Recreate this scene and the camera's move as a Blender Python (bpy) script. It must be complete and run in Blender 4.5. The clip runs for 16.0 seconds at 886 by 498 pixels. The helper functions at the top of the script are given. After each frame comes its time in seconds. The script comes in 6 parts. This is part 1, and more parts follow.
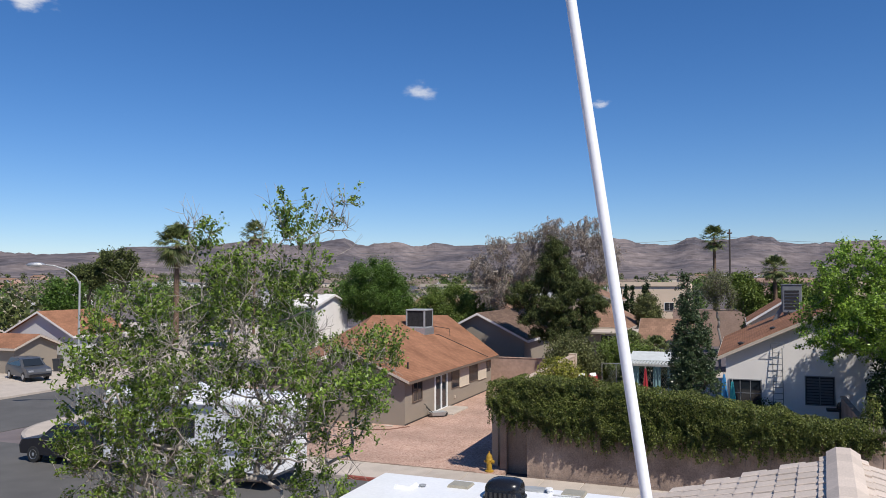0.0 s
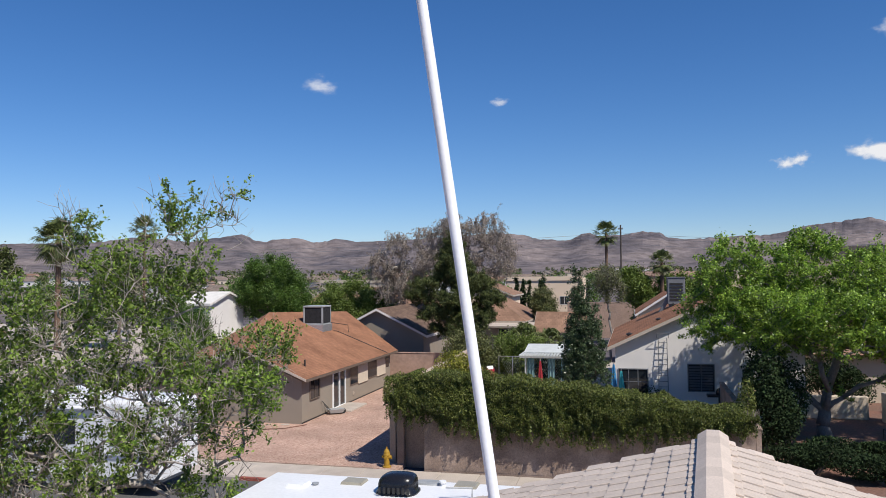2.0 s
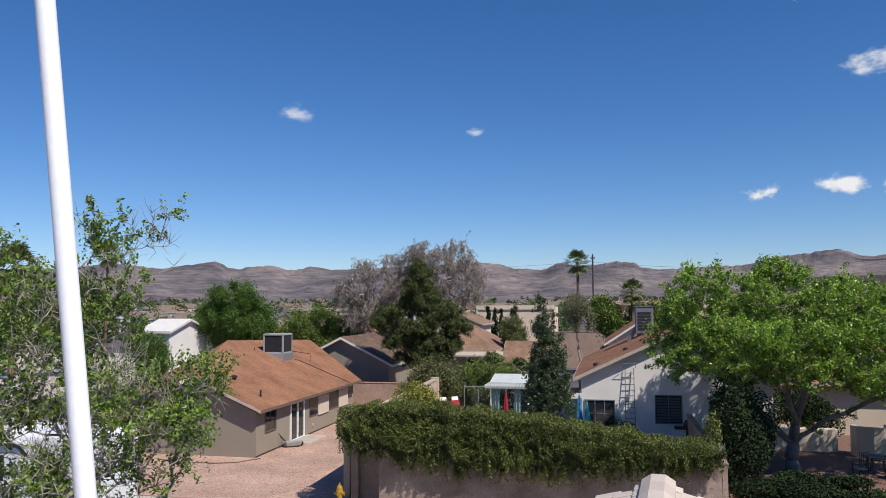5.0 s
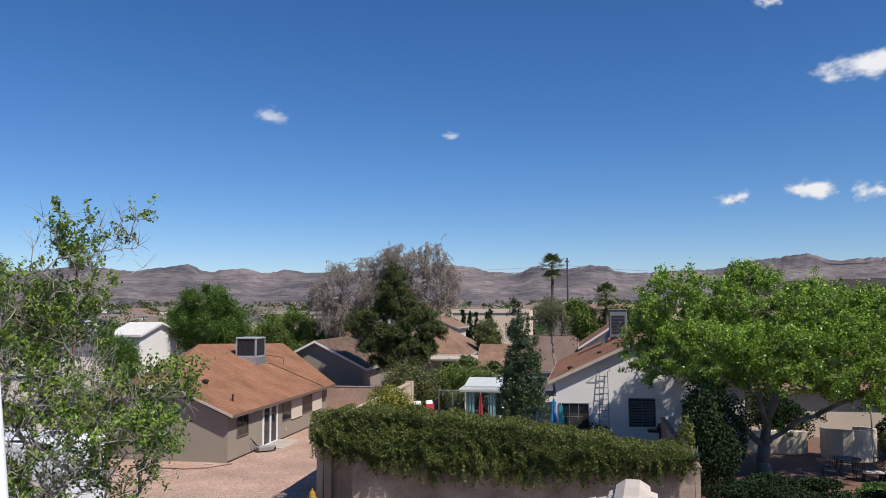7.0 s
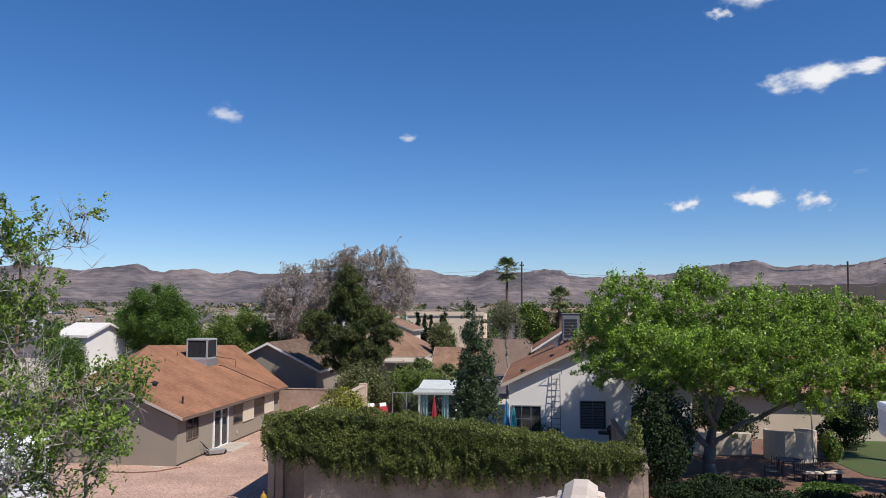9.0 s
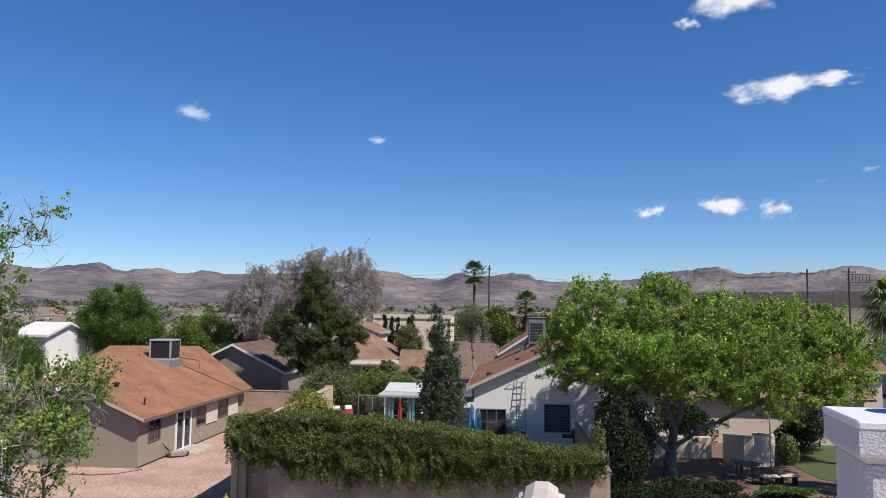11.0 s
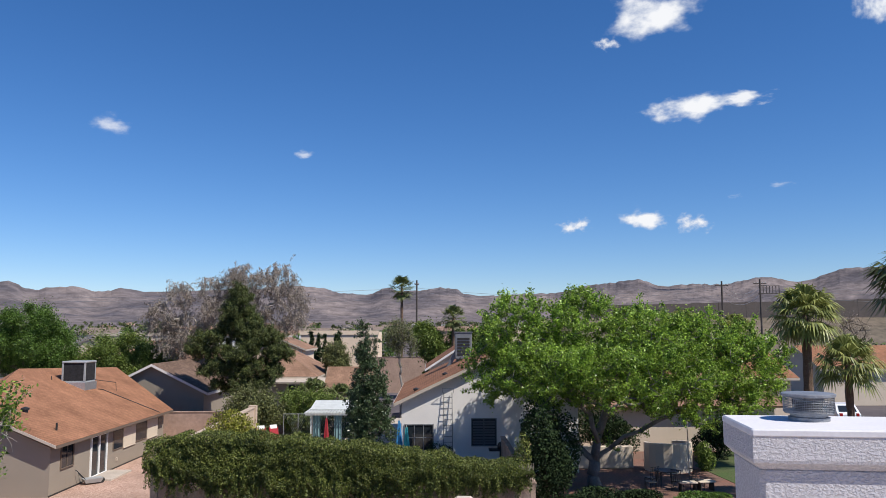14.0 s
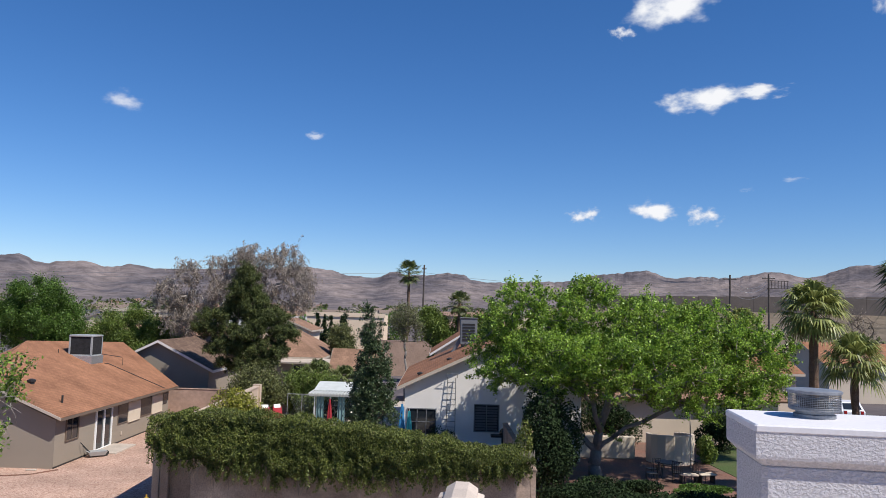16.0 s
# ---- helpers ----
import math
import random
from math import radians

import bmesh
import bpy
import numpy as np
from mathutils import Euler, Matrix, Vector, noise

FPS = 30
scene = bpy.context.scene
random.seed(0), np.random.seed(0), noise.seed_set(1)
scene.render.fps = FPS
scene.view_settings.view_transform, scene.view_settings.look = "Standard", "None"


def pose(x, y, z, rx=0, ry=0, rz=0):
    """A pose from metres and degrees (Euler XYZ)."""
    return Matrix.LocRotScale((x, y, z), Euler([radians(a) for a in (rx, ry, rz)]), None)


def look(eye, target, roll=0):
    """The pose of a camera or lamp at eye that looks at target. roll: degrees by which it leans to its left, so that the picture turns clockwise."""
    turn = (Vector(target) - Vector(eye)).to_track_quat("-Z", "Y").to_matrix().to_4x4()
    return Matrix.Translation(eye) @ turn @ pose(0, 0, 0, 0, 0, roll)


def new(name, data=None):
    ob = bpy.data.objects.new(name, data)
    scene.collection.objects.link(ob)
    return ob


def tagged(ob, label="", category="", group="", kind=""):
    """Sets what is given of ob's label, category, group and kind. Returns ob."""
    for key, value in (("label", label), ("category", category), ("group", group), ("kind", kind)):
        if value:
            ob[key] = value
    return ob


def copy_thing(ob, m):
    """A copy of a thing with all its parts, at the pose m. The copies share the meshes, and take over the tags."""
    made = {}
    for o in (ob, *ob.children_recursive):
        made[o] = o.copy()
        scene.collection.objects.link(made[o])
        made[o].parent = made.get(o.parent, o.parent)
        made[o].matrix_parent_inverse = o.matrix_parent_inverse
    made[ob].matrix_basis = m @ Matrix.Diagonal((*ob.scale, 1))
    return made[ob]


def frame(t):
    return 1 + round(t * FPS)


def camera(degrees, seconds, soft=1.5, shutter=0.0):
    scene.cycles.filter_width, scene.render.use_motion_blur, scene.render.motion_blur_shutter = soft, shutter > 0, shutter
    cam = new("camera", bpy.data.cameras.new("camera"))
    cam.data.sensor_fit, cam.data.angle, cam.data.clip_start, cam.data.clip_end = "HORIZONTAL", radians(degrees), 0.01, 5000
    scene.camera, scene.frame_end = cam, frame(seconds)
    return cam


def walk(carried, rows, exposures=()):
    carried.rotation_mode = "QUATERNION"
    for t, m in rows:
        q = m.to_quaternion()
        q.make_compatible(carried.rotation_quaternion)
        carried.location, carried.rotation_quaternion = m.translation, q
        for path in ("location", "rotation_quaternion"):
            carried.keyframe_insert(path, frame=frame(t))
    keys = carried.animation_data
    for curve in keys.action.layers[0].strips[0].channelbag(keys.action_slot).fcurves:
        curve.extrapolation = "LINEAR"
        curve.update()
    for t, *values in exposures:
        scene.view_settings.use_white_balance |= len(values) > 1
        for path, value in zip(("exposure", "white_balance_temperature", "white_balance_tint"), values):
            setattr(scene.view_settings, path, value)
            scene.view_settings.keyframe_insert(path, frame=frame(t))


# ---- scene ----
cam = camera(60.5, 16.0, soft=0.4)
ROWS = [
    (0.0, -0.000, -0.000, 7.600, 21.60, 2.38, 0.08),
    (0.5, 0.049, 0.085, 7.592, 19.98, 2.91, -0.48),
    (1.0, 0.044, 0.023, 7.593, 17.87, 2.65, -0.93),
    (1.5, 0.073, -0.013, 7.590, 15.54, 2.50, -0.28),
    (2.0, 0.149, 0.112, 7.570, 14.17, 2.03, 0.56),
    (2.5, 0.289, 0.336, 7.578, 13.16, 2.45, 0.30),
    (3.0, 0.367, 0.605, 7.559, 11.14, 3.18, 0.72),
    (3.5, 0.391, 0.960, 7.596, 10.26, 3.22, 0.88),
    (4.0, 0.508, 1.271, 7.526, 12.11, 3.54, 0.14),
    (6.5, 0.573, 1.316, 7.500, 12.32, 4.52, 0.31),
    (7.0, 0.552, 1.428, 7.508, 10.45, 4.42, 0.21),
    (7.5, 0.531, 1.445, 7.497, 9.22, 4.50, -0.28),
    (8.0, 0.552, 1.396, 7.495, 8.51, 4.71, -0.16),
    (8.5, 0.568, 1.343, 7.502, 7.63, 4.62, -0.13),
    (11.0, 0.608, 1.213, 7.520, 4.61, 4.85, -0.83),
    (11.5, 0.666, 1.162, 7.524, 2.71, 5.10, -0.66),
    (12.0, 0.682, 1.157, 7.530, 1.26, 5.36, -0.45),
    (12.5, 0.687, 1.156, 7.537, 0.31, 5.48, -0.34),
    (13.0, 0.693, 1.160, 7.528, 0.23, 5.42, -0.13),
    (13.5, 0.690, 1.129, 7.530, -0.01, 5.39, 0.13),
    (14.0, 0.689, 1.117, 7.547, -0.78, 6.01, 0.07),
    (14.5, 0.675, 1.114, 7.539, -0.50, 6.34, 0.04),
    (15.0, 0.636, 1.160, 7.527, 2.84, 6.07, -0.65),
    (15.5, 0.650, 1.080, 7.529, 2.88, 5.58, -1.66),
    (16.0, 0.721, 1.203, 7.541, -0.31, 4.90, -1.68),
]
walk(cam, [(t, pose(x, y, z, 90 + pitch, roll, yaw)) for t, x, y, z, yaw, pitch, roll in ROWS], [(0.0, 0.0), (4.0, 0.0), (7.0, 0.0), (11.0, 0.12), (16.0, 0.14)])

# ---- sun and sky ----
SUN = Vector((0.82, -0.57, 0.0)).normalized() * math.cos(radians(51)) + Vector((0, 0, math.sin(radians(51))))
world = bpy.data.worlds.new("sky")
scene.world = world
world.use_nodes = True
wn = world.node_tree
sky = wn.nodes.new("ShaderNodeTexSky")
sky.sky_type, sky.sun_disc = "NISHITA", False
sky.sun_elevation, sky.sun_rotation = radians(51), math.atan2(SUN.x, SUN.y)
sky.altitude, sky.air_density, sky.dust_density, sky.ozone_density = 700, 1.0, 0.0, 5.0
tint = wn.nodes.new("ShaderNodeHueSaturation")
tint.inputs["Saturation"].default_value = 1.21
wn.links.new(sky.outputs[0], tint.inputs["Color"])
warm = wn.nodes.new("ShaderNodeMixRGB")
warm.blend_type, warm.inputs[0].default_value, warm.inputs[2].default_value = "MULTIPLY", 1.0, (0.935, 0.95, 1.095, 1)
wn.links.new(tint.outputs[0], warm.inputs[1])
wn.links.new(warm.outputs[0], wn.nodes["Background"].inputs[0])
wn.nodes["Background"].inputs[1].default_value = 0.098
sun = new("sun", bpy.data.lights.new("sun", "SUN"))
sun.data.energy, sun.data.angle, sun.data.color = 5.0, radians(0.53), (1.0, 0.95, 0.87)
sun.matrix_world = look(SUN * 50, (0, 0, 0))


# ---- materials ----
def shader(name):
    m = bpy.data.materials.new(name)
    m.use_nodes = True
    return m, m.node_tree, m.node_tree.nodes["Principled BSDF"]


def mat(name, colour, rough=0.8, scale=3.0, vary=0.25, fine=60.0, bump=0.2, metal=0.0, second=None, spec=0.3, patch=0.5, depth=0.02, islands=0.0):
    """A surface with stains at `scale` and grain at `fine` (both per metre); second: a colour for the patches."""
    m, nt, b = shader(name)
    geo = nt.nodes.new("ShaderNodeNewGeometry")
    n1, n2 = nt.nodes.new("ShaderNodeTexNoise"), nt.nodes.new("ShaderNodeTexNoise")
    for n, s, d in ((n1, scale, 5.0), (n2, fine, 3.0)):
        n.inputs["Scale"].default_value, n.inputs["Detail"].default_value = s, d
        nt.links.new(geo.outputs["Position"], n.inputs["Vector"])
    ramp = nt.nodes.new("ShaderNodeValToRGB")
    c = Vector(colour)
    c2 = Vector(second) if second else c * (1 - vary)
    ramp.color_ramp.elements[0].position, ramp.color_ramp.elements[1].position = patch - 0.18, patch + 0.2
    ramp.color_ramp.elements[0].color, ramp.color_ramp.elements[1].color = (*c2, 1), (*c, 1)
    nt.links.new(n1.outputs["Fac"], ramp.inputs[0])
    mix = nt.nodes.new("ShaderNodeMixRGB")
    mix.blend_type, mix.inputs[0].default_value = "MULTIPLY", 1.0
    gr = nt.nodes.new("ShaderNodeMapRange")
    gr.inputs[1].default_value, gr.inputs[2].default_value = 0.25, 0.75
    gr.inputs[3].default_value, gr.inputs[4].default_value = 1 - vary, 1 + vary * 0.6
    nt.links.new(n2.outputs["Fac"], gr.inputs[0])
    nt.links.new(ramp.outputs[0], mix.inputs[1])
    nt.links.new(gr.outputs[0], mix.inputs[2])
    out = mix.outputs[0]
    if islands:
        mm = nt.nodes.new("ShaderNodeMixRGB")
        mm.blend_type, mm.inputs[0].default_value = "MULTIPLY", 1.0
        ri = nt.nodes.new("ShaderNodeMapRange")
        ri.inputs[3].default_value, ri.inputs[4].default_value = 1 - islands, 1 + islands
        info = nt.nodes.new("ShaderNodeObjectInfo")
        ad = nt.nodes.new("ShaderNodeMath")
        ad.operation = "ADD"
        fr = nt.nodes.new("ShaderNodeMath")
        fr.operation = "FRACT"
        nt.links.new(info.outputs["Random"], ad.inputs[0])
        nt.links.new(geo.outputs["Random Per Island"], ad.inputs[1])
        nt.links.new(ad.outputs[0], fr.inputs[0])
        nt.links.new(fr.outputs[0], ri.inputs[0])
        nt.links.new(out, mm.inputs[1])
        nt.links.new(ri.outputs[0], mm.inputs[2])
        out = mm.outputs[0]
    nt.links.new(out, b.inputs["Base Color"])
    b.inputs["Roughness"].default_value, b.inputs["Metallic"].default_value = rough, metal
    b.inputs["Specular IOR Level"].default_value = spec
    if bump:
        bp = nt.nodes.new("ShaderNodeBump")
        bp.inputs["Strength"].default_value, bp.inputs["Distance"].default_value = bump, depth
        nt.links.new(n2.outputs["Fac"], bp.inputs["Height"])
        nt.links.new(bp.outputs[0], b.inputs["Normal"])
    return m


def leaf_mat(name, dark, light, glow=0.35, rough=0.5, brown=None, share=0.0):
    """Leaves: colour from leaf to leaf, some light passing through."""
    m, nt, b = shader(name)
    geo = nt.nodes.new("ShaderNodeNewGeometry")
    ramp = nt.nodes.new("ShaderNodeValToRGB")
    ramp.color_ramp.elements[0].color, ramp.color_ramp.elements[1].color = (*dark, 1), (*light, 1)
    if brown:
        e = ramp.color_ramp.elements.new(1 - share)
        e.color = (*light, 1)
        ramp.color_ramp.elements[-1].color = (*brown, 1)
    nt.links.new(geo.outputs["Random Per Island"], ramp.inputs[0])
    nz = nt.nodes.new("ShaderNodeTexNoise")
    nz.inputs["Scale"].default_value = 0.9
    nt.links.new(geo.outputs["Position"], nz.inputs["Vector"])
    mr = nt.nodes.new("ShaderNodeMapRange")
    mr.inputs[1].default_value, mr.inputs[2].default_value, mr.inputs[3].default_value, mr.inputs[4].default_value = 0.3, 0.7, 0.75, 1.25
    nt.links.new(nz.outputs["Fac"], mr.inputs[0])
    mx = nt.nodes.new("ShaderNodeMixRGB")
    mx.blend_type, mx.inputs[0].default_value = "MULTIPLY", 1.0
    nt.links.new(ramp.outputs[0], mx.inputs[1])
    nt.links.new(mr.outputs[0], mx.inputs[2])
    nt.links.new(mx.outputs[0], b.inputs["Base Color"])
    b.inputs["Roughness"].default_value, b.inputs["Specular IOR Level"].default_value = rough, 0.35
    tr = nt.nodes.new("ShaderNodeBsdfTranslucent")
    nt.links.new(mx.outputs[0], tr.inputs["Color"])
    ms = nt.nodes.new("ShaderNodeMixShader")
    ms.inputs[0].default_value = glow
    nt.links.new(b.outputs[0], ms.inputs[1])
    nt.links.new(tr.outputs[0], ms.inputs[2])
    nt.links.new(ms.outputs[0], nt.nodes["Material Output"].inputs[0])
    return m


def plain(name, colour, rough=0.5, metal=0.0, spec=0.5):
    m, nt, b = shader(name)
    nz = nt.nodes.new("ShaderNodeTexNoise")
    nz.inputs["Scale"].default_value, nz.inputs["Detail"].default_value = 9.0, 4.0
    mr = nt.nodes.new("ShaderNodeMapRange")
    mr.inputs[3].default_value, mr.inputs[4].default_value = max(0.02, rough - 0.12), min(1.0, rough + 0.12)
    nt.links.new(nz.outputs["Fac"], mr.inputs[0])
    nt.links.new(mr.outputs[0], b.inputs["Roughness"])
    b.inputs["Base Color"].default_value, b.inputs["Metallic"].default_value = (*colour, 1), metal
    b.inputs["Specular IOR Level"].default_value = spec
    return m


def shingle_mat(name, colour, dark, row=0.14, along="y"):
    """Asphalt shingles: courses up the slope and tabs along it."""
    m, nt, b = shader(name)
    tc = nt.nodes.new("ShaderNodeUVMap")
    br = nt.nodes.new("ShaderNodeTexBrick")
    br.inputs["Color1"].default_value, br.inputs["Color2"].default_value, br.inputs["Mortar"].default_value = (*colour, 1), (*dark, 1), (*(Vector(dark) * 0.8), 1)
    br.inputs["Scale"].default_value, br.inputs["Mortar Size"].default_value = 1.0, 0.012
    br.inputs["Brick Width"].default_value, br.inputs["Row Height"].default_value = 0.32, row
    nt.links.new(tc.outputs[0], br.inputs["Vector"])
    geo = nt.nodes.new("ShaderNodeNewGeometry")
    n1 = nt.nodes.new("ShaderNodeTexNoise")
    n1.inputs["Scale"].default_value, n1.inputs["Detail"].default_value = 0.7, 6.0
    nt.links.new(geo.outputs["Position"], n1.inputs["Vector"])
    mr = nt.nodes.new("ShaderNodeMapRange")
    mr.inputs[1].default_value, mr.inputs[2].default_value, mr.inputs[3].default_value, mr.inputs[4].default_value = 0.3, 0.7, 0.78, 1.2
    nt.links.new(n1.outputs["Fac"], mr.inputs[0])
    mx = nt.nodes.new("ShaderNodeMixRGB")
    mx.blend_type, mx.inputs[0].default_value = "MULTIPLY", 1.0
    nt.links.new(br.outputs["Color"], mx.inputs[1])
    nt.links.new(mr.outputs[0], mx.inputs[2])
    nt.links.new(mx.outputs[0], b.inputs["Base Color"])
    b.inputs["Roughness"].default_value, b.inputs["Specular IOR Level"].default_value = 0.95, 0.15
    bp = nt.nodes.new("ShaderNodeBump")
    bp.inputs["Strength"].default_value, bp.inputs["Distance"].default_value = 0.5, 0.01
    nt.links.new(br.outputs["Fac"], bp.inputs["Height"])
    bp.invert = True
    nt.links.new(bp.outputs[0], b.inputs["Normal"])
    return m


def glass_mat(name, colour=(0.02, 0.025, 0.03)):
    m, nt, b = shader(name)
    b.inputs["Base Color"].default_value, b.inputs["Roughness"].default_value = (*colour, 1), 0.06
    b.inputs["Specular IOR Level"].default_value = 0.6
    return m


ASPHALT = mat("asphalt", (0.125, 0.12, 0.115), 0.9, 0.6, 0.25, 40, 0.3)
CONCRETE = mat("concrete", (0.53, 0.455, 0.385), 0.9, 1.2, 0.18, 30, 0.15, islands=0.06)
KERB = mat("kerb_concrete", (0.42, 0.37, 0.33), 0.9, 1.5, 0.2, 30, 0.15, islands=0.05)
RED_KERB = mat("red_kerb_paint", (0.34, 0.10, 0.075), 0.85, 4, 0.35, 30, 0.15)
EARTH = mat("brown_earth", (0.19, 0.145, 0.11), 0.95, 0.05, 0.4, 0.8, 0.4, second=(0.13, 0.11, 0.08), depth=0.1)
def gravel_mat(name, tones, size):
    """Loose stones: each cell a stone with its own tone and a rounded top, over broad drifts of colour."""
    m, nt, b = shader(name)
    geo = nt.nodes.new("ShaderNodeNewGeometry")
    vo = nt.nodes.new("ShaderNodeTexVoronoi")
    vo.inputs["Scale"].default_value = 1.0 / size
    nt.links.new(geo.outputs["Position"], vo.inputs["Vector"])
    sep = nt.nodes.new("ShaderNodeSeparateColor")
    nt.links.new(vo.outputs["Color"], sep.inputs[0])
    ramp = nt.nodes.new("ShaderNodeValToRGB")
    ramp.color_ramp.elements[0].color, ramp.color_ramp.elements[1].color = (*tones[0], 1), (*tones[-1], 1)
    for k, c in enumerate(tones[1:-1]):
        ramp.color_ramp.elements.new((k + 1) / (len(tones) - 1)).color = (*c, 1)
    nt.links.new(sep.outputs[0], ramp.inputs[0])
    nz = nt.nodes.new("ShaderNodeTexNoise")
    nz.inputs["Scale"].default_value, nz.inputs["Detail"].default_value = 0.45, 6.0
    nt.links.new(geo.outputs["Position"], nz.inputs["Vector"])
    mr = nt.nodes.new("ShaderNodeMapRange")
    mr.inputs[1].default_value, mr.inputs[2].default_value, mr.inputs[3].default_value, mr.inputs[4].default_value = 0.3, 0.7, 0.8, 1.14
    nt.links.new(nz.outputs["Fac"], mr.inputs[0])
    mx = nt.nodes.new("ShaderNodeMixRGB")
    mx.blend_type, mx.inputs[0].default_value = "MULTIPLY", 1.0
    nt.links.new(ramp.outputs[0], mx.inputs[1])
    nt.links.new(mr.outputs[0], mx.inputs[2])
    nt.links.new(mx.outputs[0], b.inputs["Base Color"])
    b.inputs["Roughness"].default_value, b.inputs["Specular IOR Level"].default_value = 0.95, 0.2
    bp = nt.nodes.new("ShaderNodeBump")
    bp.inputs["Strength"].default_value, bp.inputs["Distance"].default_value = 0.6, size * 0.5
    bp.invert = True
    nt.links.new(vo.outputs["Distance"], bp.inputs["Height"])
    nt.links.new(bp.outputs[0], b.inputs["Normal"])
    return m


GRAVEL = gravel_mat("desert_gravel", ((0.27, 0.155, 0.115), (0.44, 0.285, 0.22), (0.53, 0.37, 0.29), (0.40, 0.24, 0.18), (0.58, 0.43, 0.34)), 0.055)
LAWN = mat("lawn", (0.065, 0.11, 0.03), 0.95, 1.0, 0.4, 20, 0.8, second=(0.09, 0.1, 0.04))
# brick red darkened for dirt and for the mulberry's shade, put into the colour
BRICKPAVE = mat("red_paving", (0.22, 0.11, 0.08), 0.9, 0.8, 0.35, 9, 0.4, second=(0.16, 0.11, 0.085), patch=0.45)
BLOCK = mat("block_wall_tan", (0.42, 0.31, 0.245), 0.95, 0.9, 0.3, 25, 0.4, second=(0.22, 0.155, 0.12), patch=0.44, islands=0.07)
BLOCKFAR = mat("block_wall_pink", (0.43, 0.30, 0.235), 0.95, 0.9, 0.18, 5, 0.4)
# lighter than BLOCK: the sun on the side wall is put into this colour
SUNLIT_SIDEBLOCK = mat("sunlit_tan_block", (0.54, 0.42, 0.325), 0.95, 0.8, 0.18, 20, 0.4)
STUCCO_TAUPE = mat("taupe_stucco", (0.30, 0.255, 0.205), 0.95, 0.8, 0.08, 50, 0.35)
STUCCO_WHITE = mat("white_stucco", (0.78, 0.74, 0.70), 0.95, 0.8, 0.07, 30, 0.35)
STUCCO_CREAM = mat("cream_stucco", (0.62, 0.52, 0.41), 0.95, 0.8, 0.07, 30, 0.35)
TOWN_CREAM = mat("peach_cream_stucco", (0.78, 0.61, 0.45), 0.95, 0.4, 0.08, 10, 0.2)
STUCCO_GREY = mat("grey_stucco", (0.55, 0.54, 0.53), 0.95, 0.8, 0.07, 30, 0.35)
STUCCO_PINK = mat("pink_stucco", (0.62, 0.40, 0.30), 0.95, 0.8, 0.07, 30, 0.35)
FASCIA = mat("fascia_paint", (0.52, 0.44, 0.36), 0.7, 2, 0.12, 30, 0.1)
FASCIA_BROWN = mat("brown_eave_paint", (0.17, 0.125, 0.095), 0.7, 2, 0.12, 30, 0.1)
FASCIA_WHITE = mat("white_fascia_paint", (0.74, 0.70, 0.65), 0.7, 2, 0.12, 30, 0.1)
SHINGLE = shingle_mat("brown_shingle", (0.325, 0.16, 0.092), (0.27, 0.13, 0.076))
SHINGLE_DARK = shingle_mat("dark_brown_shingle", (0.20, 0.135, 0.10), (0.13, 0.085, 0.065))
SHINGLE_TAN = shingle_mat("tan_tile_roof", (0.29, 0.175, 0.118), (0.235, 0.14, 0.095), row=0.3)
ROOFTILE = mat("concrete_roof_tile", (0.60, 0.505, 0.43), 0.9, 2.5, 0.12, 45, 0.25, islands=0.09)
UNDERLAY = mat("roof_underlay", (0.07, 0.06, 0.055), 0.95, 2.5, 0.2, 45, 0.2)
SHINGLE_FAR = shingle_mat("weathered_far_roof", (0.25, 0.19, 0.155), (0.19, 0.15, 0.125), row=0.3)
SOUNDWALL = mat("grey_sound_wall", (0.15, 0.125, 0.11), 0.95, 0.9, 0.15, 5, 0.4)
PERGOLA = mat("weathered_white_paint", (0.60, 0.62, 0.60), 0.6, 3, 0.15, 40, 0.1)
WHITE = plain("white_paint", (0.80, 0.80, 0.79), 0.4)
RVWHITE = mat("rv_white_skin", (0.80, 0.80, 0.80), 0.35, 0.8, 0.06, 14, 0.02)
MASTWHITE = mat("white_mast_paint", (0.86, 0.87, 0.89), 0.35, 6, 0.05, 60, 0.03)
BLACK = plain("black_plastic", (0.012, 0.012, 0.014), 0.25)
RUBBER = plain("tyre_rubber", (0.02, 0.02, 0.02), 0.85)
STEEL = mat("galvanised_steel", (0.62, 0.63, 0.64), 0.4, 14, 0.2, 60, 0.05, metal=0.75)
GREYMETAL = mat("grey_painted_metal", (0.42, 0.43, 0.43), 0.55, 5, 0.15, 60, 0.05, metal=0.2)
DARKMETAL = plain("dark_metal", (0.035, 0.034, 0.033), 0.5, 0.3)
UNITGREY = mat("weathered_grey_sheet_metal", (0.19, 0.20, 0.215), 0.7, 3, 0.2, 40, 0.05)
PAD = mat("cooler_pad", (0.035, 0.035, 0.038), 0.95, 5, 0.4, 80, 0.6)
GLASS = glass_mat("window_glass")
SHADE = mat("cream_sun_screen", (0.62, 0.53, 0.42), 0.9, 3, 0.06, 80, 0.05)
YELLOW = mat("hydrant_yellow", (0.43, 0.25, 0.03), 0.6, 6, 0.25, 60, 0.1)
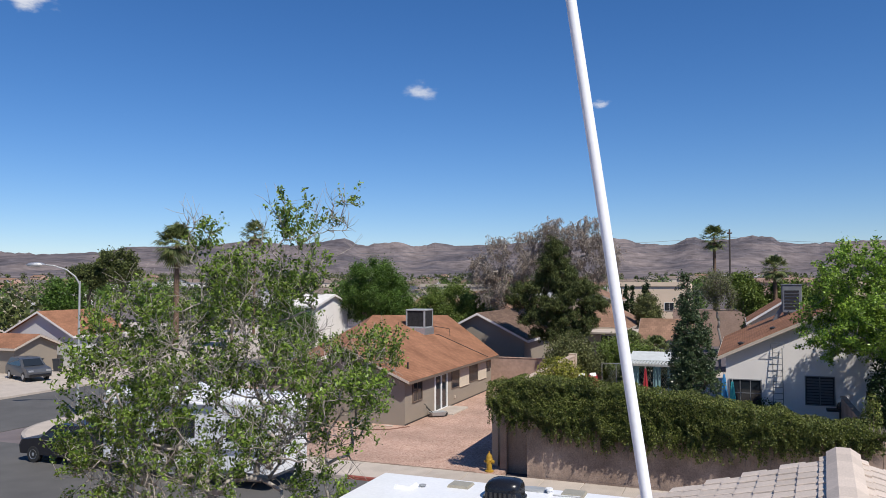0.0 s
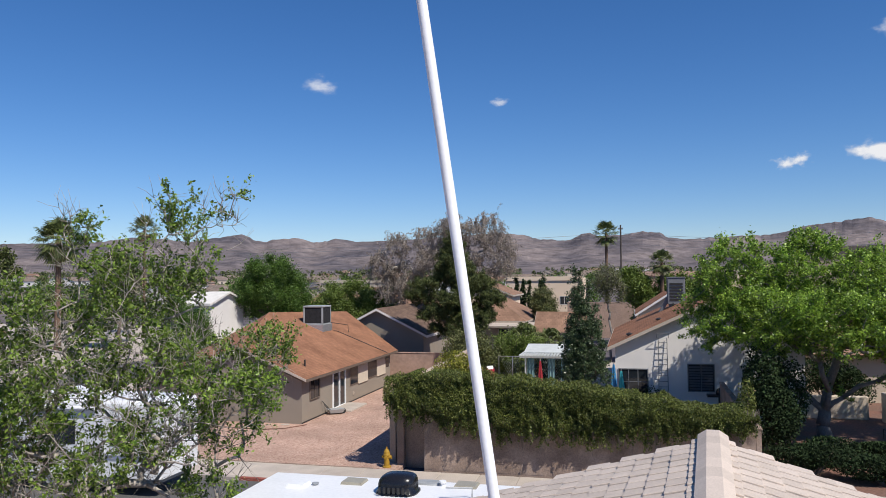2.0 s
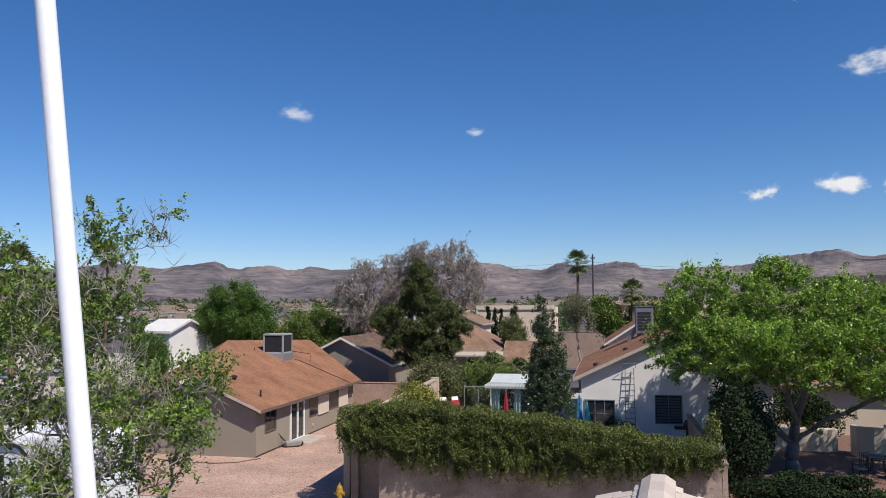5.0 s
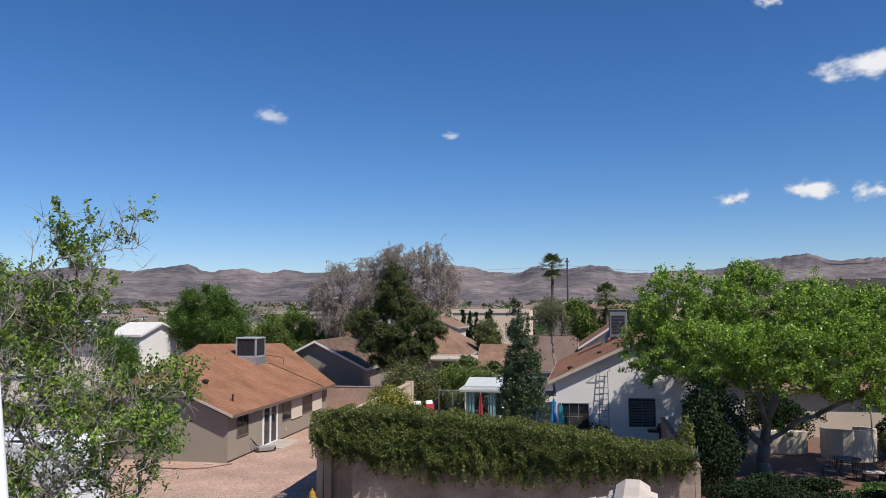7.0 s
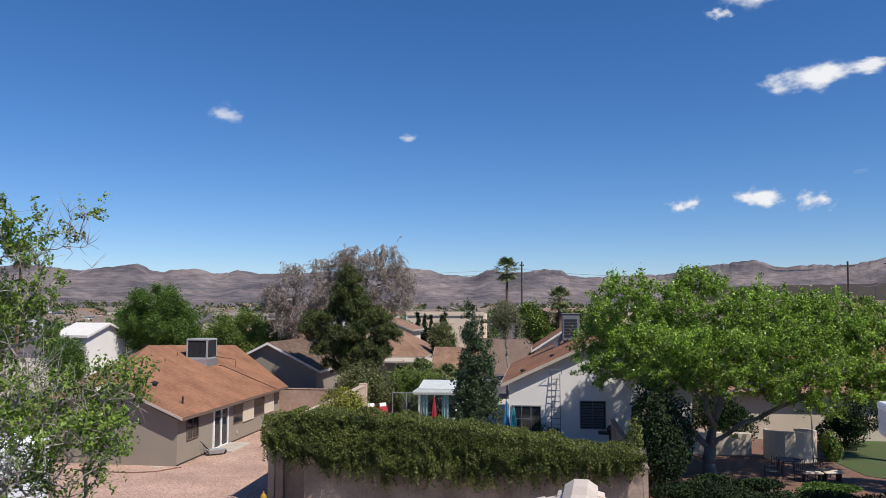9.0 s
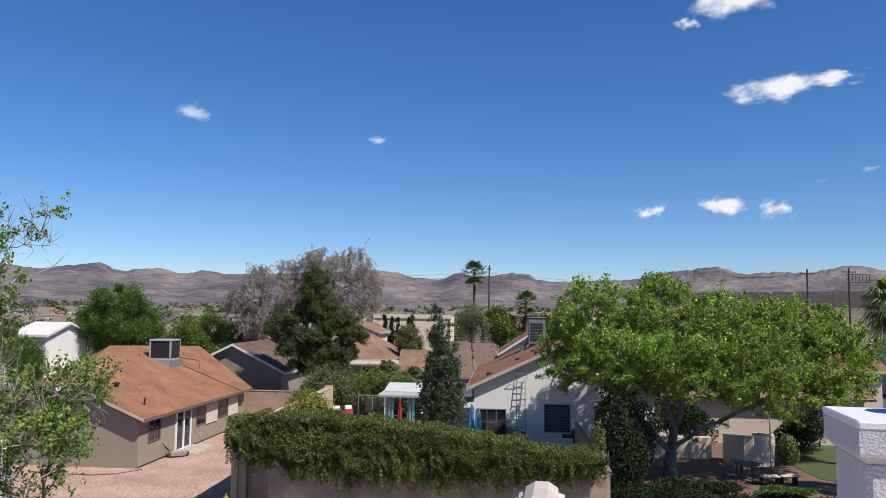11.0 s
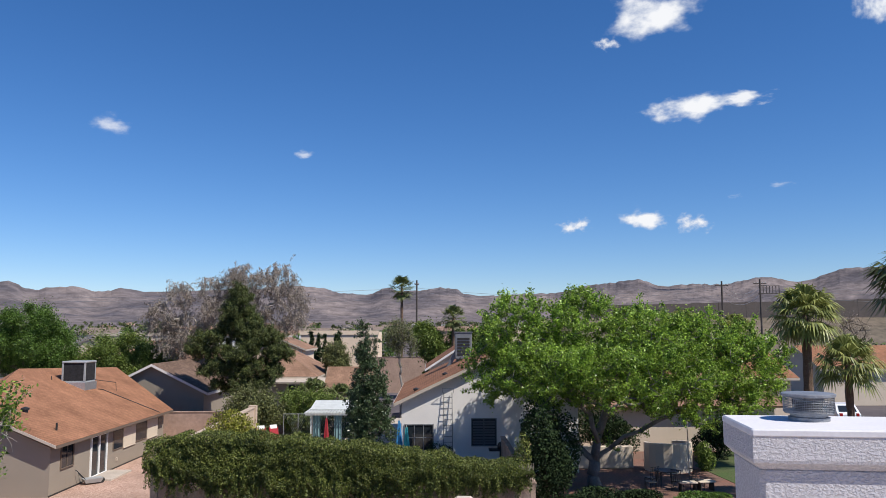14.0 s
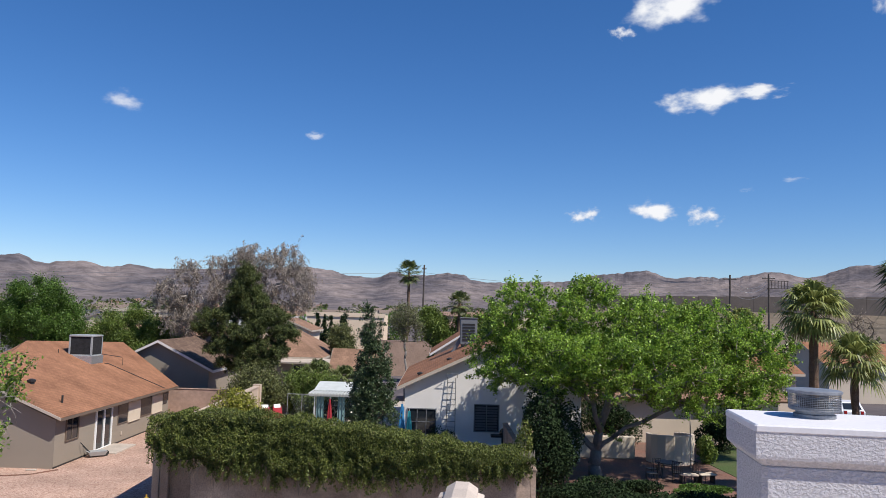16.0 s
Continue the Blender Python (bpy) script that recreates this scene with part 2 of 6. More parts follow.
def knockdown_mat(name, colour):
    """Rough knockdown stucco: flattened islands of plaster over a lower coat, stretched along the trowel's way."""
    m, nt, b = shader(name)
    tc = nt.nodes.new("ShaderNodeTexCoord")
    mp_ = nt.nodes.new("ShaderNodeMapping")
    mp_.inputs["Scale"].default_value = (0.75, 0.75, 1.05)
    nt.links.new(tc.outputs["Object"], mp_.inputs["Vector"])
    heights = []
    for scale, detail, lo, hi in ((58.0, 5.0, 0.42, 0.58), (150.0, 3.0, 0.3, 0.7)):
        nz = nt.nodes.new("ShaderNodeTexNoise")
        nz.inputs["Scale"].default_value, nz.inputs["Detail"].default_value, nz.inputs["Distortion"].default_value = scale, detail, 0.25
        nt.links.new(mp_.outputs[0], nz.inputs["Vector"])
        r = nt.nodes.new("ShaderNodeMapRange")
        r.interpolation_type = "SMOOTHSTEP"
        r.inputs[1].default_value, r.inputs[2].default_value = lo, hi
        nt.links.new(nz.outputs["Fac"], r.inputs[0])
        heights.append(r)
    add = nt.nodes.new("ShaderNodeMath")
    add.operation = "MULTIPLY_ADD"
    add.inputs[1].default_value = 0.25
    nt.links.new(heights[1].outputs[0], add.inputs[0])
    nt.links.new(heights[0].outputs[0], add.inputs[2])
    bp = nt.nodes.new("ShaderNodeBump")
    bp.inputs["Strength"].default_value, bp.inputs["Distance"].default_value = 0.8, 0.0065
    nt.links.new(add.outputs[0], bp.inputs["Height"])
    nt.links.new(bp.outputs[0], b.inputs["Normal"])
    cr = nt.nodes.new("ShaderNodeValToRGB")
    cr.color_ramp.elements[0].color, cr.color_ramp.elements[1].color = (*(Vector(colour) * 0.86), 1), (*colour, 1)
    nt.links.new(heights[0].outputs[0], cr.inputs[0])
    nt.links.new(cr.outputs[0], b.inputs["Base Color"])
    b.inputs["Roughness"].default_value, b.inputs["Specular IOR Level"].default_value = 0.95, 0.2
    return m


STUCCO_CHIMNEY = knockdown_mat("chimney_stucco", (0.60, 0.58, 0.605))
COWLMETAL = mat("weathered_galvanised_cowl", (0.34, 0.35, 0.37), 0.5, 14, 0.2, 60, 0.05, metal=0.55)
SMOOTH_CAP = mat("chimney_cap_coat", (0.68, 0.665, 0.69), 0.8, 3, 0.06, 30, 0.1)
BARK = mat("tree_bark", (0.20, 0.16, 0.125), 0.95, 5, 0.35, 40, 0.6)
BARK_PALE = mat("pale_tree_bark", (0.45, 0.40, 0.345), 0.95, 5, 0.3, 40, 0.5)
BARK_GREY = mat("grey_tree_bark", (0.25, 0.225, 0.205), 0.95, 5, 0.3, 40, 0.5)
PALMBARK = mat("palm_trunk_bark", (0.20, 0.13, 0.09), 0.95, 4, 0.35, 20, 0.9)
WOODPOLE = mat("utility_pole_wood", (0.10, 0.085, 0.075), 0.95, 2, 0.3, 20, 0.3)
LEAF_NEAR = leaf_mat("ash_leaf", (0.05, 0.105, 0.014), (0.31, 0.43, 0.075), 0.36, 0.38)
LEAF_TREE = leaf_mat("mulberry_leaf", (0.045, 0.11, 0.014), (0.43, 0.61, 0.095), 0.4, 0.36)
# near black: deep shade under the mulberry is put into this leaf colour
LEAF_SHADED = leaf_mat("shaded_dark_leaf", (0.009, 0.02, 0.006), (0.036, 0.062, 0.02), 0.1, 1.0)
LEAF_MID = leaf_mat("mid_green_leaf", (0.045, 0.095, 0.016), (0.15, 0.25, 0.045), 0.35)
LEAF_LIGHT = leaf_mat("light_green_leaf", (0.07, 0.11, 0.02), (0.22, 0.29, 0.06), 0.3)
LEAF_PINE = leaf_mat("pine_needle", (0.018, 0.034, 0.010), (0.15, 0.175, 0.05), 0.18, 0.7)
LEAF_GREY = leaf_mat("dry_brown_leaf", (0.20, 0.165, 0.14), (0.46, 0.385, 0.32), 0.3, 0.75)
LEAF_OLIVE = leaf_mat("olive_grey_leaf", (0.07, 0.08, 0.03), (0.25, 0.27, 0.10), 0.3)
LEAF_VINE = leaf_mat("vine_leaf", (0.026, 0.044, 0.011), (0.215, 0.245, 0.055), 0.27, brown=(0.15, 0.115, 0.05), share=0.08)
LEAF_SLENDER = leaf_mat("glossy_evergreen_leaf", (0.022, 0.045, 0.018), (0.12, 0.165, 0.075), 0.2, 0.33)
LEAF_YELLOW = leaf_mat("yellow_green_leaf", (0.13, 0.15, 0.02), (0.40, 0.38, 0.06), 0.32)
DEAD_VINE = leaf_mat("dead_vine_stem", (0.12, 0.10, 0.08), (0.34, 0.29, 0.24), 0.05)
PALMLEAF = leaf_mat("palm_frond", (0.09, 0.12, 0.025), (0.42, 0.44, 0.14), 0.3, 0.4)
PALMDARK = leaf_mat("dark_palm_frond", (0.05, 0.07, 0.018), (0.20, 0.23, 0.08), 0.25, 0.5)
PALMDEAD = leaf_mat("dry_palm_frond", (0.20, 0.14, 0.08), (0.34, 0.26, 0.15), 0.2)


# ---- mesh helpers ----
class Mesh:
    """Vertices and faces of one part."""

    def __init__(self):
        self.v, self.f, self.uv = [], [], []

    def face(self, pts, uv=None):
        n = len(self.v)
        self.v += [tuple(p) for p in pts]
        self.f.append(tuple(range(n, n + len(pts))))
        return self

    def box(self, x0, x1, y0, y1, z0, z1, m=None, bevel=0.0):
        if bevel:
            b = min(bevel, (x1 - x0) / 3, (y1 - y0) / 3, (z1 - z0) / 3)
            rings = []
            for z, i in ((z0, b), (z0 + b, 0), (z1 - b, 0), (z1, b)):
                a0, a1, c0, c1 = x0 + i, x1 - i, y0 + i, y1 - i
                rings.append([(a0 + b, c0, z), (a1 - b, c0, z), (a1, c0 + b, z), (a1, c1 - b, z), (a1 - b, c1, z), (a0 + b, c1, z), (a0, c1 - b, z), (a0, c0 + b, z)])
            return self.rings(rings, m, True)
        p = [Vector(q) for q in ((x0, y0, z0), (x1, y0, z0), (x1, y1, z0), (x0, y1, z0), (x0, y0, z1), (x1, y0, z1), (x1, y1, z1), (x0, y1, z1))]
        if m:
            p = [m @ q for q in p]
        n = len(self.v)
        self.v += [tuple(q) for q in p]
        self.f += [tuple(n + i for i in q) for q in ((0, 3, 2, 1), (4, 5, 6, 7), (0, 1, 5, 4), (1, 2, 6, 5), (2, 3, 7, 6), (3, 0, 4, 7))]
        return self

    def rings(self, rings, m=None, caps=True):
        """Skins rings of points, each counterclockwise from above when they rise."""
        n, k = len(self.v), len(rings[0])
        for r in rings:
            self.v += [tuple(m @ Vector(p)) if m else tuple(p) for p in r]
        for i in range(len(rings) - 1):
            for j in range(k):
                a, b = n + i * k + j, n + i * k + (j + 1) % k
                self.f.append((a, b, b + k, a + k))
        if caps:
            self.f.append(tuple(n + k - 1 - j for j in range(k)))
            self.f.append(tuple(n + (len(rings) - 1) * k + j for j in range(k)))
        return self

    def lathe(self, profile, centre=(0, 0, 0), sides=16, m=None, caps=True):
        """A turned shape: rows of radius and height."""
        x, y, z = centre
        return self.rings([[(x + r * math.cos(6.28318 * j / sides), y + r * math.sin(6.28318 * j / sides), z + h) for j in range(sides)] for r, h in profile], m, caps)

    def tube(self, a, b, r0, r1=None, sides=6, caps=True):
        a, b = Vector(a), Vector(b)
        r1 = r0 if r1 is None else r1
        d = (b - a).normalized()
        u = d.orthogonal().normalized()
        w = d.cross(u)
        ring = lambda p, r: [p + (u * math.cos(6.28318 * j / sides) + w * math.sin(6.28318 * j / sides)) * r for j in range(sides)]
        return self.rings([ring(a, r0), ring(b, r1)], None, caps)

    def path(self, pts, r0, r1=None, sides=6):
        r1 = r0 if r1 is None else r1
        pts = [Vector(p) for p in pts]
        rings, u = [], None
        for i, p in enumerate(pts):
            d = (pts[min(i + 1, len(pts) - 1)] - pts[max(i - 1, 0)]).normalized()
            u = d.orthogonal().normalized() if u is None else (u - d * u.dot(d)).normalized()
            w = d.cross(u)
            r = r0 + (r1 - r0) * i / (len(pts) - 1)
            rings.append([p + (u * math.cos(6.28318 * j / sides) + w * math.sin(6.28318 * j / sides)) * r for j in range(sides)])
        return self.rings(rings)

    def slab(self, pts, thick):
        """A plate: a planar outline, counterclockwise seen from its upper side, with thickness below it."""
        p = [Vector(q) for q in pts]
        n = (p[1] - p[0]).cross(p[-1] - p[0]).normalized()
        return self.rings([[q - n * thick for q in p], p])

    def data(self, name):
        me = bpy.data.meshes.new(name)
        me.from_pydata(self.v, [], self.f)
        return me


def part(name, mb, material, parent=None, label="", smooth=False):
    """One mesh object, under a thing or a part of it."""
    me = mb.data(name) if isinstance(mb, Mesh) else mb
    if not me.materials:
        me.materials.append(material)
    if smooth:
        me.polygons.foreach_set("use_smooth", [True] * len(me.polygons))
    ob = new(name, me)
    if parent:
        ob.parent = parent
    if label:
        ob["label"] = label
    return ob


def thing(name, label, category, at=(0, 0, 0), turn=0.0, group="", kind=""):
    ob = new(name)
    ob.empty_display_size = 0.2
    ob.matrix_basis = pose(*at, 0, 0, turn)
    return tagged(ob, label, category, group, kind)


def uv_slope(me, axis_a, axis_b):
    """Lays texture metres along two directions of a plane."""
    lay = me.uv_layers.new(name="UVMap")
    a, b = Vector(axis_a).normalized(), Vector(axis_b).normalized()
    for loop in me.loops:
        co = me.vertices[loop.vertex_index].co
        lay.data[loop.index].uv = (co.dot(a), co.dot(b))


def leaf_mesh(name, points, size, rng, aspect=0.55, droop=0.0, fold=True, up=0.35):
    """One leaf blade at each point: a folded lozenge turned at random."""
    n = len(points)
    d = rng.normal(size=(n, 3))
    d[:, 2] -= droop
    d /= np.linalg.norm(d, axis=1)[:, None]
    nr = rng.normal(size=(n, 3))
    nr[:, 2] = np.abs(nr[:, 2]) + up
    s = np.cross(d, nr)
    s /= np.linalg.norm(s, axis=1)[:, None] + 1e-9
    k = (size * rng.uniform(0.65, 1.3, n))[:, None]
    q = np.cross(s, d) * k * 0.12
    base, tip = points - d * k * 0.5, points + d * k * 0.5
    l, r = points + s * k * aspect * 0.5 + q, points - s * k * aspect * 0.5 + q
    v = np.stack([base, l, tip, r], 1).reshape(-1, 3)
    me = bpy.data.meshes.new(name)
    me.vertices.add(4 * n)
    me.vertices.foreach_set("co", v.ravel())
    me.loops.add(4 * n)
    me.loops.foreach_set("vertex_index", np.arange(4 * n))
    me.polygons.add(n)
    me.polygons.foreach_set("loop_start", np.arange(0, 4 * n, 4))
    me.update()
    me.validate()
    return me


def tree(name, label, base, height, crown, leaves, size, leaf, bark, seed, trunk=0.2, stem=0.3, nodes=160, group="", lean=(0, 0), droop=0.0, spread=0.35, gaps=0.5, twigs=0.012, inner=0.35, back_off=0.75, bare=0.0, limbs=(), blade=0.55, sprays=0, spray_len=0.45, spray_dir=(0, 0, 0.4), hang=0.0):
    """A tree grown towards points scattered in its crown. crown: rows of (x, y, z, rx, ry, rz) lobes from the base."""
    rng = np.random.default_rng(seed)
    pts = []
    vol = np.array([(c[3] * c[4] * c[5]) ** 0.7 for c in crown])
    while len(pts) < nodes:
        c = crown[rng.choice(len(crown), p=vol / vol.sum())]
        p = rng.normal(size=3)
        p *= rng.uniform(0.12, 1.0) ** inner / np.linalg.norm(p)
        q = np.array(c[:3]) + p * np.array(c[3:])
        if noise.noise(Vector(q * 0.9) + Vector((seed * 3.7, 0, 0))) > -gaps * 0.5 and q[2] > 0.15:
            pts.append(q)
    pts = np.array(pts)
    top = np.array([lean[0], lean[1], height * stem])
    order = np.argsort(np.linalg.norm(pts - top, axis=1))
    pos, par = [np.zeros(3), top * 0.5 + rng.normal(size=3) * trunk * 0.3, top], [-1, 0, 1]
    for limb in limbs:
        j = 2
        for q in limb:
            pos.append(np.array(q, float))
            par.append(j)
            j = len(pos) - 1
    for i in order:
        p = pts[i]
        arr = np.array(pos[2:])
        dist = np.linalg.norm(arr - p, axis=1) + 0.35 * np.maximum(0, arr[:, 2] - p[2] + 0.2)
        j = int(np.argmin(dist)) + 2
        q = pos[j]
        if dist[j - 2] > 0.9:
            mid = q + (p - q) * 0.5 + rng.normal(size=3) * 0.1 * dist[j - 2]
            pos.append(mid)
            par.append(j)
            j = len(pos) - 1
        pos.append(p)
        par.append(j)
    load = np.zeros(len(pos))
    kids = np.zeros(len(pos), int)
    for i in range(len(pos) - 1, 0, -1):
        load[i] = max(load[i], 1.0)
        load[par[i]] += load[i]
        kids[par[i]] += 1
    rad = np.maximum(twigs, trunk * np.sqrt(load / load[1]))
    rad[0] = trunk * 1.35
    wood = Mesh()
    for i in range(1, len(pos)):
        a, b = Vector(pos[par[i]]), Vector(pos[i])
        r = rad[i]
        mid = (a + b) / 2 + Vector(rng.normal(size=3)) * 0.06 * (b - a).length
        wood.path([a, mid, b], min(rad[par[i]], r * 1.25), r * 0.9 if kids[i] else twigs * 0.5, 6 if r > 0.04 else 4)
    outer = np.array(pos[3:])
    shoots = []
    for i in range(len(outer) if sprays else 0):
        for _ in range(sprays):
            d = rng.normal(size=3) * 0.55 + np.array(spray_dir)
            if not hang:
                away = outer[i] - pos[par[i + 3]]
                d += 0.6 * away / (np.linalg.norm(away) + 1e-6)
            d *= spray_len * rng.uniform(0.5, 1.3) / np.linalg.norm(d)
            tip = outer[i] + d
            bend = outer[i] + d * 0.5 + np.array([0, 0, -hang * 0.25 * spray_len]) + rng.normal(size=3) * 0.06 * spray_len
            wood.path([outer[i], bend, tip], twigs * 0.62, twigs * 0.25, 3)
            shoots.append((i, outer[i], tip))
    ob = thing(name, label, "tree", base, 0, group)
    part("trunk", wood, bark, ob, smooth=True)
    keep = np.array([noise.noise(Vector(q * 1.1) + Vector((0, 9.0, seed))) * 0.5 + 0.5 + rng.uniform(-0.15, 0.15) for q in outer]) > bare
    if shoots:
        live = [k for k, sh in enumerate(shoots) if keep[sh[0]]]
        w = rng.choice(live, leaves)
        ends, starts = np.array([sh[2] for sh in shoots]), np.array([sh[1] for sh in shoots])
        u = rng.uniform(0, 1, (leaves, 1)) ** 0.7
        lp = starts[w] * (1 - u) + ends[w] * u + rng.normal(size=(leaves, 3)) * spread * rng.uniform(0.3, 1, (leaves, 1))
    else:
        w = rng.choice(np.flatnonzero(keep), leaves)
        back = np.array([pos[par[i + 3]] for i in w])
        u = rng.uniform(0, back_off, leaves)[:, None]
        lp = outer[w] * (1 - u) + back * u + rng.normal(size=(leaves, 3)) * spread * rng.uniform(0.3, 1, (leaves, 1))
    lp[:, 2] = np.maximum(lp[:, 2] - droop * rng.uniform(0, 1, leaves), 0.1)
    part("crown", leaf_mesh("crown", lp, size, rng, blade, droop=droop + hang), leaf, ob)
    return ob


# ---- ground, streets and distance ----
RIDGE = [(-180, 2.0), (-60, 1.8), (-52, 1.9), (-49.3, 1.8), (-46.2, 1.97), (-43.6, 2.4), (-39.6, 2.5), (-35.6, 2.9), (-32.5, 2.62), (-31.2, 2.85), (-29.1, 3.15), (-27.5, 2.62), (-26.5, 2.82), (-25, 2.9), (-23.6, 2.57), (-22, 2.85), (-20.7, 2.62), (-19, 2.66), (-14, 2.9), (-9.9, 3.2), (-8.4, 3.05), (-6.8, 2.68), (-4.9, 2.53), (-3.4, 3.1), (-2.5, 2.85), (-0.8, 2.89), (0.5, 3.09), (1.65, 3.02), (2.6, 2.6), (3.4, 2.48), (9, 2.65), (12.3, 3.27), (15.2, 3.57), (17, 3.05), (18.9, 3.18), (20.8, 3.12), (23.8, 3.57), (25.9, 3.19), (29.1, 4.02), (36, 3.9), (50, 3.2), (70, 2.5), (180, 2.0)]


def ridge(deg):
    for (a, h), (b, k) in zip(RIDGE, RIDGE[1:]):
        if a <= deg <= b:
            u = (deg - a) / (b - a)
            u = u * u * (3 - 2 * u)
            return h + (k - h) * u
    return 2.0


def land(x, y):
    """Height of the far land: flat near by, a gently rising valley, then the desert range."""
    r, a = math.hypot(x, y), math.degrees(math.atan2(x, y))
    z = -0.16 + max(0.0, r - 170) * 0.0115
    top = 7.5 + 4300 * math.tan(radians(ridge(a)))
    if r > 2300:
        u = min(1.0, (r - 2300) / 2000)
        rough = noise.fractal(Vector((x * 0.0016, y * 0.0016, 0.3)), 0.9, 2.0, 6)
        crag = noise.ridged_multi_fractal(Vector((x * 0.0021, y * 0.0021, 4.0)), 1.05, 2.1, 5, 1.0, 2.0) - 1.1
        hump = max(0.0, math.sin(math.pi * min(u, 1.0))) ** 0.8
        z += (top - z) * u ** 2.9 + (rough * 30 + crag * 30) * hump * u ** 0.7
        z += (noise.noise(Vector((a * 2.4, 2.0, 0.0))) * 7 + noise.noise(Vector((a * 8.0, 5.0, 0.0))) * 4) * u ** 14
    return z


g = Mesh()
radii = [0, 40, 90, 170, 260, 400, 600, 900, 1300, 1800, 2300] + [2300 + 40 * i for i in range(1, 50)] + [4300, 4500, 4800]
angs = []
a = -180.0
while a < 180:
    angs.append(a)
    a += 0.2 if -58 <= a < 40 else 4.0
g.v = [(0, 0, -0.16)]
for r in radii[1:]:
    for a in angs:
        x, y = r * math.sin(radians(a)), r * math.cos(radians(a))
        zz = land(x, y) if r <= 4300 else land(x * 4300 / r, y * 4300 / r) - (r - 4300) * 0.35
        g.v.append((x, y, zz))
na = len(angs)
for j in range(na):
    g.f.append((0, 1 + (j + 1) % na, 1 + j))
for i in range(len(radii) - 2):
    for j in range(na):
        p, q = 1 + i * na + j, 1 + i * na + (j + 1) % na
        g.f.append((p, q, q + na, p + na))
m, nt, b = shader("desert_ground")
geo = nt.nodes.new("ShaderNodeNewGeometry")
n1, n2, n3 = (nt.nodes.new("ShaderNodeTexNoise") for _ in range(3))
for n, s, d in ((n1, 0.0035, 9.0), (n2, 0.02, 6.0), (n3, 1.2, 4.0)):
    n.inputs["Scale"].default_value, n.inputs["Detail"].default_value = s, d
    nt.links.new(geo.outputs["Position"], n.inputs["Vector"])
rp = nt.nodes.new("ShaderNodeValToRGB")
rp.color_ramp.elements[0].position, rp.color_ramp.elements[1].position = 0.36, 0.66
rp.color_ramp.elements[0].color, rp.color_ramp.elements[1].color = (0.10, 0.09, 0.10, 1), (0.215, 0.178, 0.17, 1)
nt.links.new(n1.outputs["Fac"], rp.inputs[0])
mr = nt.nodes.new("ShaderNodeMapRange")
mr.inputs[1].default_value, mr.inputs[2].default_value, mr.inputs[3].default_value, mr.inputs[4].default_value = 0.3, 0.7, 0.68, 1.28
nt.links.new(n2.outputs["Fac"], mr.inputs[0])
mx = nt.nodes.new("ShaderNodeMixRGB")
mx.blend_type, mx.inputs[0].default_value = "MULTIPLY", 1.0
nt.links.new(rp.outputs[0], mx.inputs[1])
nt.links.new(mr.outputs[0], mx.inputs[2])
nt.links.new(mx.outputs[0], b.inputs["Base Color"])
b.inputs["Roughness"].default_value, b.inputs["Specular IOR Level"].default_value = 1.0, 0.05
bp = nt.nodes.new("ShaderNodeBump")
bp.inputs["Strength"].default_value, bp.inputs["Distance"].default_value = 0.9, 14.0
nt.links.new(n2.outputs["Fac"], bp.inputs["Height"])
nt.links.new(bp.outputs[0], b.inputs["Normal"])
GROUND = m
tagged(part("ground", g, GROUND), "dry desert valley floor rising to brown mountains", "ground", kind="structure")

street = Mesh()
street.box(-140, 80, 13.5, 26.5, -0.3, -0.125)
tagged(part("road", street, ASPHALT), "dark grey asphalt residential street", "road", kind="structure")
side = Mesh()
side.box(-45.2, -35.6, 26.5, 120, -0.3, -0.125)
tagged(part("road", side, ASPHALT), "grey asphalt side street between two blocks", "road", kind="structure")
east = Mesh().box(30.0, 39.0, 26.5, 140, -0.3, -0.125)
tagged(part("road", east, ASPHALT), "grey asphalt street beyond the palms", "road", kind="structure")


# kerb and pavement on the far side of the street
kerb = thing("kerb", "pale concrete kerb with a red fire-lane stretch", "kerb", kind="structure")
for i in range(24):
    x0 = -29.6 + i * 2.5
    part("kerb_stone", Mesh().box(x0, x0 + 2.485, 26.5, 26.66, -0.3, 0.0, bevel=0.02), RED_KERB if i == 6 else KERB, kerb, "faded red kerb stone" if i == 6 else "")
corner = Mesh()
cpts = [(-30.1 - 5.5 * math.sin(t), 32.0 - 5.5 * math.cos(t)) for t in [i * math.pi / 24 for i in range(13)]]
inn = [(-30.1 - 5.34 * math.sin(t), 32.0 - 5.34 * math.cos(t)) for t in [i * math.pi / 24 for i in range(13)]]
for (a0, b0), (a1, b1), (c0, d0), (c1, d1) in zip(cpts, cpts[1:], inn, inn[1:]):
    corner.rings([[(a0, b0, -0.3), (c0, d0, -0.3), (c1, d1, -0.3), (a1, b1, -0.3)], [(a0, b0, 0), (c0, d0, 0), (c1, d1, 0), (a1, b1, 0)]])
corner.box(-35.6, -35.44, 32, 110, -0.3, 0)
part("kerb_corner", corner, KERB, kerb)
walkway = thing("pavement", "pale concrete pavement slabs beside the gravel yard", "pavement", kind="structure")
slab_me = None
for i in range(30):
    x0 = -30.0 + i * 1.52
    ob = part("slab", slab_me or Mesh().box(0, 1.505, 0, 2.1, -0.2, 0.0, bevel=0.012), CONCRETE, walkway)
    slab_me = ob.data
    ob.location = (x0, 26.665, 0.0)
    ob.rotation_euler = (0, radians(random.uniform(-0.15, 0.15)), 0)
part("ramp_slab", Mesh().slab([(x, y, -0.004) for x, y in [(-30.0, 26.67), (-30.0, 28.7), (-33.2, 32.0), (-35.4, 32.0)] + inn[::-1][1:-1]], 0.2), CONCRETE, walkway)
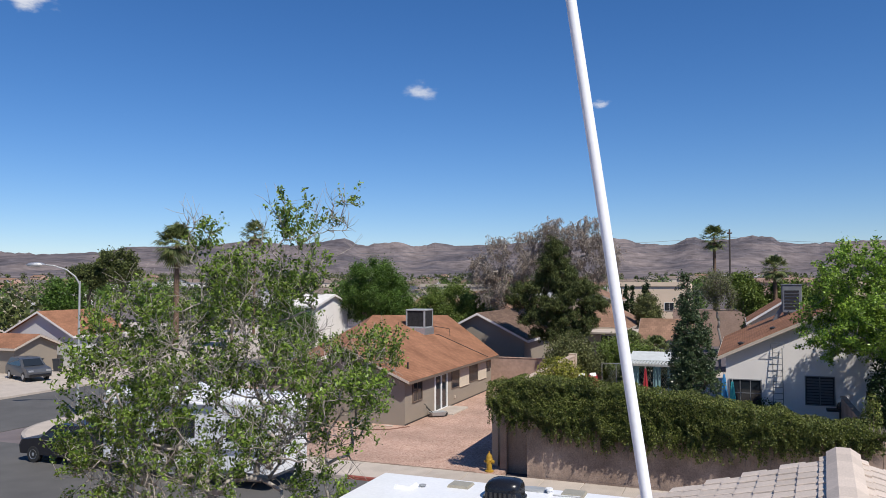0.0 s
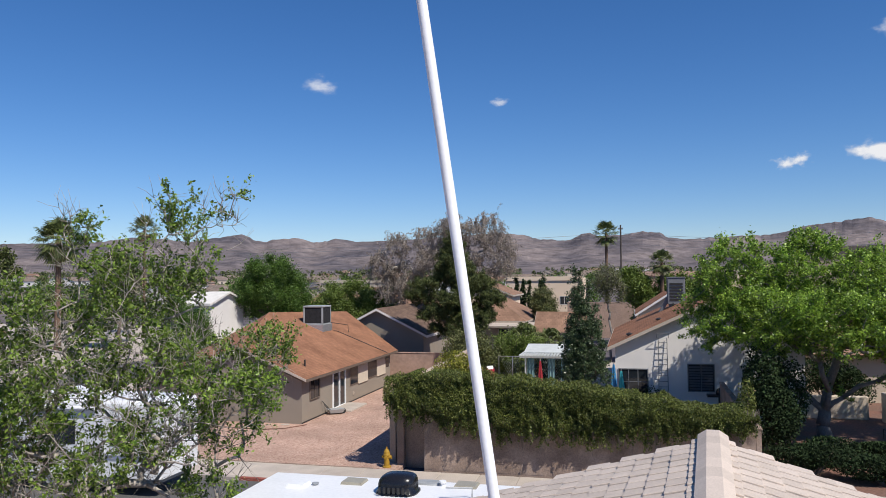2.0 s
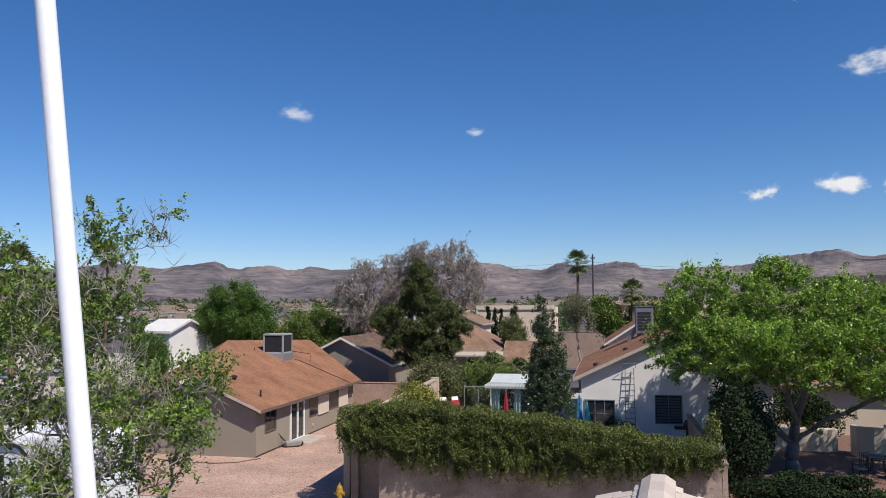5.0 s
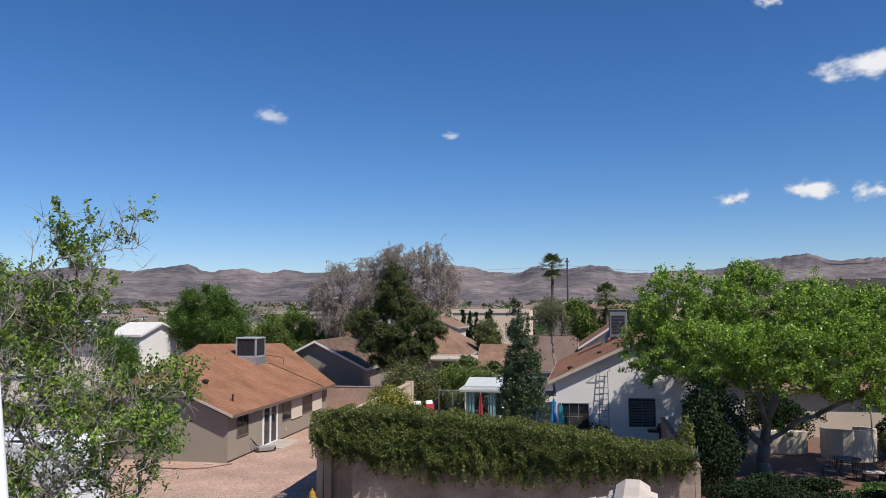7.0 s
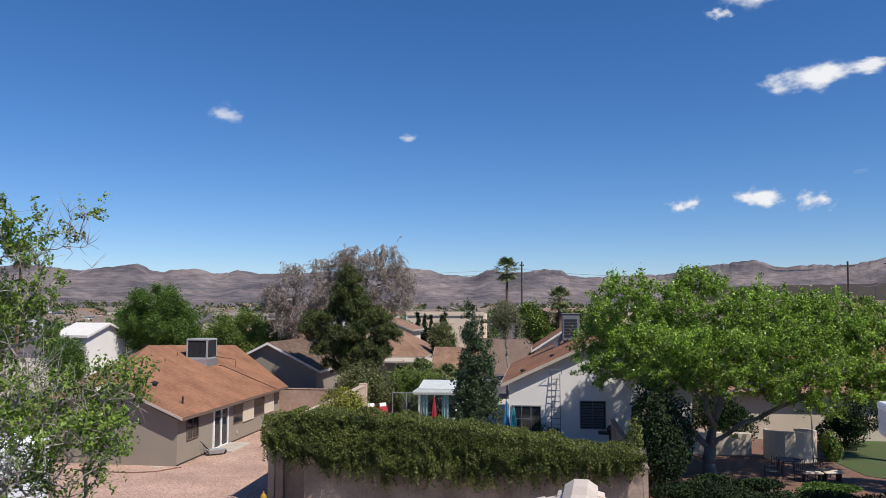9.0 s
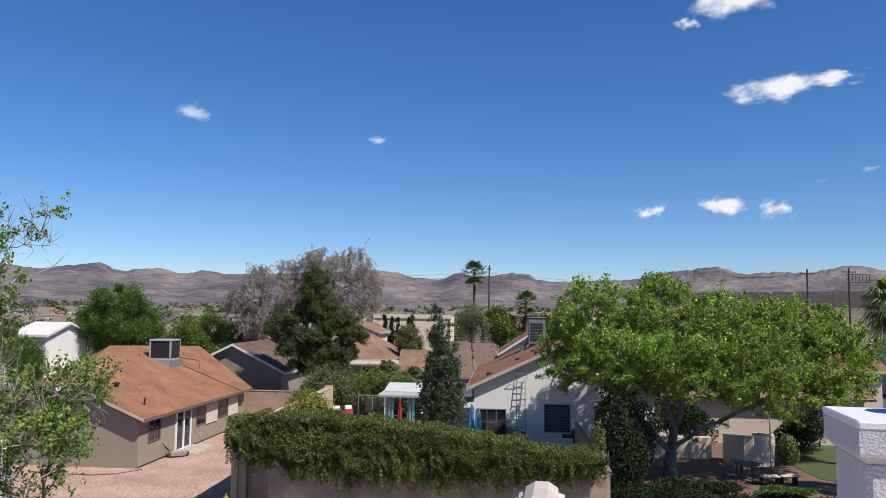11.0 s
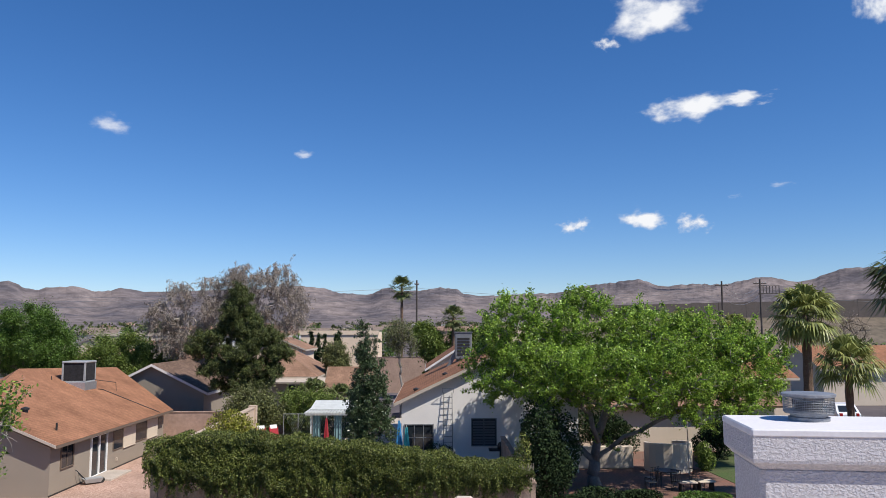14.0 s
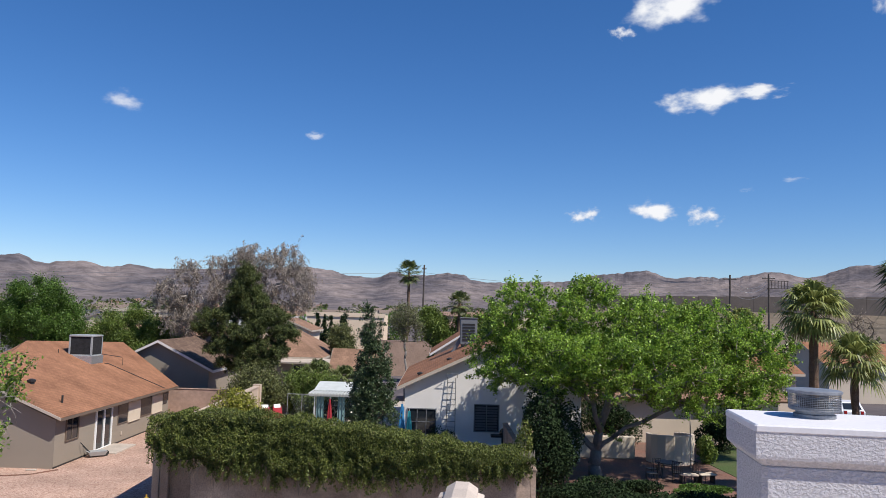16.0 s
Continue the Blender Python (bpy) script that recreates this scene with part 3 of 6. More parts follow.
part("side_strip", Mesh().box(-35.4, -33.4, 32.0, 110, -0.2, -0.002), CONCRETE, walkway)
west = Mesh().slab([(-140, 26.6, -0.006), (-52, 26.6, -0.006), (-46.5, 28.5, -0.006), (-45.3, 33, -0.006), (-45.3, 110, -0.006), (-140, 110, -0.006)], 0.25)
tagged(part("pavement", west, CONCRETE), "pale concrete driveways and pavement across the side street", "pavement", kind="structure")
yard = Mesh().slab([(-33.3, 32.0, 0.0), (-29.9, 28.77, 0.0), (-9.0, 28.77, 0.0), (-9.0, 62.0, 0.0), (-33.3, 62.0, 0.0)], 0.2)
tagged(part("ground", yard, GRAVEL), "pinkish desert landscaping gravel around the taupe house", "gravel yard", kind="structure")
part("yard_edge", Mesh().box(-29.6, -10, 28.745, 28.795, -0.1, 0.03), BLOCK, walkway, "low brown edging strip")
yard2 = Mesh().slab([(-7.9, 29.31, 0.6), (4.2, 29.31, 0.6), (4.2, 61.9, 0.6), (-9.4, 61.9, 0.6), (-9.4, 30.06, 0.6), (-7.9, 30.06, 0.6)], 0.8)
tagged(part("ground", yard2, CONCRETE), "pale concrete back yard behind the hedge wall", "patio ground", kind="structure")
yard3 = Mesh().box(4.42, 30, 28.77, 80, -0.2, 0.0)
tagged(part("ground", yard3, BRICKPAVE), "red brick-paved shaded patio ground", "patio ground", kind="structure")
lawn = Mesh()
lawn.slab([(15.5, 39, 0.02), (19.5, 36, 0.02), (29.5, 36, 0.02), (29.5, 52, 0.02), (19, 50, 0.02), (15.2, 44, 0.02)], 0.1)
tagged(part("lawn", lawn, LAWN), "small green lawn beside the brick path", "lawn", kind="structure")
near_lot = Mesh().box(-30, 40, -40, 13.3, -0.3, 0.0)
tagged(part("ground", near_lot, GRAVEL), "gravel front yard under the viewpoint", "gravel yard", kind="structure")
tagged(part("kerb", Mesh().box(-60, 60, 13.32, 13.5, -0.3, 0.0, bevel=0.02), KERB), "near concrete kerb of the street", "kerb", kind="structure")


# ---- block wall with the vine ----
def block_wall(name, label, x0, y0, x1, y1, height, joint=0.4, course=0.2, material=BLOCK, thick=0.2, pieces=True, cap=True):
    """A wall of concrete blocks in running bond along x or y, with a cap course."""
    w = thing(name, label, "wall", kind="structure")
    alongx = abs(x1 - x0) > abs(y1 - y0)
    n = int(round((abs(x1 - x0) if alongx else abs(y1 - y0)) / joint))
    rows = int(round(height / course))
    core = Mesh()
    if alongx:
        core.box(x0, x1, y0 + 0.006, y0 + thick - 0.006, -0.2, height - 0.01)
    else:
        core.box(x0 + 0.012, x0 + thick - 0.012, y0, y1, -0.2, height - 0.01)
    part("mortar", core, material, w)
    if pieces:
        me = Mesh().box(0, joint - 0.004, 0, thick, 0, course - 0.004).data("block") if alongx else Mesh().box(0, thick, 0, joint - 0.012, 0, course - 0.012).data("block")
        for r in range(rows):
            for i in range(n):
                s = (0.5 * joint if r % 2 else 0.0) + i * joint
                if s + joint > n * joint + 0.01:
                    continue
                ob = part("block", me, material, w)
                d = random.uniform(-0.003, 0.003)
                ob.location = (x0 + s, y0 + d, r * course) if alongx else (x0 + d, y0 + s, r * course)
    if cap:
        c = Mesh()
        if alongx:
            c.box(x0 - 0.02, x1 + 0.02, y0 - 0.03, y0 + thick + 0.03, height, height + 0.06, bevel=0.01)
        else:
            c.box(x0 - 0.03, x0 + thick + 0.03, y0 - 0.02, y1 + 0.02, height, height + 0.06, bevel=0.01)
        part("cap", c, material, w)
    return w


block_wall("wall_front", "tan block retaining wall with water stains under a vine", -8.0, 29.1, 4.2, 29.1, 2.2, 0.4, 0.2)
block_wall("wall_recess", "shaded tan block wall set back beside the hydrant", -9.2, 29.85, -8.0, 29.85, 3.0, 0.4, 0.2)
SIDE = [(-9.75, 30.1), (-9.5, 30.1), (-9.85, 46.9), (-10.1, 46.9)]
sw = Mesh().rings([[(x, y, -0.2) for x, y in SIDE], [(x, y, 2.9) for x, y in SIDE]])
sw.rings([[(x + (-0.04 if k in (0, 3) else 0.04), y, z) for k, (x, y) in enumerate(SIDE)] for z in (2.9, 2.96)])
sw.box(-10.2, -9.75, 46.9, 47.3, -0.2, 3.05)
tagged(part("wall_side", sw, SUNLIT_SIDEBLOCK), "long tan block wall running back from the street", "wall", kind="structure")
tagged(part("pier", Mesh().box(-9.28, -8.98, 29.6, 29.9, -0.1, 3.1, bevel=0.02), BLOCK), "square block pier at the end of the wall", "pier", kind="structure")
block_wall("wall_back", "pinkish block wall behind the taupe house", -20.0, 54.5, -9.0, 54.5, 1.85, material=BLOCKFAR, pieces=False)
block_wall("wall_east", "tan block wall end beside dark shrubs", 4.2, 29.1, 4.2, 41.0, 2.0, pieces=False)
block_wall("wall_far", "brown block wall far behind the white house", -8.0, 95.0, 6.0, 95.0, 4.1, material=BLOCKFAR, pieces=False)


# ---- houses ----
def roof_plate(name, pts, material, parent, down, thick=0.12, label=""):
    """A sloping roof plate; down: the way the water runs."""
    p = [Vector(q) for q in pts]
    nrm = (p[1] - p[0]).cross(p[-1] - p[0]).normalized()
    if nrm.z < 0:
        p = p[::-1]
        nrm = -nrm
    mb = Mesh().slab(p, thick)
    me = mb.data(name)
    d = Vector(down)
    d = (d - nrm * d.dot(nrm)).normalized()
    uv_slope(me, nrm.cross(d), d)
    return part(name, me, material, parent, label)


def window(parent, x, y, z, w, h, face, frame_mat=WHITE, bars=(1, 0), deep=0.06, glass=GLASS):
    """A window on a wall. face: the unit way out of the wall, along x or y."""
    fx, fy = face
    def bx(a0, a1, b0, b1, d0, d1):
        if fy:
            lo, hi = sorted((y + fy * d0, y + fy * d1))
            return (x + a0, x + a1, lo, hi, z + b0, z + b1)
        lo, hi = sorted((x + fx * d0, x + fx * d1))
        return (lo, hi, y + a0, y + a1, z + b0, z + b1)
    win = part("window", Mesh().box(*bx(-w / 2, w / 2, 0, h, -0.02, 0.012)), glass, parent)
    fr = Mesh()
    t = 0.05
    for q in ((-w / 2 - t, -w / 2, -t, h + t), (w / 2, w / 2 + t, -t, h + t), (-w / 2, w / 2, -t, 0), (-w / 2, w / 2, h, h + t)):
        fr.box(*bx(*q, -0.02, deep))
    part("window_frame", fr, frame_mat, win)
    mu = Mesh()
    for i in range(bars[0]):
        c = -w / 2 + w * (i + 1) / (bars[0] + 1)
        mu.box(*bx(c - 0.02, c + 0.02, 0, h, 0.013, 0.035))
    for i in range(bars[1]):
        c = h * (i + 1) / (bars[1] + 1)
        mu.box(*bx(-w / 2, w / 2, c - 0.02, c + 0.02, 0.013, 0.034))
    if mu.v:
        part("muntin", mu, frame_mat, win)
    return win


def pent(x0, x1, y0, y1, zb, ze, zr, along="y"):
    """The wall box of a gabled house, with its two gable ends."""
    mb = Mesh()
    if along == "y":
        xm = (x0 + x1) / 2
        mb.rings([[(x0, y, zb), (x1, y, zb), (x1, y, ze), (xm, y, zr), (x0, y, ze)] for y in (y1, y0)])
    else:
        ym = (y0 + y1) / 2
        mb.rings([[(x, y0, zb), (x, y1, zb), (x, y1, ze), (x, ym, zr), (x, y0, ze)] for x in (x0, x1)])
    return mb


def gable_house(name, label, x0, x1, y0, y1, ze, zr, wall_mat, roof_mat, along="y", over=0.45, fascia=FASCIA, zb=-0.15):
    h = thing(name, label, "house")
    part("wall", pent(x0, x1, y0, y1, zb, ze, zr, along), wall_mat, h)
    if along == "y":
        xm = (x0 + x1) / 2
        s = (zr - ze) / (xm - x0)
        a, b = y0 - over, y1 + over
        for sx, xe in ((-1, x0 - over), (1, x1 + over)):
            zl = ze - s * over + 0.14
            roof_plate("roof", [(xe, a, zl), (xm, a, zr + 0.14), (xm, b, zr + 0.14), (xe, b, zl)], roof_mat, h, (sx, 0, -s))
            f = Mesh().box(min(xe, xe + sx * 0.03), max(xe, xe + sx * 0.03), a, b, zl - 0.2, zl - 0.01)
            for yy in (a - 0.03, b):
                f.rings([[(xe, yy, zl - 0.2), (xe, yy + 0.03, zl - 0.2), (xe, yy + 0.03, zl - 0.02), (xe, yy, zl - 0.02)][::sx], [(xm, yy, zr - 0.06), (xm, yy + 0.03, zr - 0.06), (xm, yy + 0.03, zr + 0.12), (xm, yy, zr + 0.12)][::sx]])
            part("fascia", f, fascia, h)
    else:
        ym = (y0 + y1) / 2
        s = (zr - ze) / (ym - y0)
        a, b = x0 - over, x1 + over
        for sy, yeave in ((-1, y0 - over), (1, y1 + over)):
            zl = ze - s * over + 0.14
            roof_plate("roof", [(a, yeave, zl), (b, yeave, zl), (b, ym, zr + 0.14), (a, ym, zr + 0.14)], roof_mat, h, (0, sy, -s))
            f = Mesh().box(a, b, min(yeave, yeave + sy * 0.03), max(yeave, yeave + sy * 0.03), zl - 0.2, zl - 0.01)
            for xx in (a - 0.03, b):
                f.rings([[(xx, yeave, zl - 0.2), (xx + 0.03, yeave, zl - 0.2), (xx + 0.03, yeave, zl - 0.02), (xx, yeave, zl - 0.02)], [(xx, ym, zr - 0.06), (xx + 0.03, ym, zr - 0.06), (xx + 0.03, ym, zr + 0.12), (xx, ym, zr + 0.12)]])
            part("fascia", f, fascia, h)
    return h


# taupe house with the roof cooler
EX, EY0, EY1, EZ, SL = -16.2, 36.15, 51.6, 2.22, 0.42
taupe = thing("house", "taupe stucco single-storey house with brown shingle roof", "house")
XW, YW = -16.65, 36.6
wall = Mesh()
wall.rings([[(XW - 9.2, YW, -0.2), (XW, YW, -0.2), (XW, 51.2, -0.2), (XW - 9.2, 56.0, -0.2)], [(XW - 9.2, YW, 2.2), (XW, YW, 2.2), (XW, 51.2, 2.2), (XW - 9.2, 56.0, 2.2)]])
part("wall", wall, STUCCO_TAUPE, taupe)
zz = lambda i: EZ + 0.14 + SL * i
NEAR = (EX - 3.9, EY0, zz(3.9))
SHO, FAR_ = (EX - 7.0, 45.8, zz(7.0)), (EX - 5.9, 56.8, zz(5.9))
part("gable", Mesh().slab([(XW - 0.02, YW, 2.2), (XW - 3.5, YW, zz(3.5) - 0.12), (XW - 8.4, YW, 2.2)], 0.2), STUCCO_TAUPE, taupe)
roof_plate("roof", [(EX, EY0, zz(0)), (EX, EY1, zz(0)), FAR_, SHO, NEAR], SHINGLE, taupe, (1, 0, -SL), 0.09)
roof_plate("roof", [NEAR, SHO, (EX - 12, 47.5, zz(1.0)), (EX - 9.4, EY0, zz(-0.4))], SHINGLE, taupe, (-1, -0.3, -SL), 0.09)
roof_plate("roof", [SHO, FAR_, (EX - 14, 57, zz(1.2)), (EX - 12, 47.5, zz(1.0))], SHINGLE, taupe, (-1, 0, -SL), 0.09)
part("fascia", Mesh().box(EX, EX + 0.03, EY0, EY1, zz(0) - 0.15, zz(0) - 0.02), FASCIA_BROWN, taupe)
rk = Mesh().rings([[(EX, EY0 - 0.03, zz(0) - 0.13), (EX, EY0, zz(0) - 0.13), (EX, EY0, zz(0)), (EX, EY0 - 0.03, zz(0))], [(EX - 3.9, EY0 - 0.03, zz(3.9) - 0.13), (EX - 3.9, EY0, zz(3.9) - 0.13), (EX - 3.9, EY0, zz(3.9)), (EX - 3.9, EY0 - 0.03, zz(3.9))]])
part("rake_board", rk, FASCIA, taupe, "weathered tan rake board")
# openings of the long wall
window(taupe, XW, 38.2, 1.1, 1.2, 1.0, (1, 0), FASCIA_BROWN, (1, 0))
door = part("patio_door", Mesh().box(XW - 0.02, XW + 0.015, 40.75, 42.55, 0.08, 2.08), GLASS, taupe, "white-framed sliding glass door")
fr = Mesh()
for y0, y1, z0, z1 in ((40.67, 40.77, 0.04, 2.15), (42.53, 42.63, 0.04, 2.15), (40.77, 42.53, 2.06, 2.15), (40.77, 42.53, 0.04, 0.12), (41.6, 41.72, 0.12, 2.06)):
    fr.box(XW - 0.02, XW + 0.07, y0, y1, z0, z1)
part("door_frame", fr, WHITE, door)
for yc, w in ((45.65, 1.7), (49.2, 1.7)):
    sc = part("window", Mesh().box(XW - 0.01, XW + 0.05, yc - w / 2, yc + w / 2, 0.95, 2.05, bevel=0.01), SHADE, taupe, "window behind a cream sun screen")
    part("screen_rail", Mesh().box(XW + 0.052, XW + 0.07, yc - w / 2, yc + w / 2, 0.93, 0.97), SHADE, sc)
part("window", Mesh().box(XW - 0.01, XW + 0.02, 50.2, 50.9, 1.3, 1.95), GLASS, taupe)
for ya, yb in ((43.45, 44.74), (46.55, 48.3)):
    dk = part("window", Mesh().box(XW - 0.01, XW + 0.022, ya, yb, 1.05, 2.05), GLASS, taupe, "dark window pane")
    part("window_frame", Mesh().box(XW + 0.0, XW + 0.04, ya - 0.04, ya, 1.0, 2.1).box(XW + 0.0, XW + 0.04, ya, yb, 1.0, 1.05), FASCIA_BROWN, dk)
part("outlet_box", Mesh().box(XW, XW + 0.06, 43.9, 44.02, 0.4, 0.56), FASCIA, taupe)
base_strip = Mesh().box(XW - 0.01, XW + 0.02, YW, 51.1, -0.1, 0.07)
part("footing", base_strip, DARKMETAL, taupe)
tagged(part("stoop", Mesh().box(XW + 0.03, XW + 1.25, 40.4, 43.0, -0.05, 0.09, bevel=0.02), CONCRETE), "concrete step below the sliding door", "step", kind="structure")
# pipes and vents on the roof
for k, (i, y, r, hh) in enumerate(((1.0, 38.2, 0.05, 0.35), (5.4, 46.4, 0.02, 0.2))):
    v = part("vent_pipe", Mesh().tube((EX - i, y, zz(i) - 0.1), (EX - i, y, zz(i) + hh), r), DARKMETAL, taupe)
part("roof_vent", Mesh().lathe([(0.14, 0), (0.14, 0.1), (0.2, 0.12), (0.2, 0.2), (0.05, 0.26)], (EX - 2.9, 38.9, zz(2.9) - 0.03), 10), DARKMETAL, taupe)
pipe = Mesh().path([(EX - 3.6, 48.6, zz(3.6) + 0.05), (EX - 3.5, 49.0, zz(3.5) + 0.03), (EX - 0.05, 49.4, zz(0.05) + 0.03)], 0.022)
pipe.path([(EX - 4.3, 48.4, zz(4.3) + 0.4), (EX - 3.2, 50.2, zz(3.2) + 0.5), (EX - 3.15, 50.2, zz(3.15))], 0.02)
part("pipe", pipe, DARKMETAL, taupe)

# evaporative cooler
cx, cy, cz = EX - 4.5, 47.9, zz(4.5) + 0.0
cooler = thing("roof_cooler", "grey metal evaporative cooler with dark pads on the shingle roof", "air cooler", (cx, cy, cz), 0)
cooler.scale = (1.2, 1.2, 0.88)
part("platform", Mesh().box(-0.62, 0.62, -0.66, 0.66, -0.35, 0.18), STEEL, cooler, "dented sheet-metal curb")
body = Mesh().box(-0.56, 0.56, -0.58, 0.58, 0.18, 0.28)
for a in (-0.58, 0.5):
    for c in (-0.6, 0.52):
        body.box(a, a + 0.08, c, c + 0.08, 0.28, 1.5)
body.box(-0.6, 0.6, -0.62, 0.62, 1.47, 1.6, bevel=0.03)
body.box(-0.58, -0.53, -0.5, 0.5, 0.28, 1.47)
part("body", body, GREYMETAL, cooler)
part("pad", Mesh().box(-0.5, 0.5, -0.57, -0.52, 0.28, 1.47), PAD, cooler)
part("pad", Mesh().box(0.52, 0.57, -0.52, 0.52, 0.28, 1.47), PAD, cooler)
part("flashing", Mesh().slab([(-0.9, -1.0, -0.34), (1.1, -1.0, -0.9), (1.1, 1.0, -0.9), (-0.9, 1.0, -0.34)][::1], 0.02), STEEL, cooler, "sheet-metal flashing")

# white house behind the hedge
HX0, HX1, HY0, HY1, HZ, HR = -0.95, 8.4, 42.0, 56.0, 3.75, 5.95
white = gable_house("house", "white stucco house with brown shingle roof and tree shadow", HX0, HX1, HY0, HY1, HZ, HR, STUCCO_WHITE, SHINGLE, "y", 0.4, FASCIA)
window(white, -0.03, HY0, 1.2, 1.45, 1.3, (0, -1), UNITGREY, (2, 1))
w2 = window(white, 3.4, HY0, 1.45, 1.25, 1.35, (0, -1), UNITGREY, (1, 0))
shut = Mesh()
for s in (-0.62, 0.0):
    for k in range(9):
        shut.box(3.4 + s + 0.03, 3.4 + s + 0.58, HY0 - 0.03, HY0 - 0.012, 1.5 + k * 0.14, 1.6 + k * 0.14)
part("louvre", shut, plain("slate_louvre_paint", (0.07, 0.08, 0.095), 0.6), w2, "dark slate louvred shutters")
for px in (-0.2, 1.4):
    part("roof_vent", Mesh().lathe([(0.12, 0), (0.12, 0.15), (0.17, 0.17), (0.17, 0.24), (0.03, 0.3)], (px, 43.0 + px, HZ + 0.1 + (px + 0.75) * 0.45), 10), DARKMETAL, white)
# further houses
grey = gable_house("house", "grey-brown gabled house with dark shingles", -23.2, -15.8, 56.9, 70, 3.1, 4.95, STUCCO_TAUPE, SHINGLE_DARK, "y", 0.4, FASCIA_WHITE)
left = gable_house("house", "pale grey gabled house with brown shingle roof", -62.6, -54.7, 50.2, 56.2, 2.9, 4.8, STUCCO_GREY, SHINGLE, "y", 0.4, FASCIA_WHITE)
garage = gable_house("house", "tan house with a low brown shingle roof and garage", -74.0, -55.6, 45.2, 49.3, 2.15, 3.0, STUCCO_TAUPE, SHINGLE, "x", 0.4, FASCIA)


def hip_house(name, label, x0, x1, y0, y1, ze, zr, wall_mat, roof_mat, over=0.5):
    """A house under a hipped roof whose ridge runs along y."""
    h = thing(name, label, "house")
    part("wall", Mesh().box(x0, x1, y0, y1, -0.15, ze), wall_mat, h)
    a, b, c, d, xm, z = x0 - over, x1 + over, y0 - over, y1 + over, (x0 + x1) / 2, ze + 0.02
    r = xm - a
    p, q = (xm, c + r, zr), (xm, d - r, zr)
    sl = (zr - z) / r
    for pts, down in (([(a, c, z), (b, c, z), p], (0, -1, -sl)), ([(b, c, z), (b, d, z), q, p], (1, 0, -sl)), ([(b, d, z), (a, d, z), q], (0, 1, -sl)), ([(a, d, z), (a, c, z), p, q], (-1, 0, -sl))):
        roof_plate("roof", pts, roof_mat, h, down, 0.1)
    part("fascia", Mesh().box(a, b, c - 0.03, c, z - 0.22, z - 0.02), FASCIA, h)
    part("fascia", Mesh().box(b, b + 0.03, c, d, z - 0.22, z - 0.02), FASCIA, h)
    return h


tan1 = hip_house("house", "tan house with a hipped clay-tile roof", -17.6, -10.6, 74, 86, 3.1, 5.5, STUCCO_CREAM, SHINGLE_TAN)
window(tan1, -12.2, 74, 1.2, 1.4, 1.1, (0, -1))
part("porch_roof", Mesh().slab([(-14.5, 71.6, 2.75), (-8.6, 71.6, 2.75), (-8.6, 74.0, 3.0), (-14.5, 74.0, 3.0)], 0.14), FASCIA, tan1, "flat tan porch roof")
for px in (-14.2, -11.5, -8.9):
    part("porch_post", Mesh().box(px, px + 0.12, 71.8, 71.92, -0.1, 2.66), FASCIA, tan1)
creamb = gable_house("house", "two-storey cream stucco house with a tile roof", -20.5, -14.6, 92, 100, 5.2, 6.4, TOWN_CREAM, SHINGLE_TAN, "y", 0.4, FASCIA)
window(creamb, -16.2, 92, 3.6, 0.9, 1.1, (0, -1))
annex = gable_house("house", "small cream gabled house behind the brown roof", 0.5, 4.8, 62.0, 70.0, 4.55, 5.95, STUCCO_CREAM, SHINGLE, "y", 0.4, FASCIA_WHITE)
tan2 = gable_house("house", "low house with tan tile roof behind the trees", -8.2, -4.4, 67, 72, 2.5, 4.1, STUCCO_CREAM, SHINGLE_TAN, "x", 0.4, FASCIA)
whiteb = gable_house("house", "white two-storey house behind the trees", -38.8, -36.2, 60, 66, 5.3, 6.2, STUCCO_WHITE, FASCIA_WHITE, "x", 0.3, FASCIA_WHITE)
pinkb = thing("building", "flat-roofed pinkish stucco building", "building")
part("wall", Mesh().box(1, 11, 110, 124, -0.15, 7.6), STUCCO_PINK, pinkb)
part("parapet", Mesh().box(0.8, 11.2, 109.8, 110, 7.3, 7.9), STUCCO_PINK, pinkb)


# ---- the roof under the viewpoint, its chimney and mast ----
own = thing("house", "house under the viewpoint with pale concrete tile roof", "house", (1.05, 10.12, 0), -5.0)
RX, RZ, RS, RY1 = 0.0, 5.55, 0.33, 0.0
part("wall", pent(RX - 5.6, RX + 5.6, -19.0, RY1 - 0.45, -0.1, RZ - RS * 5.6 - 0.12, RZ - 0.12, "y"), STUCCO_WHITE, own)
for sx in (-1, 1):
    e = RX + sx * 6.0
    deck = Mesh().slab([(e, -19.4, RZ - 6 * RS - 0.05), (RX, -19.4, RZ - 0.05), (RX, RY1 - 0.02, RZ - 0.05), (e, RY1 - 0.02, RZ - 6 * RS - 0.05)][::-sx], 0.1)
    part("roof_deck", deck, UNDERLAY, own)
    part("barge_board", Mesh().slab([(e, RY1 - 0.02, RZ - 6 * RS - 0.25), (RX, RY1 - 0.02, RZ - 0.25), (RX, RY1 - 0.02, RZ - 0.06), (e, RY1 - 0.02, RZ - 6 * RS - 0.06)][::sx], 0.03), FASCIA, own)
tile = Mesh().box(-0.145, 0.145, -0.128, 0.128, -0.013, 0.013, bevel=0.006)
tile_me = tile.data("tile")
ang = math.atan(RS)
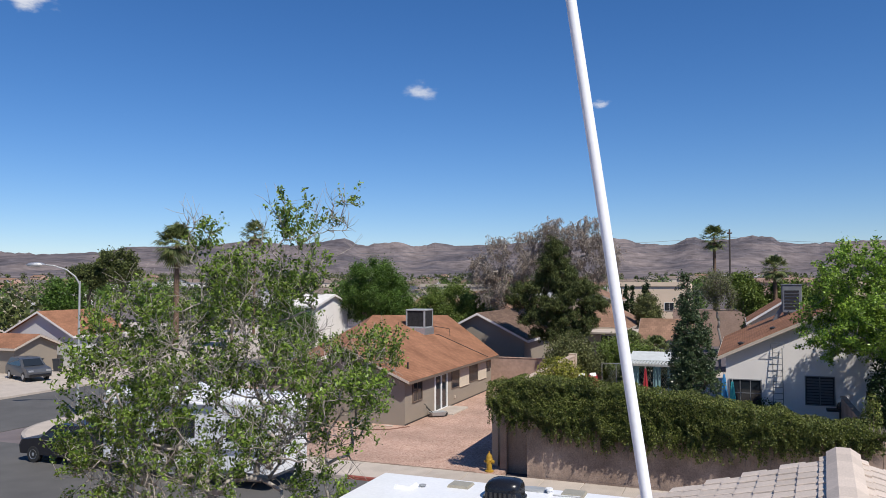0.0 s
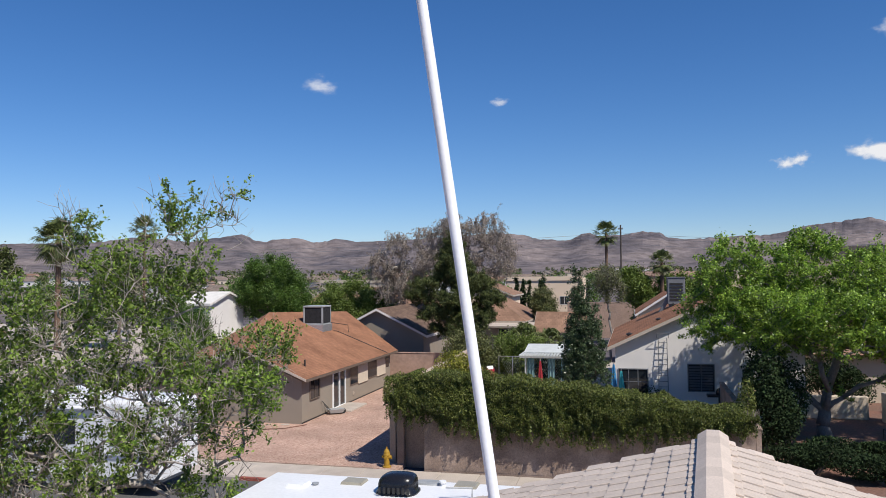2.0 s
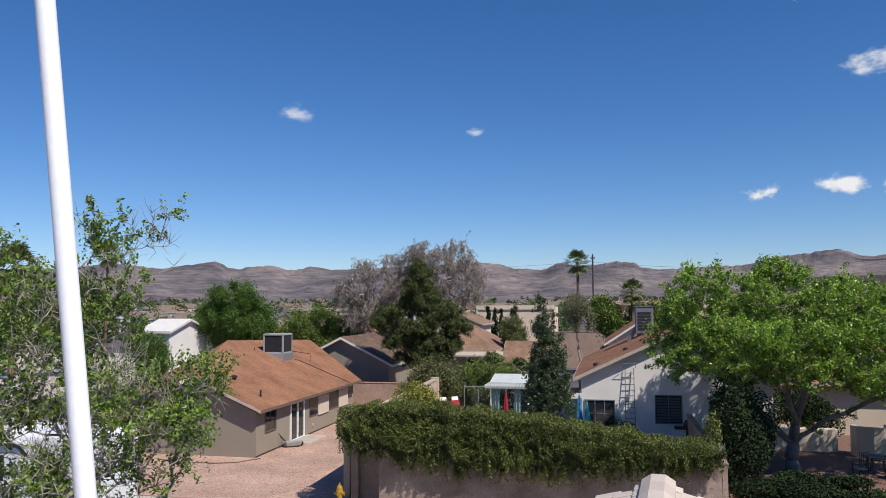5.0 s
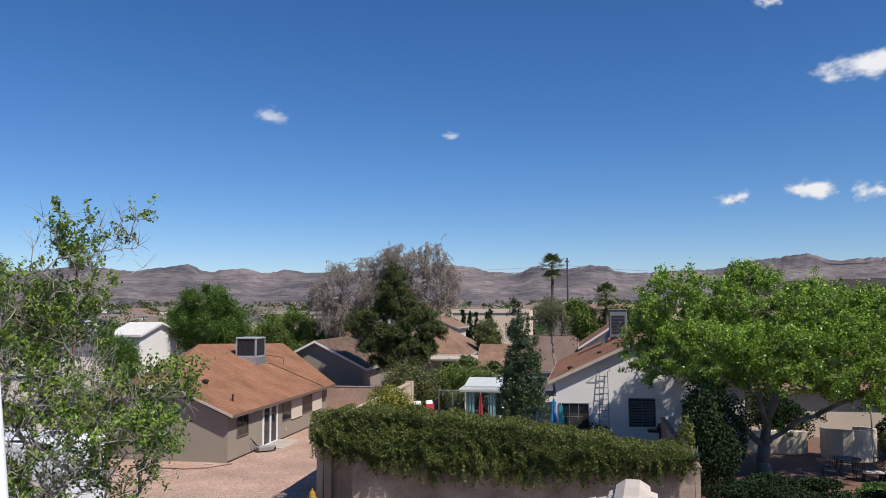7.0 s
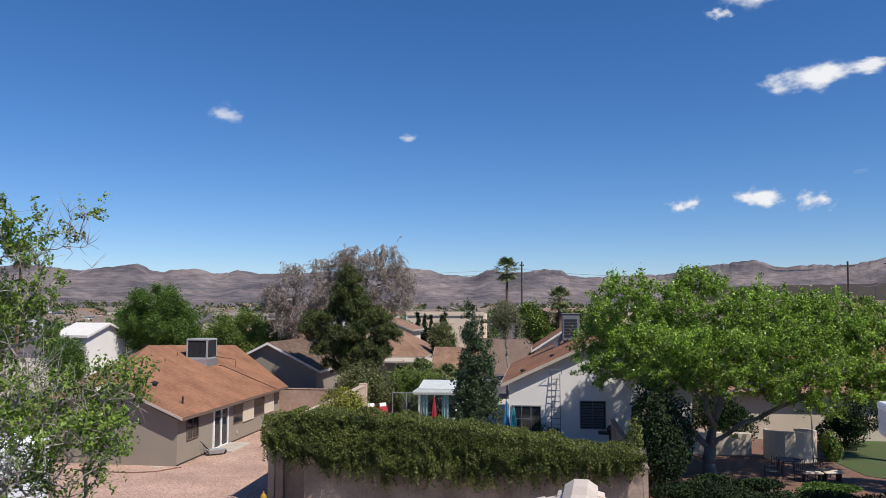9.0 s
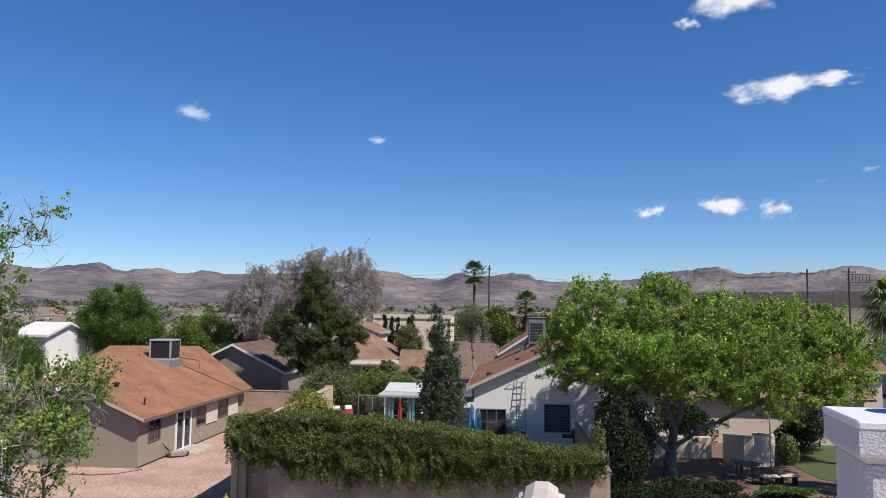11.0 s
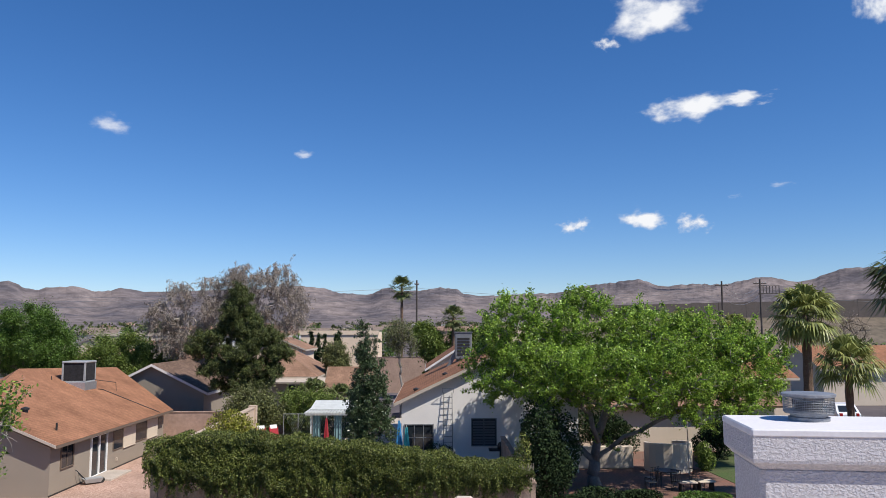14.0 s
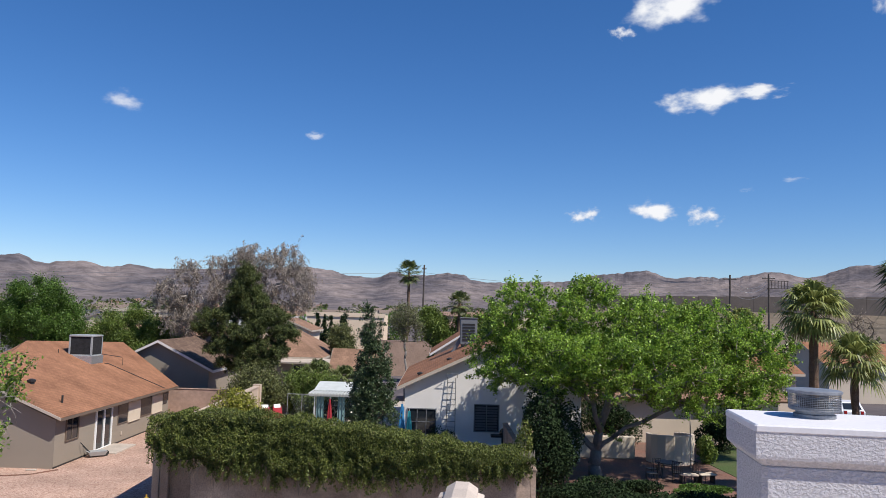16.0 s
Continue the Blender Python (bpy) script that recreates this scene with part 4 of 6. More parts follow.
for sx in (-1, 1):
    rest = Mesh()
    count = 0
    for c in range(25):
        s = 0.12 + c * 0.225
        for k in range(56):
            y = RY1 - 0.13 - k * 0.272 - (0.136 if c % 2 else 0)
            m = Matrix.Translation((RX + sx * s * math.cos(ang), y, RZ - s * math.sin(ang) + 0.012)) @ Matrix.Rotation(sx * (ang - 0.075), 4, "Y") @ Matrix.Rotation(radians(random.uniform(-1.2, 1.2)), 4, "Z") @ Matrix.Rotation(radians(random.uniform(-3.2, -1.6)), 4, "X") @ Matrix.Translation((0, 0, random.uniform(-0.004, 0.004)))
            if c < 10 and k < 15:
                ob = part("tile", tile_me, ROOFTILE, own)
                ob.matrix_basis = m
            elif k < 44:
                rest.box(-0.145, 0.145, -0.128, 0.128, -0.013, 0.013, m)
    ob = part("tile_field", rest, ROOFTILE, own)
    ob["kind"] = "stuff"
for k in range(30):
    cap = Mesh()
    y1 = RY1 + 0.02 - k * 0.38
    prof = [(-0.185, -0.08), (-0.18, -0.035), (-0.075, 0.032), (0.075, 0.032), (0.18, -0.035), (0.185, -0.08)]
    lift = 0.012
    cap.rings([[(RX + x, y1 - 0.4, RZ + 0.035 + z) for x, z in prof], [(RX + x, y1, RZ + 0.035 + lift + z) for x, z in prof]])
    part("ridge_cap", cap, ROOFTILE, own)

mast = thing("mast", "slim white painted metal mast leaning slightly", "mast")
MA, MB = Vector((-0.177, 2.451, 6.104)), Vector((-0.452, 2.482, 8.035))
mp = lambda z: MA + (MB - MA) * ((z - MA.z) / (MB.z - MA.z))
part("pole", Mesh().path([mp(5.1), mp(6.5), mp(8.0), mp(9.5), mp(12.0)], 0.0181, 0.0181, 16), MASTWHITE, mast, smooth=True)
part("foot_plate", Mesh().lathe([(0.07, 0), (0.07, 0.02), (0.03, 0.03), (0.03, 0.12)], mp(5.24), 12), STEEL, mast)

CX, CY = 2.67, 5.89
chim = thing("chimney", "white rough-stucco chimney with a smooth cap slab", "chimney", (CX, CY, 0), -8)
shaft = part("shaft", Mesh().box(0.05, 1.25, 0.05, 0.72, 4.5, 6.70, bevel=0.03), STUCCO_CHIMNEY, chim)
crown = part("crown", Mesh().rings([[(a0, b0, z) for a0, b0 in ((k, k), (1.3 - k, k), (1.3 - k, 0.77 - k), (k, 0.77 - k))] for k, z in ((0.046, 6.68), (0.03, 6.70), (0.004, 6.722), (0.0, 6.74), (0.0, 6.885), (0.02, 6.9))]), STUCCO_CHIMNEY, chim)
part("slab", Mesh().box(-0.006, 1.306, -0.006, 0.776, 6.880, 6.930, bevel=0.01), SMOOTH_CAP, chim)
cowl = thing("chimney_cowl", "round galvanised chimney cowl with wire mesh screen", "chimney cowl", (3.24, 6.32, 6.930))
part("flue", Mesh().lathe([(0.15, 0), (0.15, 0.03), (0.135, 0.035), (0.135, 0.08)], sides=24), COWLMETAL, cowl, smooth=False)
part("hood", Mesh().lathe([(0.192, 0.2), (0.197, 0.205), (0.197, 0.222), (0.185, 0.228), (0.02, 0.237)], sides=28), COWLMETAL, cowl)
part("band", Mesh().lathe([(0.17, 0.06), (0.176, 0.06), (0.176, 0.085), (0.17, 0.085)], sides=28), COWLMETAL, cowl)
scr = Mesh()
N = 72
for i in range(N):
    a = 6.28318 * i / N
    scr.tube((0.183 * math.cos(a), 0.183 * math.sin(a), 0.07), (0.183 * math.cos(a), 0.183 * math.sin(a), 0.205), 0.0022, sides=3, caps=False)
for j in range(10):
    z = 0.072 + j * 0.0138
    scr.rings([[(0.183 * math.cos(6.28318 * i / N), 0.183 * math.sin(6.28318 * i / N), z) for i in range(N)], [(0.185 * math.cos(6.28318 * i / N), 0.185 * math.sin(6.28318 * i / N), z + 0.002) for i in range(N)], [(0.183 * math.cos(6.28318 * i / N), 0.183 * math.sin(6.28318 * i / N), z + 0.004) for i in range(N)]], caps=False)
part("mesh_screen", scr, COWLMETAL, cowl, "fine galvanised wire mesh")
part("inner_pipe", Mesh().lathe([(0.1, 0.03), (0.1, 0.15)], sides=20), DARKMETAL, cowl)


cowl.scale = (0.87, 0.87, 0.8)


# ---- vehicles ----
def wheel(parent, x, y, r=0.36, w=0.24):
    m = pose(x, y, r, 90, 0, 0)
    wh = part("wheel", Mesh().lathe([(r * 0.55, -w / 2), (r * 0.96, -w / 2), (r, -w / 3), (r, w / 3), (r * 0.96, w / 2), (r * 0.55, w / 2)], sides=20, m=m), RUBBER, parent)
    part("rim", Mesh().lathe([(0.02, -w / 2 - 0.005), (r * 0.5, -w / 2 + 0.01), (r * 0.58, -w / 2 - 0.01), (r * 0.58, w / 2 + 0.01), (0.02, w / 2 + 0.005)], sides=12, m=m), STEEL, wh)


def rounded_box(x0, x1, y0, y1, z0, z1, r, steps=4):
    """A body with rounded long roof edges and ends."""
    mb = Mesh()
    prof = [(y0, z0), (y1, z0)]
    prof += [(y1 - r + r * math.cos(t), z1 - r + r * math.sin(t)) for t in [i * math.pi / 2 / steps for i in range(steps + 1)]]
    prof += [(y0 + r - r * math.sin(t), z1 - r + r * math.cos(t)) for t in [i * math.pi / 2 / steps for i in range(steps + 1)]]
    ym, zm = (y0 + y1) / 2, (z0 + z1) / 2
    rings = []
    for x, k in ((x0, 0.93), (x0 + r * 0.35, 0.975), (x0 + r, 1.0), (x1 - r, 1.0), (x1 - r * 0.35, 0.975), (x1, 0.93)):
        rings.append([(x, ym + (y - ym) * k, z0 + (z - z0) * k) for y, z in prof])
    return mb.rings(rings)


def roof_hatch(parent, x, y, z, w, d, material, label, h=0.08):
    part("roof_vent", Mesh().rings([[(x - w / 2, y - d / 2, z), (x + w / 2, y - d / 2, z), (x + w / 2, y + d / 2, z), (x - w / 2, y + d / 2, z)], [(x - w / 2 + 0.03, y - d / 2 + 0.03, z + h), (x + w / 2 - 0.03, y - d / 2 + 0.03, z + h * 0.9), (x + w / 2 - 0.03, y + d / 2 - 0.03, z + h * 0.9), (x - w / 2 + 0.03, y + d / 2 - 0.03, z + h)]]), material, parent, label)


HATCH = mat("yellowed_vent_cover", (0.36, 0.33, 0.26), 0.4, 5, 0.15, 40, 0.05)
rv = thing("motorhome", "white motorhome parked at the kerb with black air conditioner", "motorhome")
body = part("body", rounded_box(-8.05, -1.35, 13.85, 16.4, 0.45, 3.1, 0.16), RVWHITE, rv)
def squarish(cx, cy, z, rx, ry, n=28, e=3.4):
    """A ring between an ellipse and a rectangle."""
    out = []
    for k in range(n):
        c, d = math.cos(6.28318 * k / n), math.sin(6.28318 * k / n)
        r = (abs(c) ** e + abs(d) ** e) ** (-1 / e)
        out.append((cx + rx * r * c, cy + ry * r * d, z))
    return out


acm = Mesh().rings([squarish(-4.7 + dx, 15.35, 3.1 + h, 0.40 * k, 0.34 * j) for k, j, h, dx in ((1.1, 1.1, 0.0, 0), (1.1, 1.1, 0.035, 0), (1.0, 1.0, 0.05, 0), (0.99, 0.99, 0.2, 0), (0.95, 0.94, 0.27, 0.01), (0.86, 0.84, 0.33, 0.02), (0.7, 0.66, 0.37, 0.03), (0.4, 0.36, 0.395, 0.03), (0.1, 0.1, 0.40, 0.03))])
acu = part("air_conditioner", acm, BLACK, rv, "glossy black rooftop air conditioner", smooth=True)
gr = Mesh()
for k in range(7):
    gr.box(-5.0 + k * 0.1, -4.95 + k * 0.1, 14.93, 14.96, 3.16, 3.28)
part("grille", gr, DARKMETAL, acu)
roof_hatch(rv, -6.95, 15.35, 3.095, 0.42, 0.42, RVWHITE, "white roof hatch")
roof_hatch(rv, -5.85, 15.82, 3.095, 0.5, 0.45, HATCH, "yellowed plastic roof vent", 0.06)
roof_hatch(rv, -3.4, 16.05, 3.095, 0.5, 0.45, HATCH, "yellowed plastic roof vent", 0.06)
part("roof_pod", Mesh().lathe([(0.38, 0), (0.36, 0.04), (0.2, 0.055)], sides=20, m=Matrix.Translation((-4.25, 16.1, 3.09)) @ Matrix.Diagonal((1.0, 0.5, 1, 1))), GREYMETAL, rv, "grey oval roof pod")
part("plumbing_vent", Mesh().lathe([(0.05, 0), (0.05, 0.07), (0.08, 0.08), (0.08, 0.12)], (-3.9, 15.95, 3.09), 10), WHITE, rv)
part("plumbing_vent", Mesh().lathe([(0.05, 0), (0.05, 0.03), (0.08, 0.04), (0.08, 0.06)], (-6.6, 15.45, 3.09), 10), GREYMETAL, rv)
for x in (-7.7, -6.2):
    part("marker_light", Mesh().box(x, x + 0.12, 16.33, 16.42, 2.97, 3.04, bevel=0.01), plain("amber_lens", (0.35, 0.12, 0.01), 0.3), rv)
part("antenna", Mesh().path([(-3.1, 15.2, 3.1), (-3.1, 15.2, 3.3), (-3.6, 15.0, 3.34)], 0.02), GREYMETAL, rv)
wheel(rv, -6.6, 14.05)
wheel(rv, -6.6, 16.2)
wheel(rv, -2.6, 14.05)
wheel(rv, -2.6, 16.2)
for x in (-6.0, -4.0):
    part("window", Mesh().box(x - 0.5, x + 0.5, 16.395, 16.41, 1.6, 2.2), GLASS, rv)

rv2 = thing("motorhome", "white travel trailer with dark skirt parked behind the ash tree", "motorhome", (1.3, 0, 0))
part("body", rounded_box(-25.4, -17.3, 23.6, 26.0, 0.55, 3.25, 0.2), RVWHITE, rv2)
part("skirt", Mesh().box(-25.0, -17.6, 23.68, 25.92, 0.3, 0.6, bevel=0.03), GREYMETAL, rv2)
for x, w, h in ((-24.1, 1.0, 0.7), (-21.5, 1.3, 0.75), (-18.9, 0.8, 0.6)):
    wd = part("window", Mesh().box(x - w / 2, x + w / 2, 23.575, 23.595, 1.7, 1.7 + h), GLASS, rv2)
    part("window_frame", Mesh().box(x - w / 2 - 0.05, x + w / 2 + 0.05, 23.585, 23.6, 1.65, 1.75 + h), DARKMETAL, wd)
part("door", Mesh().box(-20.2, -19.55, 23.57, 23.6, 0.75, 2.6, bevel=0.01), RVWHITE, rv2)
part("stripe", Mesh().box(-25.1, -17.5, 23.578, 23.598, 1.15, 1.32), mat("blue_grey_stripe", (0.25, 0.28, 0.36), 0.4, 1, 0.1, 20, 0), rv2)
part("awning_roll", Mesh().tube((-24.6, 23.5, 2.95), (-19.9, 23.5, 2.95), 0.08, sides=10), RVWHITE, rv2)
roof_hatch(rv2, -23.4, 24.8, 3.24, 0.6, 0.5, HATCH, "roof vent cover", 0.12)
roof_hatch(rv2, -21.3, 24.8, 3.24, 0.95, 0.75, RVWHITE, "white roof air conditioner", 0.3)
roof_hatch(rv2, -18.6, 24.9, 3.24, 0.5, 0.5, GREYMETAL, "roof vent cover", 0.1)
rack = Mesh().tube((-25.0, 24.0, 3.42), (-23.9, 24.0, 3.42), 0.02).tube((-25.0, 25.5, 3.42), (-23.9, 25.5, 3.42), 0.02)
part("roof_rack", rack, STEEL, rv2)
wheel(rv2, -21.9, 23.75)
wheel(rv2, -21.1, 23.75)
wheel(rv2, -21.9, 25.85)
wheel(rv2, -21.1, 25.85)
part("drawbar", Mesh().path([(-25.3, 24.1, 0.5), (-26.6, 24.8, 0.48), (-25.3, 25.5, 0.5)], 0.05), DARKMETAL, rv2)
part("gas_bottle", Mesh().lathe([(0.12, 0), (0.15, 0.05), (0.15, 0.4), (0.08, 0.5), (0.05, 0.58)], (-25.9, 24.8, 0.52), 12), WHITE, rv2)


def car(name, label, x, y, turn, paint, s=1.0):
    c = thing(name, label, "car", (x, y, -0.125 if y < 30 else 0.0), turn)
    side = [(-2.3, 0.35), (2.25, 0.35), (2.3, 0.7), (2.15, 0.95), (1.1, 1.08), (0.45, 1.6), (0.0, 1.68), (-1.6, 1.66), (-2.1, 1.1), (-2.32, 0.95)]
    rings = []
    for yy, k in ((-0.9, 0.95), (-0.86, 1.0), (0.86, 1.0), (0.9, 0.95)):
        rings.append([(px * k, yy * (0.84 if pz > 1.2 else 1.0), pz) for px, pz in side])
    part("body", Mesh().rings([r[::-1] for r in rings]), paint, c)
    for sy in (-1, 1):
        g = Mesh().slab([(-1.85, sy * 0.895, 1.12), (0.85, sy * 0.895, 1.12), (0.4, sy * 0.775, 1.52), (-1.6, sy * 0.775, 1.52)][::-sy], 0.02)
        part("side_glass", g, GLASS, c)
    part("windscreen", Mesh().slab([(1.12, -0.7, 1.13), (1.12, 0.7, 1.13), (0.5, 0.62, 1.6), (0.5, -0.62, 1.6)], 0.02), GLASS, c)
    part("rear_glass", Mesh().slab([(-2.1, 0.66, 1.16), (-2.1, -0.66, 1.16), (-1.72, -0.6, 1.58), (-1.72, 0.6, 1.58)], 0.03), GLASS, c)
    for sy in (-0.62, 0.62):
        part("headlight", Mesh().box(2.14, 2.27, sy - 0.18, sy + 0.18, 0.72, 0.86, bevel=0.02), STEEL, c)
        part("tail_light", Mesh().box(-2.34, -2.2, sy - 0.12, sy + 0.12, 0.8, 1.05, bevel=0.02), plain("red_lens", (0.3, 0.01, 0.01), 0.2), c)
    part("bumper", Mesh().box(2.2, 2.36, -0.8, 0.8, 0.38, 0.58, bevel=0.04), BLACK, c)
    for wx in (-1.4, 1.42):
        for wy in (-0.8, 0.8):
            wheel(c, wx, wy, 0.35, 0.22)
    return c


car("car", "silver-grey sport utility car parked on a driveway", -51.9, 43.4, -20, mat("silver_car_paint", (0.11, 0.115, 0.125), 0.28, 2, 0.05, 20, 0, metal=0.4))
car("car", "white parked car beyond the chimney", 33.0, 62.5, 85, mat("white_car_paint", (0.72, 0.73, 0.75), 0.25, 2, 0.04, 20, 0))
car("car", "dark pickup-like car in the street behind the trailer", -26.9, 24.9, 180, mat("black_car_paint", (0.02, 0.02, 0.024), 0.25, 2, 0.05, 20, 0))

# ---- hydrant, lamp and small street things ----
hyd = thing("fire_hydrant", "yellow fire hydrant beside the block wall", "fire hydrant", (-9.55, 29.1, 0))
part("barrel", Mesh().lathe([(0.17, 0), (0.17, 0.05), (0.115, 0.07), (0.105, 0.42), (0.14, 0.45), (0.14, 0.5), (0.125, 0.53), (0.115, 0.62), (0.07, 0.7), (0.03, 0.73), (0.03, 0.8)], sides=16), YELLOW, hyd)
for a, r, l in ((0, 0.07, 0.2), (180, 0.05, 0.19), (270, 0.06, 0.19)):
    d = Vector((math.cos(radians(a)), math.sin(radians(a)), 0))
    part("outlet", Mesh().tube(d * 0.08 + Vector((0, 0, 0.4)), d * l + Vector((0, 0, 0.4)), r, r, 10), YELLOW, hyd)

lamp = thing("street_lamp", "grey steel street lamp with a curved arm", "street lamp", (-36.2, 33.6, 0))
part("pole", Mesh().tube((0, 0, 0), (0, 0, 7.6), 0.085, 0.055, 10), GREYMETAL, lamp)
part("arm", Mesh().path([(0, 0, 7.4), (-0.18, -0.15, 7.85), (-0.55, -0.44, 8.25), (-1.1, -0.88, 8.5), (-1.5, -1.22, 8.55)], 0.05, 0.035, 8), GREYMETAL, lamp)
part("lamp_head", Mesh().lathe([(0.05, -0.09), (0.2, -0.05), (0.22, 0.0), (0.14, 0.07), (0.03, 0.09)], sides=14, m=Matrix.Translation((-1.8, -1.45, 8.55)) @ Matrix.Rotation(radians(39), 4, "Z") @ Matrix.Diagonal((2.5, 1.0, 1.5, 1))), STEEL, lamp)


def bin_(x, y, colour, label):
    b = thing("wheelie_bin", label, "bin", (x, y, 0), random.uniform(-20, 20))
    part("body", Mesh().rings([[(-0.22, -0.25, 0.05), (0.22, -0.25, 0.05), (0.22, 0.25, 0.05), (-0.22, 0.25, 0.05)], [(-0.3, -0.33, 0.98), (0.3, -0.33, 0.98), (0.3, 0.33, 0.98), (-0.3, 0.33, 0.98)]]), colour, b)
    part("lid", Mesh().box(-0.33, 0.33, -0.36, 0.36, 0.98, 1.06, bevel=0.03), colour, b)
    wh = Mesh().tube((-0.3, 0.28, 0.1), (-0.24, 0.28, 0.1), 0.1, sides=10)
    part("wheel", wh, RUBBER, b)


BIN_DARK = plain("dark_bin_plastic", (0.03, 0.033, 0.04), 0.5)
BIN_GREY = plain("grey_bin_plastic", (0.10, 0.11, 0.13), 0.5)
bin_(-54.0, 48.0, BIN_DARK, "dark plastic wheelie bin beside the grey house")
bin_(-52.3, 48.6, BIN_GREY, "grey plastic wheelie bin beside the grey house")
bin_(-55.8, 47.6, BIN_DARK, "dark plastic wheelie bin near the driveway")

# clutter below the sliding door
cart = thing("hand_truck", "small tipped-over garden cart by the sliding door", "cart", (-16.05, 39.7, 0.0), 40)
part("tray", Mesh().rings([[(-0.35, -0.22, 0.08), (0.35, -0.22, 0.08), (0.35, 0.22, 0.08), (-0.35, 0.22, 0.08)], [(-0.45, -0.3, 0.28), (0.45, -0.3, 0.28), (0.45, 0.3, 0.28), (-0.45, 0.3, 0.28)]]), GREYMETAL, cart)
part("handle", Mesh().path([(-0.3, -0.2, 0.2), (-0.8, -0.2, 0.75), (-0.8, 0.2, 0.75), (-0.3, 0.2, 0.2)], 0.02), DARKMETAL, cart)
part("wheel", Mesh().lathe([(0.05, -0.04), (0.14, -0.04), (0.14, 0.04), (0.05, 0.04)], sides=12, m=pose(0.45, 0, 0.14, 90)), RUBBER, cart)
mat_ = thing("stone", "pale flat stone on the gravel", "stone", (-17.4, 36.2, 0.0), 10)
part("slab", Mesh().box(-0.22, 0.22, -0.1, 0.1, 0, 0.05, bevel=0.02), CONCRETE, mat_)
hose = thing("garden_edging", "dark curved edging strip in the gravel", "garden edging")
part("strip", Mesh().path([(-21.0, 35.2, 0.02), (-19.3, 34.9, 0.02), (-17.9, 34.9, 0.02), (-17.0, 35.3, 0.02), (-16.3, 36.4, 0.02)], 0.035), BRICKPAVE, hose)

# ---- back yard behind the vine ----
def closed_umbrella(x, y, z0, z1, colour, label, r=0.17):
    u = thing("parasol", label, "parasol", (x, y, 0.6))
    z0, z1 = z0 - 0.6, z1 - 0.6
    part("pole", Mesh().tube((0, 0, 0), (0, 0, z1 + 0.12), 0.02, sides=8), GREYMETAL, u)
    rings = []
    for i in range(9):
        t = i / 8
        rr = r * (1.0 - 0.75 * t ** 1.6) * (0.75 if i == 0 else 1)
        rings.append([(rr * (1 + 0.28 * math.cos(5 * a)) * math.cos(a), rr * (1 + 0.28 * math.cos(5 * a)) * math.sin(a), z0 + (z1 - z0) * t) for a in [6.28318 * k / 20 for k in range(20)]])
    part("canopy", Mesh().rings(rings), colour, u)
    part("base", Mesh().lathe([(0.25, 0), (0.25, 0.05), (0.05, 0.08)], sides=14), DARKMETAL, u)


BLUE = mat("blue_canvas", (0.04, 0.22, 0.46), 0.85, 4, 0.2, 60, 0.1)
TEAL = mat("turquoise_canvas", (0.045, 0.36, 0.41), 0.85, 4, 0.2, 60, 0.1)
CANVAS_GREY = mat("faded_teal_canvas", (0.16, 0.27, 0.28), 0.85, 4, 0.2, 60, 0.1)
REDC = mat("red_canvas", (0.34, 0.03, 0.04), 0.85, 4, 0.2, 60, 0.1)
closed_umbrella(-1.0, 40.2, 1.0, 2.95, BLUE, "closed blue canvas parasol by the white wall")
closed_umbrella(-0.62, 39.9, 0.9, 2.65, TEAL, "closed turquoise canvas parasol by the white wall")
closed_umbrella(-5.5, 46.3, 0.9, 2.4, REDC, "closed red canvas parasol under the pergola", 0.13)

perg = thing("pergola", "white slatted pergola with turquoise curtains", "pergola", (-6.6, 46.6, -0.22))
for px in (0.1, 2.6):
    for py in (0.1, 2.9):
        part("post", Mesh().box(px, px + 0.07, py, py + 0.07, 0, 2.75), PERGOLA, perg)
part("beam", Mesh().box(-0.2, 3.0, 0.05, 0.17, 2.72, 2.86), PERGOLA, perg)
part("beam", Mesh().box(-0.2, 3.0, 2.9, 3.02, 2.72, 2.86), PERGOLA, perg)
sl_me = Mesh().box(0, 0.09, -0.25, 3.2, 2.86, 2.93).data("slat")
for k in range(18):
    ob = part("slat", sl_me, PERGOLA, perg)
    ob.location = (-0.2 + k * 0.185, 0, 0)
part("awning", Mesh().slab([(-0.1, 1.2, 2.96), (3.0, 1.2, 2.96), (3.0, 3.4, 3.3), (-0.1, 3.4, 3.3)], 0.05), PERGOLA, perg, "white awning sheet")
for k, px in enumerate((0.25, 1.5, 2.3)):
    cur = Mesh()
    wv = [(px + 0.06 * i, 0.2 + 0.05 * math.sin(i * 2.2)) for i in range(8)]
    cur.rings([[(x, y, z) for x, y in wv] + [(x, y + 0.02, z) for x, y in wv[::-1]] for z in (0.15, 1.4, 2.7)])
    part("curtain", cur, CANVAS_GREY, perg)


